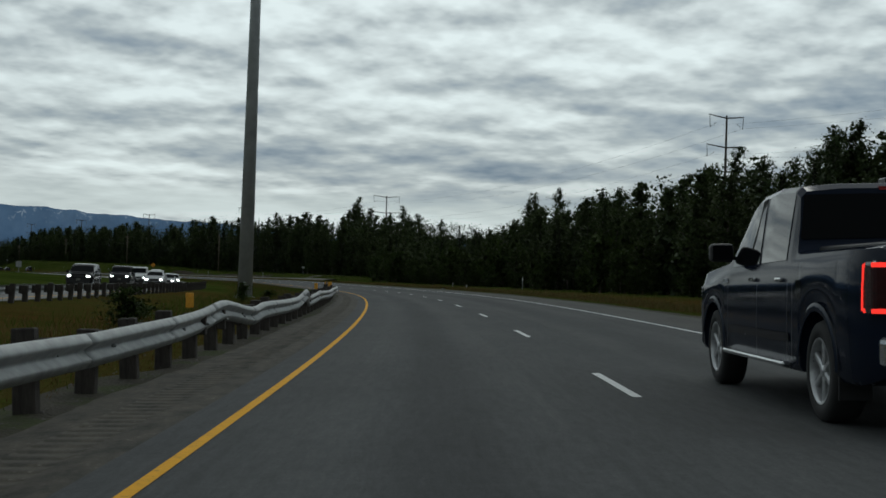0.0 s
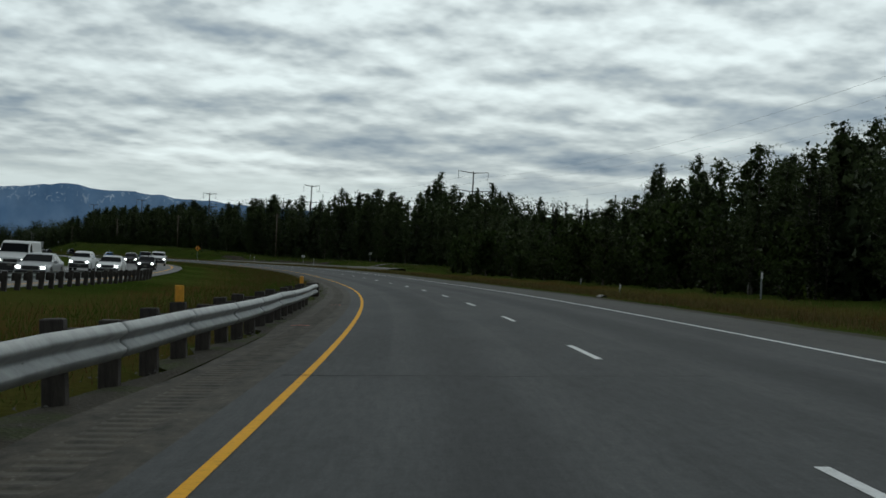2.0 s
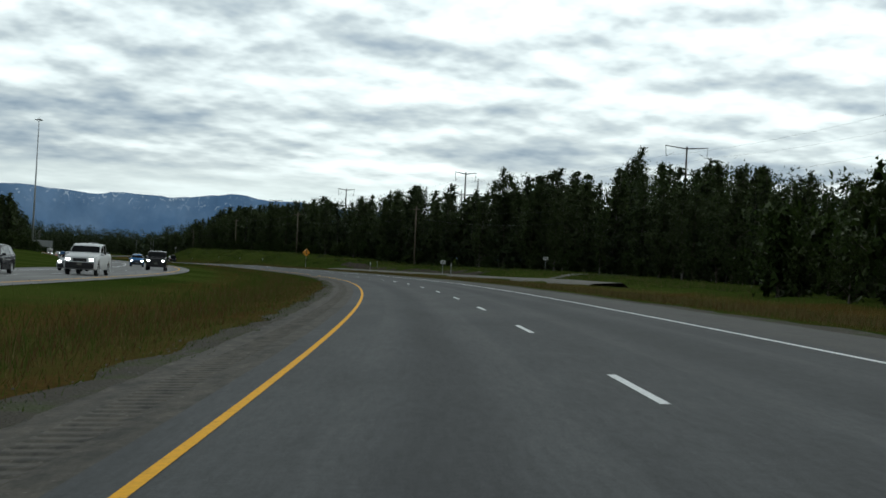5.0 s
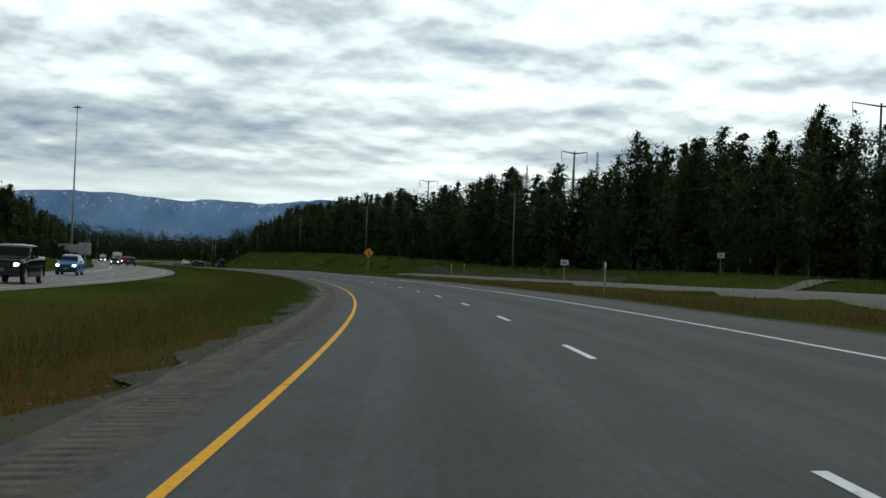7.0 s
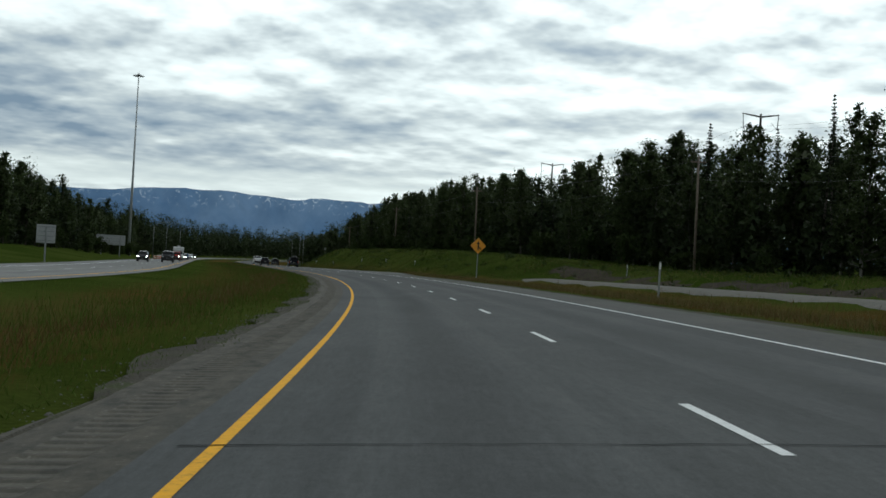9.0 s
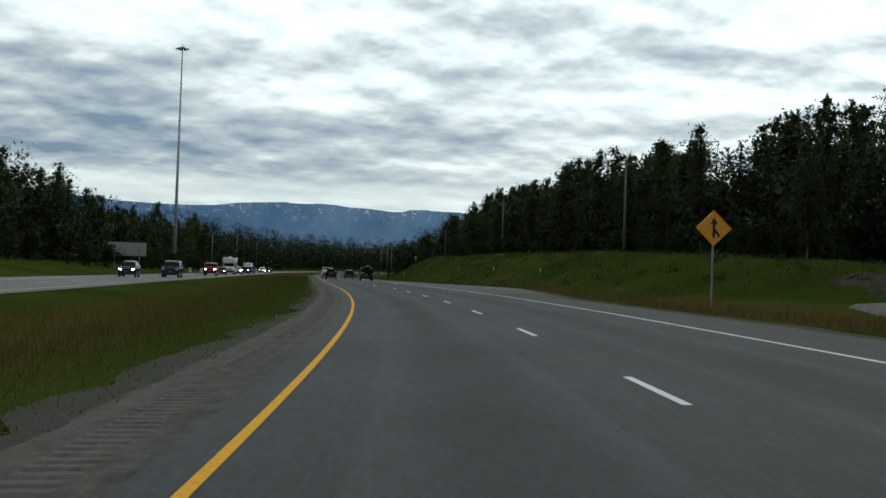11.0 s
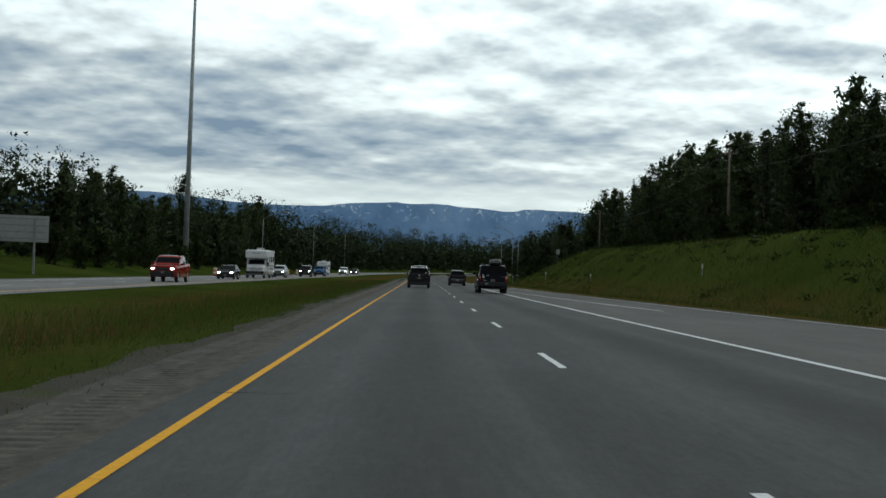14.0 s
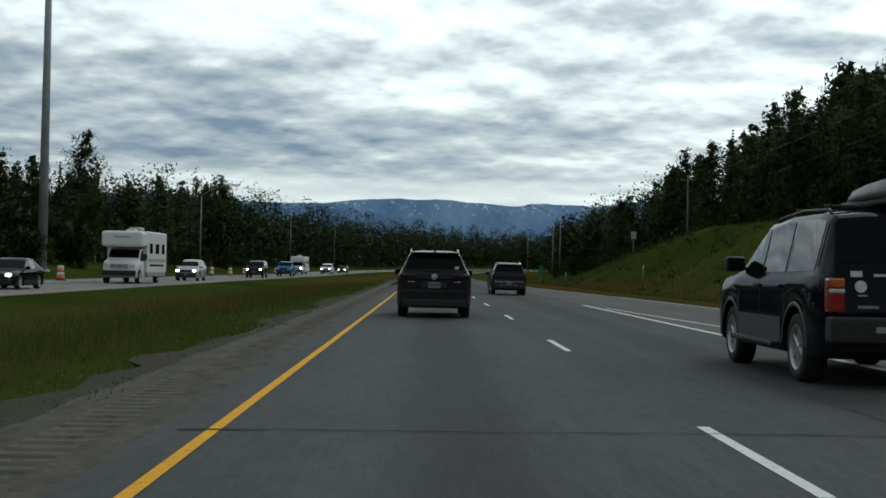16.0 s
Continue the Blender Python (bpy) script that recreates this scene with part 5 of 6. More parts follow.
M_AMBERLENS = plain("amber_lens", (0.42, 0.10, 0.02), 0.25)
M_TAILLIT = glow_mat("lit_tail_light", (1.0, 0.04, 0.03), 1.6)
M_HEADLIT = glow_mat("lit_headlight", (1.0, 0.98, 0.94), 9.0)
M_LENS = plain("headlight_lens", (0.55, 0.57, 0.58), 0.15)
M_PLATE = plain("number_plate", (0.20, 0.195, 0.15), 0.5)
M_PLATEINK = plain("plate_ink", (0.07, 0.07, 0.10), 0.6)
M_TRIM = plain("grey_trim", (0.045, 0.047, 0.052), 0.45)
M_CLAD = plain("black_cladding", (0.009, 0.009, 0.010), 0.6)
M_STICKER = plain("sticker_white", (0.62, 0.63, 0.62), 0.5)


class Shape:
    """A vehicle body as a loft of cross sections; x right, y forward, z up."""

    def __init__(self, L, W, prof, belt, clear, wheel, axles, roof=0.80, shoulder=0.965):
        self.L, self.W, self.clear, self.wheel, self.axles, self.roof, self.shoulder = L, W, clear, wheel, axles, roof, shoulder
        self.py, self.pz = [a for a, _ in prof][::-1], [b for _, b in prof][::-1]
        self.by, self.bz = [a for a, _ in belt][::-1], [b for _, b in belt][::-1]

    def top(self, y):
        return float(np.interp(y, self.py, self.pz))

    def belt(self, y):
        return min(float(np.interp(y, self.by, self.bz)), self.top(y) - 0.015)

    def half(self, y):
        e = max(0.0, (abs(y) - self.L / 2 + 0.55) / 0.55)
        return self.W * (1 - 0.13 * e ** 2.2)

    def under(self, y):
        z = self.clear + 0.10 * max(0.0, (abs(y) - self.L / 2 + 0.4) / 0.4) ** 2
        R = self.wheel + 0.075
        for a in self.axles:
            if abs(y - a) < R:
                z = max(z, self.wheel + math.sqrt(R * R - (y - a) ** 2))
        return z

    def ring(self, y):
        zb, zt, w, b = self.under(y), self.top(y), self.half(y), self.belt(y)
        zb = min(zb, b - 0.06)
        t = zt - b
        wb = w * self.shoulder
        wr = wb - (wb - w * self.roof) * min(1.0, t / 0.55)
        c = min(0.075, t * 0.35)
        return [(w * 0.80, zb), (w * 0.955, zb + 0.005), (w * 0.985, zb + 0.05), (w, zb + (b - zb) * 0.40), (w * 0.997, zb + (b - zb) * 0.72), (w * 0.985, b - 0.05 if b - zb > 0.2 else b - 0.02), (wb, b),
                (wb + (wr - wb) * 0.5, b + (t - c) * 0.5), (wr, zt - c), (wr * 0.94, zt - c * 0.25), (wr * 0.6, zt + 0.008), (0.0, zt + 0.014)]

    def side_x(self, y, z):
        r = self.ring(y)
        return float(np.interp(z, [p[1] for p in r[3:10]], [p[0] for p in r[3:10]]))

    def stations(self):
        ys = list(np.linspace(-self.L / 2, self.L / 2, 70)) + [p for p in self.py]
        R = self.wheel + 0.075
        for a in self.axles:
            ys += list(a + R * np.sin(np.linspace(-math.pi / 2, math.pi / 2, 15))) + [a - R - 0.004, a + R + 0.004]
        ys = sorted(y for y in ys if -self.L / 2 <= y <= self.L / 2)
        out = [ys[0]]
        for y in ys[1:]:
            if y - out[-1] > 0.003:
                out.append(y)
        return out

    def body(self):
        bm = bmesh.new()
        rows = []
        for y in self.stations():
            r = self.ring(y)
            pts = [(-x, y, z) for x, z in r] + [(x, y, z) for x, z in r[-2::-1]]
            rows.append([bm.verts.new(p) for p in pts])
        for a, b in zip(rows[:-1], rows[1:]):
            n = len(a)
            for i in range(n):
                j = (i + 1) % n
                bm.faces.new((a[i], a[j], b[j], b[i]))
        bm.faces.new(rows[0][::-1]), bm.faces.new(rows[-1])
        bmesh.ops.recalc_face_normals(bm, faces=bm.faces)
        for f in bm.faces:
            f.smooth = len(f.verts) == 4
        for e in bm.edges:
            if len(e.link_faces) == 2 and e.calc_face_angle(0) > 0.55:
                e.smooth = False
        return bm

    def side_panel(self, cols, side, off=0.006, rows=4):
        """A patch on the side: columns (y, z0, z1)."""
        bm = bmesh.new()
        g = []
        for y, z0, z1 in cols:
            g.append([bm.verts.new((side * (self.side_x(y, z0 + (z1 - z0) * i / rows) + off), y, z0 + (z1 - z0) * i / rows)) for i in range(rows + 1)])
        for a, b in zip(g[:-1], g[1:]):
            for i in range(rows):
                bm.faces.new((a[i], a[i + 1], b[i + 1], b[i]) if side > 0 else (a[i], b[i], b[i + 1], a[i + 1]))
        for f in bm.faces:
            f.smooth = True
        return bm

    def cross_panel(self, ya, yb, inset=0.10, off=0.008, n=6, cut=1.0):
        """A patch over the top line between ya and yb: windscreen or rear window."""
        bm = bmesh.new()
        g = []
        dy = 1 if yb < ya else -1
        for i in range(n + 1):
            y = ya + (yb - ya) * i / n
            r = self.ring(y)
            w = r[8][0] * cut - inset
            nz = Vector((0, (self.top(y - 0.01) - self.top(y + 0.01)) / 0.02, 1)).normalized()
            row = []
            for q in (-1, -0.8, -0.45, 0, 0.45, 0.8, 1):
                z = self.top(y) + 0.012 * (1 - q * q)
                row.append(bm.verts.new(Vector((q * w, y, z)) + nz * off))
            g.append(row)
        for a, b in zip(g[:-1], g[1:]):
            for i in range(6):
                bm.faces.new((a[i], b[i], b[i + 1], a[i + 1]))
        bmesh.ops.recalc_face_normals(bm, faces=bm.faces)
        if sum((f.normal.z for f in bm.faces)) < 0:
            bmesh.ops.reverse_faces(bm, faces=bm.faces)
        for f in bm.faces:
            f.smooth = True
        return bm


def lathe(profile, n, x0=0.0):
    """Turned about the x axis: profile of (x, radius)."""
    bm = bmesh.new()
    rings = [[bm.verts.new((x0 + x, r * math.cos(2 * math.pi * i / n), r * math.sin(2 * math.pi * i / n))) for i in range(n)] for x, r in profile]
    for a, b in zip(rings[:-1], rings[1:]):
        for i in range(n):
            j = (i + 1) % n
            bm.faces.new((a[i], a[j], b[j], b[i])).smooth = True
    bmesh.ops.recalc_face_normals(bm, faces=bm.faces)
    return bm


WHEEL_MESH = {}


def wheel_meshes(r, wide, spokes):
    key = (r, wide, spokes)
    if key not in WHEEL_MESH:
        w = wide / 2
        rr = r * 0.66
        ty = lathe([(-w, rr), (-w * 1.02, r * 0.82), (-w * 0.9, r * 0.96), (-w * 0.6, r), (w * 0.6, r), (w * 0.9, r * 0.96), (w * 1.02, r * 0.82), (w, rr), (w * 0.5, rr * 0.97), (-w * 0.5, rr * 0.97), (-w, rr)], 28)
        rim = lathe([(w * 0.98, rr), (w * 0.99, rr * 0.93), (w * 0.75, rr * 0.90), (-w * 0.2, rr * 0.88)], 28)
        lathe_hub = lathe([(w * 0.84, 0.001), (w * 0.84, rr * 0.17), (w * 0.55, rr * 0.24), (w * 0.2, rr * 0.25)], 14)
        tmp = bpy.data.meshes.new("hub")
        lathe_hub.to_mesh(tmp)
        lathe_hub.free()
        rim.from_mesh(tmp)
        bpy.data.meshes.remove(tmp)
        for i in range(spokes):
            a = 2 * math.pi * i / spokes
            sp = box(w * 0.45, w * 0.80, -rr * 0.10, rr * 0.10, rr * 0.15, rr * 0.93, 0.012, 1)
            bmesh.ops.rotate(sp, verts=sp.verts, cent=(0, 0, 0), matrix=Matrix.Rotation(a, 3, "X"))
            tmp = bpy.data.meshes.new("spoke")
            sp.to_mesh(tmp)
            sp.free()
            rim.from_mesh(tmp)
            bpy.data.meshes.remove(tmp)
        dish = lathe([(w * 0.1, 0.001), (w * 0.1, rr * 0.9)], 20)
        out = []
        for nm, bm, mat in (("tyre", ty, M_TYRE), ("rim", rim, M_RIM), ("brake_disc", dish, M_DARKSTEEL)):
            me = bpy.data.meshes.new(nm)
            bm.to_mesh(me)
            bm.free()
            me.materials.append(mat)
            out.append((nm, me))
        WHEEL_MESH[key] = out
    return WHEEL_MESH[key]


def wheels(car, sh, wide=0.24, spokes=6):
    for y in sh.axles:
        for sx in (-1, 1):
            wh = new("wheel")
            wh.parent = car
            wh.matrix_basis = pose(sx * (sh.W - wide / 2 - 0.025), y, sh.wheel, 0, 0, 0 if sx > 0 else 180)
            for nm, me in wheel_meshes(sh.wheel, wide, spokes):
                part(nm, me, None, wh)


def plate_at(car, y, z, rear=True, w=0.15):
    f = -1 if rear else 1
    part("number_plate", box(-w, w, min(y, y + f * 0.012), max(y, y + f * 0.012), z - 0.075, z + 0.075, 0.004, 1), M_PLATE, car, "pale plate with unreadable bars")
    p = car.children[-1]
    for i in range(4):
        x = -w * 0.7 + i * w * 0.47
        part("plate_bar", box(x - 0.022, x + 0.022, y + f * 0.012, y + f * 0.015, z - 0.035, z + 0.035), M_PLATEINK, p)


def mirrors(car, sh, y, z, mat, big=1.0):
    for sx in (-1, 1):
        x = sx * (sh.side_x(y, z) + 0.14 * big)
        bm = box(x - 0.11 * big, x + 0.11 * big, y - 0.06, y + 0.09, z - 0.07 * big, z + 0.10 * big, 0.06, 4)
        m = part("side_mirror", bm, mat, car)
        part("mirror_glass", box(x - 0.09 * big, x + 0.09 * big, y - 0.066, y - 0.06, z - 0.05 * big, z + 0.08 * big, 0.002, 1), M_GLASS, m)
        part("mirror_arm", box(min(x, x - sx * 0.22), max(x, x - sx * 0.22), y - 0.02, y + 0.03, z - 0.06, z - 0.02), M_BLACK, m)


def handles(car, sh, ys, z, mat):
    for y in ys:
        for sx in (-1, 1):
            x = sx * (sh.side_x(y, z) + 0.015)
            part("door_handle", box(x - 0.02, x + 0.02, y - 0.09, y + 0.09, z - 0.018, z + 0.018, 0.01, 1), mat, car)


def door_seams(car, sh, ys, z0, z1):
    for y in ys:
        for sx in (-1, 1):
            part("door_seam", sh.side_panel([(y - 0.006, z0, min(z1, sh.belt(y))), (y + 0.006, z0, min(z1, sh.belt(y)))], sx, 0.002), M_BLACK, car)


def windows(car, sh, spans, gap=0.055, low=0.035):
    """Side windows between the belt and the roof for each (y0, y1)."""
    for y0, y1 in spans:
        for sx in (-1, 1):
            cols = []
            for y in np.linspace(y1, y0, 9):
                z0 = sh.belt(y) + low
                z1 = max(z0 + 0.02, sh.top(y) - gap - 0.05)
                cols.append((float(y), z0, z1))
            part("side_window", sh.side_panel(cols, sx, 0.006), M_SIDEGLASS, car)


def lights_front(car, sh, lit, z=0.72, x=0.62, w=0.17, h=0.085):
    y = sh.L / 2
    for sx in (-1, 1):
        bm = box(sx * x - w, sx * x + w, y - 0.14, y - 0.015, z - h, z + h, 0.03, 2)
        hl = part("headlight", bm, M_LENS, car)
        if lit:
            part("bulb", box(sx * x - w * 0.72, sx * x + w * 0.72, y - 0.016, y + 0.004, z - h * 0.8, z + h * 0.8, 0.01, 1), M_HEADLIT, hl, "lit headlamp")
    part("grille", box(-0.42, 0.42, y - 0.06, y + 0.012, z - 0.13, z + 0.08, 0.03, 2), M_BLACK, car)
    part("front_bumper", box(-sh.W * 0.86, sh.W * 0.86, y - 0.12, y + 0.05, sh.clear + 0.06, z - 0.17, 0.05, 2), M_CLAD, car)
    plate_at(car, y + 0.05, z - 0.26, False)


def tail(car, sh, x, z, w, h, mat, depth=0.10, zz=None):
    y = -sh.L / 2
    for sx in (-1, 1):
        part("tail_light", box(sx * x - w, sx * x + w, y - 0.012, y + depth, z - h, z + h, 0.025, 2), mat, car)


def underbody(car, sh):
    part("underbody", box(-sh.W * 0.62, sh.W * 0.62, -sh.L / 2 + 0.25, sh.L / 2 - 0.25, sh.clear + 0.0, sh.clear + 0.32, 0.03, 1), M_BLACK, car)
    for y in sh.axles:
        part("axle", rod((-sh.W * 0.75, y, sh.wheel), (sh.W * 0.75, y, sh.wheel), 0.06, 0.06, 8), M_BLACK, car)


def arch_trim(car, sh, mat, name, inner, outer, off):
    """Flat flared lips round the wheel openings."""
    for sx in (-1, 1):
        for y in sh.axles:
            bm = bmesh.new()
            g = []
            for a in np.linspace(0.05, math.pi - 0.05, 20):
                row = []
                for r, o in ((inner, off * 0.4), ((inner + outer) / 2, off), (outer, 0.002)):
                    p, q = y + (sh.wheel + r) * math.cos(a), sh.wheel + (sh.wheel + r) * math.sin(a)
                    row.append(bm.verts.new((sx * (sh.half(p) * 0.998 + o), p, q)))
                g.append(row)
            for u, v in zip(g[:-1], g[1:]):
                for i in range(2):
                    bm.faces.new((u[i], v[i], v[i + 1], u[i + 1]) if sx < 0 else (u[i], u[i + 1], v[i + 1], v[i])).smooth = True
            part(name, bm, mat, car)


def roof_rails(car, sh, y0, y1, mat):
    for sx in (-1, 1):
        x = sx * (sh.ring(0)[8][0] * 0.93)
        pts = [(x, y, sh.top(y) + z) for y, z in ((y0, -0.02), (y0 - 0.12, 0.022), ((y0 + y1) / 2, 0.03), (y1 + 0.12, 0.022), (y1, -0.02))]
        part("roof_rail", tube(pts, 0.018, 6), mat, car)


CROSSOVER = dict(L=4.55, W=0.92, prof=[(2.275, 0.66), (2.2, 0.84), (1.9, 0.96), (1.2, 1.07), (1.05, 1.11), (0.42, 1.50), (0.1, 1.61), (-0.5, 1.665), (-1.2, 1.65), (-1.75, 1.585), (-1.84, 1.56), (-2.12, 1.16), (-2.17, 1.10), (-2.24, 1.02), (-2.275, 0.90)],
                 belt=[(2.275, 0.78), (1.2, 0.98), (-1.3, 1.06), (-2.275, 1.10)], clear=0.24, wheel=0.355, axles=(1.33, -1.36), roof=0.69, shoulder=0.95)
BIG_SUV = dict(L=5.05, W=1.0, prof=[(2.525, 0.78), (2.48, 1.06), (2.3, 1.15), (1.35, 1.22), (1.2, 1.25), (0.58, 1.70), (0.25, 1.82), (-0.6, 1.885), (-1.8, 1.88), (-2.12, 1.84), (-2.2, 1.80), (-2.43, 1.24), (-2.46, 1.16), (-2.525, 0.80)],
               belt=[(2.525, 0.98), (1.2, 1.16), (-2.525, 1.20)], clear=0.30, wheel=0.385, axles=(1.53, -1.42), roof=0.82)
PICKUP = dict(L=5.9, W=1.015, prof=[(2.95, 0.80), (2.9, 1.14), (2.7, 1.24), (1.45, 1.33), (1.32, 1.36), (0.72, 1.85), (0.4, 1.96), (-0.2, 2.0), (-0.80, 1.98), (-0.92, 1.93), (-1.06, 1.46), (-1.10, 1.40), (-1.2, 1.385), (-2.86, 1.40), (-2.95, 1.36)],
              belt=[(2.95, 1.06), (1.3, 1.24), (-1.0, 1.30), (-2.95, 1.33)], clear=0.36, wheel=0.41, axles=(1.93, -1.75), roof=0.87)
SEDAN = dict(L=4.75, W=0.91, prof=[(2.375, 0.50), (2.3, 0.66), (1.9, 0.78), (1.0, 0.90), (0.88, 0.94), (0.18, 1.34), (-0.1, 1.42), (-0.6, 1.44), (-1.05, 1.38), (-1.72, 1.06), (-1.8, 1.03), (-2.25, 0.99), (-2.375, 0.82)],
             belt=[(2.375, 0.62), (0.9, 0.88), (-2.375, 0.96)], clear=0.17, wheel=0.325, axles=(1.38, -1.40), roof=0.76)
VAN = dict(L=5.3, W=1.0, prof=[(2.65, 0.75), (2.58, 1.05), (2.0, 1.22), (1.75, 1.32), (1.15, 2.0), (0.8, 2.12), (-2.3, 2.14), (-2.5, 2.08), (-2.6, 1.2), (-2.65, 0.9)], belt=[(2.65, 0.95), (1.7, 1.2), (-2.65, 1.22)], clear=0.24, wheel=0.36, axles=(1.75, -1.7), roof=0.86)


def lead_crossover(m):
    """Seen from behind: dark grey, high tailgate."""
    sh = Shape(**CROSSOVER)
    c = thing("crossover", "dusty dark grey crossover driving in the inner lane", "car", "", m)
    part("body", sh.body(), P_GREY, c)
    windows(c, sh, ((0.0, 0.92), (-0.95, -0.06), (-1.62, -1.02)))
    part("windscreen", sh.cross_panel(0.98, 0.45, 0.06), M_GLASS, c)
    rw = part("rear_window", sh.cross_panel(-1.87, -2.10, 0.06), M_GLASS, c)
    part("wiper", box(-0.30, 0.12, -2.16, -2.12, 1.165, 1.19, 0.006, 1), M_BLACK, rw)
    part("sticker", box(0.50, 0.60, -2.118, -2.105, 1.20, 1.27, 0.004, 1), M_STICKER, rw, "small white square sticker")
    part("spoiler", box(-0.60, 0.60, -1.98, -1.72, 1.575, 1.615, 0.018, 2), P_GREY, c)
    part("roof_aerial", box(-0.025, 0.025, -1.62, -1.42, 1.60, 1.70, 0.012, 1), P_GREY, c)
    roof_rails(c, sh, 0.25, -1.55, M_CHROME)
    for sx in (-1, 1):
        part("tail_light", box(sx * 0.64 - 0.20, sx * 0.64 + 0.20, -2.30, -2.10, 0.99, 1.085, 0.03, 2), M_DARKTAIL, c, "dark red unlit tail light")
        part("bumper_reflector", box(sx * 0.66 - 0.13, sx * 0.66 + 0.13, -2.335, -2.30, 0.60, 0.63, 0.008, 1), M_TAIL, c)
        part("exhaust_tip", rod((sx * 0.55, -2.30, 0.33), (sx * 0.55, -2.16, 0.33), 0.04, 0.04, 12), M_CHROME, c)
        part("model_badge", box(sx * 0.56 - 0.08, sx * 0.56 + 0.08, -2.30, -2.292, 0.875, 0.895), M_CHROME, c)
    part("tailgate_lip", box(-0.80, 0.80, -2.305, -2.2, 0.955, 0.985, 0.012, 1), P_GREY, c)
    part("tailgate_recess", box(-0.34, 0.34, -2.29, -2.27, 0.72, 0.90, 0.02, 1), M_CLAD, c)
    part("badge", rod((0, -2.30, 1.015), (0, -2.29, 1.015), 0.075, 0.075, 16), M_CHROME, c, "round chrome maker's badge")
    part("rear_bumper", box(-0.80, 0.80, -2.34, -2.12, 0.36, 0.70, 0.06, 3), P_GREY, c)
    part("bumper_cladding", box(-0.78, 0.78, -2.35, -2.15, 0.27, 0.47, 0.04, 2), M_CLAD, c, "black lower cladding")
    plate_at(c, -2.292, 0.81)
    mirrors(c, sh, 0.78, 1.10, P_GREY, 0.9)
    handles(c, sh, (0.10, -0.85), 0.94, P_GREY)
    door_seams(c, sh, (0.98, -0.03, -0.98), 0.40, 1.0)
    underbody(c, sh)
    wheels(c, sh, 0.225, 5)
    lights_front(c, sh, False)
    return c


def family_suv(m):
    """The large dark wagon with running boards."""
    sh = Shape(**BIG_SUV)
    c = thing("large_suv", "dark navy full-size sport utility wagon with grey lower body", "car", "", m)
    part("body", sh.body(), P_NAVY, c)
    windows(c, sh, ((0.10, 1.02), (-0.92, 0.0), (-2.02, -1.06)), 0.04)
    part("windscreen", sh.cross_panel(1.12, 0.62, 0.05), M_GLASS, c)
    rw = part("rear_window", sh.cross_panel(-2.21, -2.40, 0.05), M_GLASS, c)
    part("sticker", box(-0.72, -0.60, -2.478, -2.468, 1.17, 1.23), M_STICKER, rw, "white square sticker")
    part("sticker", box(-0.48, -0.26, -2.478, -2.468, 1.175, 1.20), M_STICKER, rw, "narrow white sticker")
    for sx in (-1, 1):
        tl = part("tail_light", box(sx * 0.875 - 0.085, sx * 0.875 + 0.085, -2.535, -2.36, 0.80, 1.16, 0.03, 2), M_TAIL, c, "tall red tail light")
        part("amber_lens", box(sx * 0.875 - 0.082, sx * 0.875 + 0.082, -2.543, -2.40, 1.05, 1.155, 0.02, 1), M_AMBERLENS, tl)
        part("reverse_lens", box(sx * 0.875 - 0.082, sx * 0.875 + 0.082, -2.544, -2.42, 1.0, 1.045, 0.01, 1), M_LENS, tl)
        part("lower_cladding", sh.side_panel([(y, 0.40, 0.70) for y in np.linspace(1.03, -0.92, 10)], sx, 0.012), M_TRIM, c, "grey lower door cladding")
        part("running_board", box(sx * 1.0 - 0.12, sx * 1.0 + 0.06, -0.92, 1.02, 0.36, 0.42, 0.02, 2), M_CLAD, c)
        part("vent_louvre", sh.side_panel([(y, 1.28, 1.74) for y in (-2.10, -2.06)], sx, 0.012), M_BLACK, c)
    for i, (x, z) in enumerate(((-0.62, 1.07),)):
        part("oval_sticker", rod((x, -2.50, z), (x, -2.492, z), 0.062, 0.062, 18), M_STICKER, c, "round white sticker")
    part("model_badge", box(-0.66, -0.44, -2.523, -2.515, 0.845, 0.875), M_CHROME, c)
    part("model_badge", box(0.56, 0.70, -2.523, -2.515, 1.09, 1.12), M_CHROME, c)
    part("trim_badge", box(-0.66, -0.56, -2.515, -2.507, 0.965, 0.99), M_CHROME, c)
    part("rear_bumper", box(-0.95, 0.95, -2.60, -2.36, 0.48, 0.76, 0.05, 3), M_CLAD, c)
    part("bumper_step", box(-0.50, -0.34, -2.61, -2.60, 0.60, 0.66), M_CHROME, c)
    part("hitch", box(-0.06, 0.06, -2.66, -2.4, 0.40, 0.50, 0.01, 1), M_DARKSTEEL, c)
    part("spare_wheel", lathe([(-0.1, 0.1), (-0.1, 0.34), (0.1, 0.34), (0.1, 0.1)], 20), M_TYRE, c).matrix_basis = pose(0, -1.98, 0.45, 0, 90, 0)
    part("exhaust_pipe", rod((0.5, -2.45, 0.36), (0.5, -1.8, 0.38), 0.035, 0.035, 8), M_DARKSTEEL, c)
    plate_at(c, -2.525, 0.865)
    mirrors(c, sh, 0.98, 1.30, M_BLACK, 1.15)
    handles(c, sh, (0.16, -0.78), 1.06, M_BLACK)
    door_seams(c, sh, (1.08, 0.05, -1.0), 0.44, 1.2)
    roof_rails(c, sh, 0.1, -2.0, M_BLACK)
    for y in (-0.55, -1.6):
        part("roof_crossbar", box(-0.72, 0.72, y - 0.03, y + 0.03, 1.935, 1.96, 0.008, 1), M_BLACK, c)
    arch_trim(c, sh, M_TRIM, "wheel_arch_trim", 0.07, 0.12, 0.014)
    underbody(c, sh)
    wheels(c, sh, 0.26, 6)
    lights_front(c, sh, False, 0.92)
    return c


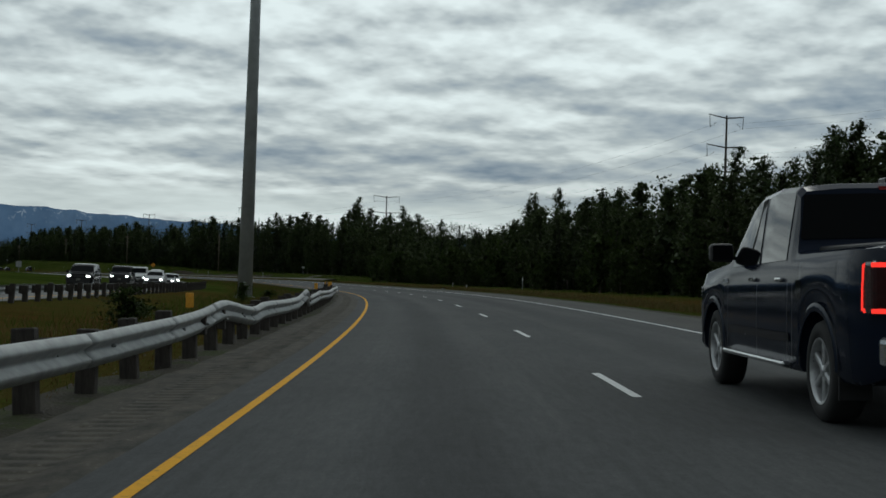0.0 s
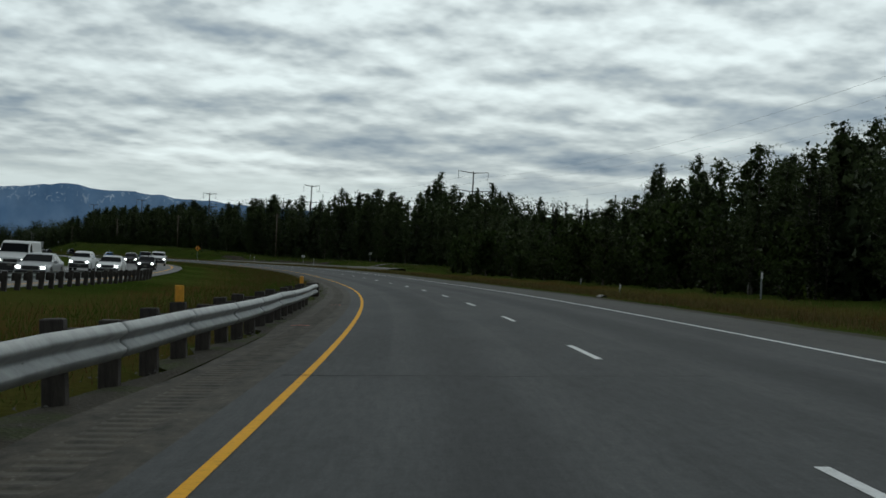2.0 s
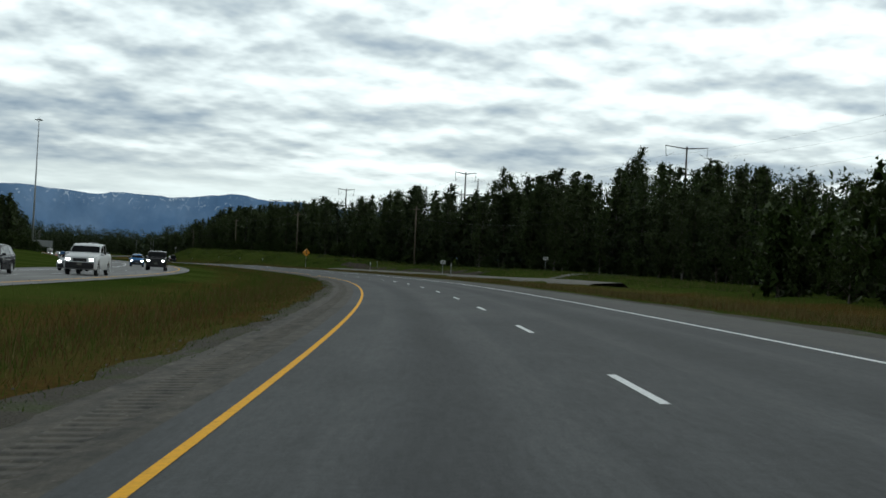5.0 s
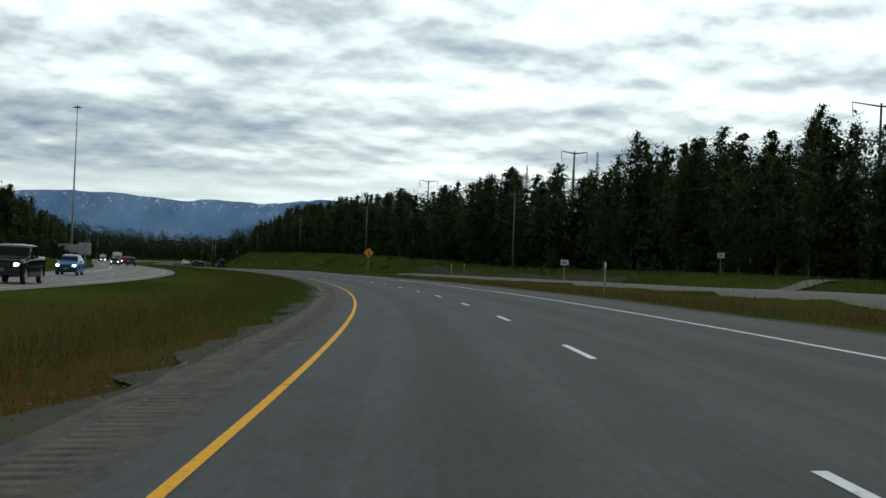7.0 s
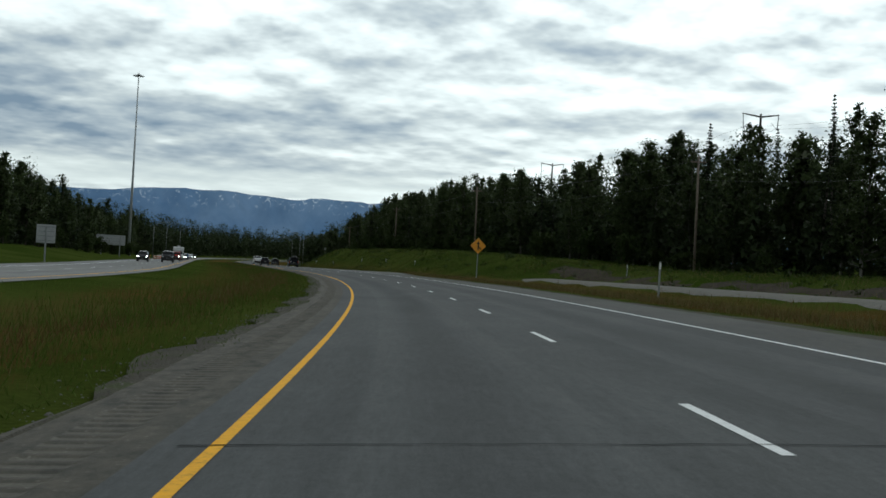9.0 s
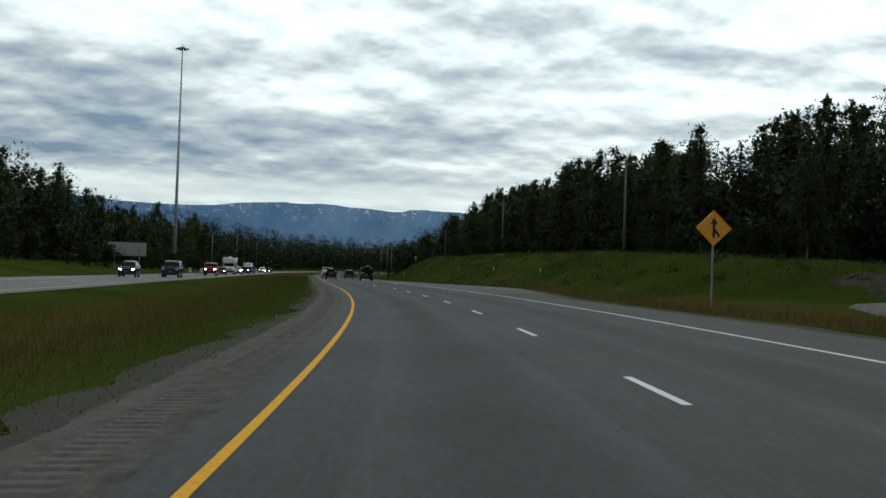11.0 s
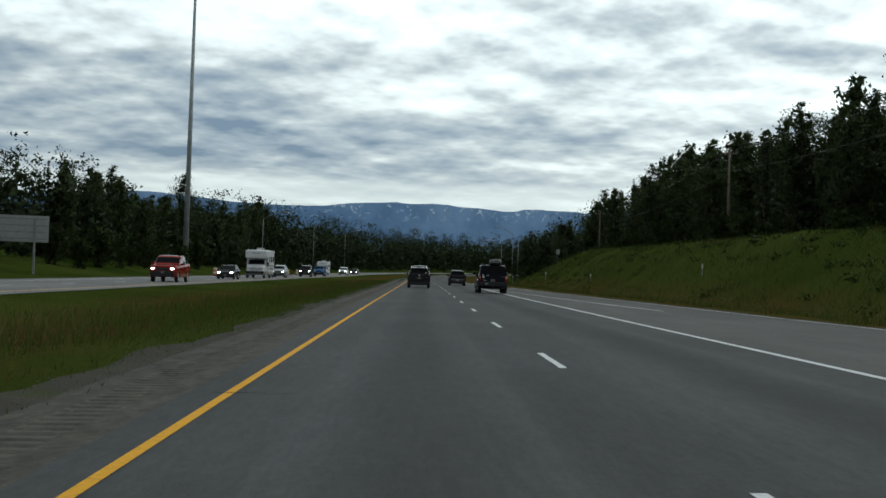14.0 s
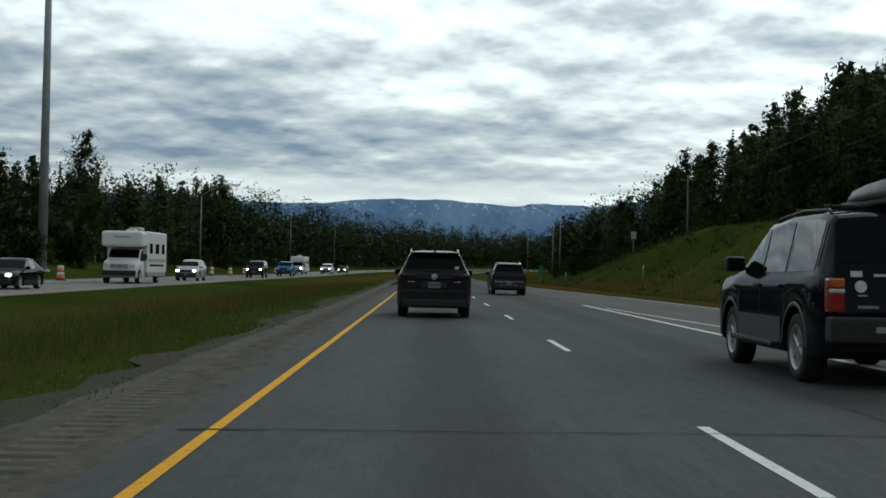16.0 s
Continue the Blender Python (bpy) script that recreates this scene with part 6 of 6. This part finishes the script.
def roof_box(m):
    b = thing("roof_box", "weathered grey and black roof cargo box on crossbars", "cargo box", "", m)
    bm = bmesh.new()
    rows = []
    for y, w, z in ((1.05, 0.10, 0.06), (0.95, 0.28, 0.14), (0.6, 0.38, 0.24), (0.0, 0.42, 0.31), (-0.55, 0.42, 0.35), (-0.78, 0.40, 0.34), (-0.86, 0.34, 0.22)):
        rows.append([bm.verts.new(p) for p in ((-w, y, 0.10), (-w, y, 0.10 + z * 0.35), (-w * 0.85, y, 0.10 + z * 0.85), (-w * 0.4, y, 0.10 + z), (w * 0.4, y, 0.10 + z), (w * 0.85, y, 0.10 + z * 0.85), (w, y, 0.10 + z * 0.35), (w, y, 0.10))])
    for a, c in zip(rows[:-1], rows[1:]):
        for i in range(8):
            j = (i + 1) % 8
            bm.faces.new((a[i], a[j], c[j], c[i])).smooth = True
    bm.faces.new(rows[0]), bm.faces.new(rows[-1][::-1])
    bmesh.ops.recalc_face_normals(bm, faces=bm.faces)
    part("lid", bm, plain("scuffed_grey_plastic", (0.16, 0.165, 0.17), 0.5, 0.0, 0.3, 5.0), b)
    part("tray", box(-0.40, 0.40, -0.84, 0.85, 0.0, 0.12, 0.04, 2), M_BLACK, b)
    return b


def dark_pickup(m):
    sh = Shape(**PICKUP)
    c = thing("pickup_truck", "dark blue crew-cab pickup truck with lit tail lights", "pickup", "", m)
    part("body", sh.body(), P_BLUE, c)
    windows(c, sh, ((0.12, 1.16), (-0.80, 0.03)), 0.02, 0.02)
    part("windscreen", sh.cross_panel(1.24, 0.76, 0.06), M_GLASS, c)
    part("rear_window", sh.cross_panel(-0.935, -1.052, 0.02), M_GLASS, c)
    part("bed_cover", box(-0.80, 0.80, -2.82, -1.16, 1.375, 1.425, 0.015, 1), M_BLACK, c, "black folded bed cover")
    for sx in (-1, 1):
        tl = part("tail_light", box(sx * 0.905 - 0.075, sx * 0.905 + 0.085, -2.965, -2.78, 0.90, 1.28, 0.03, 2), M_DARKTAIL, c)
        for nm, b in (("lit_strip", (-0.075, 0.085, 1.235, 1.27)), ("lit_strip", (-0.075, 0.085, 0.905, 0.94)), ("lit_strip", (-0.075, -0.045, 0.94, 1.235))):
            x0, x1 = sorted((sx * 0.905 + sx * b[0], sx * 0.905 + sx * b[1]))
            part(nm, box(x0, x1, -2.972, -2.962, b[2], b[3], 0.003, 1), M_TAILLIT, tl, "glowing red strip")
        part("lit_side_strip", sh.side_panel([(-2.72, 0.92, 1.26), (-2.745, 0.92, 1.26)], sx, 0.006), M_TAILLIT, tl, "glowing red strip")
        part("side_lens", sh.side_panel([(-2.75, 0.92, 1.26), (-2.90, 0.92, 1.26)], sx, 0.004), M_TAIL, tl)
        part("lit_side_strip", sh.side_panel([(-2.745, 1.235, 1.27), (-2.93, 1.235, 1.27)], sx, 0.008), M_TAILLIT, tl, "glowing red strip")
        part("lit_side_strip", sh.side_panel([(-2.745, 0.905, 0.94), (-2.93, 0.905, 0.94)], sx, 0.008), M_TAILLIT, tl, "glowing red strip")
        part("mud_flap", box(sx * 0.87 - 0.13, sx * 0.87 + 0.13, -2.27, -2.25, 0.22, 0.56, 0.004, 1), M_CLAD, c)
        part("side_step", box(sx * 1.0 - 0.07, sx * 1.0 + 0.07, -0.95, 1.28, 0.385, 0.435, 0.02, 2), M_CHROME, c, "chrome side step")
        part("door_stripe", sh.side_panel([(y, 0.60, 0.68) for y in np.linspace(1.22, -0.98, 10)], sx, 0.008), P_GREY, c)
        part("fender_badge", sh.side_panel([(1.48, 1.10, 1.15), (1.26, 1.10, 1.15)], sx, 0.008), M_CHROME, c)
        part("fuel_door", sh.side_panel([(-1.16, 0.98, 1.14), (-1.34, 0.98, 1.14)], -1, 0.003), P_BLACK, c) if sx < 0 else None
    arch_trim(c, sh, P_BLUE, "wheel_arch_lip", 0.07, 0.14, 0.016)
    part("rear_bumper", box(-0.92, 0.92, -3.08, -2.88, 0.52, 0.74, 0.05, 3), M_CHROME, c, "chrome rear bumper")
    part("tailgate_panel", box(-0.78, 0.78, -2.975, -2.94, 0.82, 1.30, 0.03, 2), P_BLUE, c)
    part("tailgate_badge", box(-0.10, 0.10, -2.985, -2.974, 1.02, 1.10, 0.01, 1), M_CHROME, c)
    part("roof_aerial", box(-0.03, 0.03, -0.62, -0.42, 1.98, 2.06, 0.012, 1), P_BLACK, c)
    part("brake_light", box(-0.2, 0.2, -0.935, -0.89, 1.925, 1.955), M_TAIL, c)
    plate_at(c, -3.08, 0.63)
    mirrors(c, sh, 1.18, 1.40, M_BLACK, 1.12)
    handles(c, sh, (0.22, -0.70), 1.14, M_CHROME)
    door_seams(c, sh, (1.27, 0.10, -0.92, -1.07), 0.46, 1.30)
    underbody(c, sh)
    wheels(c, sh, 0.27, 6)
    lights_front(c, sh, False, 0.98, 0.76)
    return c


def plain_car(m, spec, paint, name, label, lit=True, rails=False):
    """An oncoming or far vehicle, whole all round."""
    sh = Shape(**spec)
    c = thing(name, label, "car" if name != "pickup_truck" else "pickup", "passing traffic", m)
    part("body", sh.body(), paint, c)
    if spec is SEDAN:
        windows(c, sh, ((0.05, 0.72), (-0.85, -0.02)), 0.03, 0.025)
        part("windscreen", sh.cross_panel(0.84, 0.2, 0.05), M_GLASS, c)
        part("rear_window", sh.cross_panel(-1.1, -1.70, 0.06), M_GLASS, c)
        hz, tz, my = 0.66, 0.82, 0.62
    elif spec is CROSSOVER:
        windows(c, sh, ((0.0, 0.92), (-0.95, -0.06), (-1.62, -1.02)))
        part("windscreen", sh.cross_panel(0.98, 0.45, 0.05), M_GLASS, c)
        part("rear_window", sh.cross_panel(-1.87, -2.10, 0.06), M_GLASS, c)
        hz, tz, my = 0.78, 1.0, 0.78
    elif spec is PICKUP:
        windows(c, sh, ((0.16, 1.12), (-0.78, 0.04)), 0.045)
        part("windscreen", sh.cross_panel(1.24, 0.76, 0.06), M_GLASS, c)
        part("rear_window", sh.cross_panel(-0.90, -1.03, 0.08), M_GLASS, c)
        hz, tz, my = 0.98, 1.08, 1.18
    elif spec is VAN:
        windows(c, sh, ((0.75, 1.5),), 0.12)
        part("windscreen", sh.cross_panel(1.68, 1.2, 0.06), M_GLASS, c)
        part("rear_window", sh.cross_panel(-2.52, -2.58, 0.12), M_GLASS, c)
        hz, tz, my = 0.9, 1.1, 1.45
    else:
        windows(c, sh, ((0.10, 1.02), (-0.92, 0.0), (-2.02, -1.06)), 0.04)
        part("windscreen", sh.cross_panel(1.12, 0.62, 0.05), M_GLASS, c)
        part("rear_window", sh.cross_panel(-2.21, -2.40, 0.05), M_GLASS, c)
        hz, tz, my = 0.92, 1.0, 0.98
    lights_front(c, sh, lit, hz, sh.W * 0.70)
    tail(c, sh, sh.W * 0.76, tz, 0.12, 0.09, M_DARKTAIL if rails else M_TAIL)
    part("rear_bumper", box(-sh.W * 0.86, sh.W * 0.86, -sh.L / 2 - 0.05, -sh.L / 2 + 0.2, sh.clear + 0.08, tz - 0.22, 0.05, 2), M_CLAD, c)
    mirrors(c, sh, my, sh.belt(my) + 0.08, paint, 0.95)
    if rails:
        roof_rails(c, sh, 0.2, -1.5, M_CHROME)
        # sky glare on the grey car's spoiler is painted in as white
        part("spoiler", box(-0.58, 0.58, -1.98, -1.72, 1.575, 1.615, 0.018, 2), P_WHITE, c, "roof spoiler painted white for the sky's glare")
        part("bumper_trim", box(-0.72, 0.72, -sh.L / 2 - 0.06, -sh.L / 2 - 0.045, 0.66, 0.69, 0.004, 1), M_CHROME, c)
        part("bumper_trim", box(-0.45, 0.45, -sh.L / 2 - 0.06, -sh.L / 2 - 0.045, 0.50, 0.53, 0.004, 1), M_CHROME, c)
        plate_at(c, -sh.L / 2 - 0.05, 0.58)
    underbody(c, sh)
    wheels(c, sh, 0.23, 5)
    return c


def motorhome(m, lit=False):
    """A class C motorhome: van nose, bed over the cab, box body."""
    c = thing("motorhome", "white cab-over motorhome with dark windscreen and grey stripes", "motorhome", "passing traffic", m)
    sh = Shape(L=2.6, W=1.0, prof=[(1.3, 0.85), (1.24, 1.2), (0.5, 1.36), (0.35, 1.42), (-0.2, 1.98), (-0.5, 2.05), (-1.3, 2.05)], belt=[(1.3, 1.05), (0.4, 1.25), (-1.3, 1.30)], clear=0.34, wheel=0.39, axles=(0.45,), roof=0.9)
    nose = part("cab", sh.body(), P_WHITE, c)
    nose.matrix_basis = pose(0, 2.2, 0)
    ws = part("windscreen", sh.cross_panel(0.30, -0.16, 0.06), M_GLASS, nose)
    for sx in (-1, 1):
        part("cab_window", sh.side_panel([(y, sh.belt(y) + 0.03, max(sh.belt(y) + 0.05, sh.top(y) - 0.12)) for y in np.linspace(0.2, -0.7, 6)], sx, 0.006), M_GLASS, nose)
        part("headlight", box(sx * 0.72 - 0.15, sx * 0.72 + 0.15, 1.2, 1.32, 0.92, 1.10, 0.03, 2), M_HEADLIT if lit else M_LENS, nose)
        x = sx * 1.22
        part("side_mirror", box(x - 0.10, x + 0.10, 0.1, 0.22, 1.35, 1.72, 0.03, 2), M_BLACK, nose)
    part("grille", box(-0.52, 0.52, 1.24, 1.33, 0.86, 1.14, 0.03, 2), M_CHROME, nose)
    part("front_bumper", box(-0.95, 0.95, 1.2, 1.42, 0.45, 0.75, 0.06, 3), M_CLAD, nose)
    part("box_body", box(-1.18, 1.18, -3.9, 1.55, 0.62, 3.05, 0.10, 3), P_WHITE, c)
    part("overcab", box(-1.17, 1.17, 1.3, 3.05, 2.10, 3.0, 0.22, 4), P_WHITE, c)
    part("skirt", box(-1.14, 1.14, -3.85, 1.2, 0.40, 0.66, 0.03, 1), M_SIGNBACK, c)
    for sx in (-1, 1):
        for y0, y1 in ((0.2, 1.0), (-1.6, -0.6), (-3.2, -2.4)):
            part("side_window", box(min(sx * 1.17, sx * 1.19), max(sx * 1.17, sx * 1.19), y0, y1, 1.75, 2.35, 0.008, 1), M_GLASS, c)
        st = part("stripe", box(min(sx * 1.182, sx * 1.186), max(sx * 1.182, sx * 1.186), -3.6, 1.3, 1.25, 1.45), M_SIGNBACK, c, "grey swoosh stripe")
        part("stripe", box(min(sx * 1.182, sx * 1.186), max(sx * 1.182, sx * 1.186), -3.0, 0.9, 1.0, 1.12), P_GREY, c, "dark stripe")
        for y in (2.65, -2.2):
            wh = new("wheel")
            wh.parent = c
            wh.matrix_basis = pose(sx * 0.9, y, 0.39, 0, 0, 0 if sx > 0 else 180)
            for nm, me in wheel_meshes(0.39, 0.25, 6):
                part(nm, me, None, wh)
    part("overcab_mark", box(-0.45, 0.45, 3.05, 3.056, 2.62, 2.72), M_SIGNBACK, c, "grey maker's mark as a plain bar")
    part("roof_unit", box(-0.35, 0.35, -1.2, -0.2, 3.05, 3.32, 0.08, 2), M_SIGNBACK, c, "grey roof air unit")
    part("roof_vent", box(-0.25, 0.25, 0.3, 0.8, 3.05, 3.18, 0.04, 2), M_SIGNWHITE, c)
    part("underbody", box(-0.8, 0.8, -3.6, 3.2, 0.36, 0.66), M_BLACK, c)
    return c


# vehicles on this carriageway
dark_pickup(on_road(2.75, 2.10))
lead_crossover(on_road(578.4, -1.95))
suv_pose = on_road(560.6, 2.95)
family_suv(suv_pose)
roof_box(suv_pose @ pose(0.16, -1.35, 1.96) @ Matrix.Diagonal((0.92, 0.95, 0.68, 1.0)))
plain_car(on_road(612.2, 2.1), CROSSOVER, P_GREY, "crossover", "dark grey crossover with roof rails in the outer lane", False, True)
plain_car(on_road(616.0, -2.0), PICKUP, P_WHITE, "pickup_truck", "white crew-cab pickup truck driving ahead", False)

# oncoming traffic beyond the median
NEAR, FAR = -20.7, -24.3
for s, d, spec, paint, name, label in (
        (92, FAR, BIG_SUV, P_BLACK, "suv", "black large suv with lit headlights"), (112, NEAR, CROSSOVER, P_SILVER, "crossover", "silver crossover with lit headlights"),
        (118, FAR, PICKUP, P_GREY, "pickup_truck", "dark grey pickup with lit headlights"), (131, NEAR, SEDAN, P_SILVER, "sedan", "silver sedan with lit headlights"),
        (143, FAR, VAN, P_WHITE, "van", "white delivery van with lit headlights"), (160, NEAR, SEDAN, P_WHITE, "sedan", "white sedan with lit headlights"), (171, FAR, CROSSOVER, P_WHITE, "crossover", "white crossover with lit headlights"),
        (196, NEAR, SEDAN, P_NAVY, "sedan", "dark navy sedan with lit headlights"), (236, FAR, CROSSOVER, P_GREY, "crossover", "grey crossover with lit headlights"), (246, NEAR, PICKUP, P_WHITE, "pickup_truck", "white pickup with lit headlights"),
        (262, FAR, SEDAN, P_SILVER, "sedan", "silver sedan with lit headlights"), (298, NEAR, PICKUP, P_BLACK, "pickup_truck", "black pickup with lit headlights"), (338, FAR, CROSSOVER, P_SKY, "crossover", "bright blue crossover with lit headlights"),
        (506, FAR, CROSSOVER, P_NAVY, "crossover", "dark crossover with lit headlights"), (514, NEAR, BIG_SUV, P_GREY, "suv", "grey suv with headlights off"),
        (604, NEAR - 0.6, SEDAN, P_BLACK, "sedan", "black sedan with lit headlights"), (646, NEAR, CROSSOVER, P_SILVER, "crossover", "silver crossover with lit headlights"), (686, NEAR, BIG_SUV, P_BLACK, "suv", "black suv with lit headlights"),
        (716, NEAR, PICKUP, P_SKY, "pickup_truck", "bright blue pickup in oncoming traffic"), (775, NEAR, BIG_SUV, P_WHITE, "suv", "white suv with lit headlights"), (800, NEAR, SEDAN, P_GREY, "sedan", "grey sedan with lit headlights"),
        (571, NEAR, PICKUP, P_RED, "pickup_truck", "dark red pickup with lit headlights")):
    plain_car(on_road(s, d, 0, 180), spec, paint, name, label, "off" not in label and "blue pickup" not in label)
motorhome(on_road(628.5, -21.3, 0, 180) @ Matrix.Scale(1.1, 4))
motorhome(on_road(764, FAR, 0, 180), True)
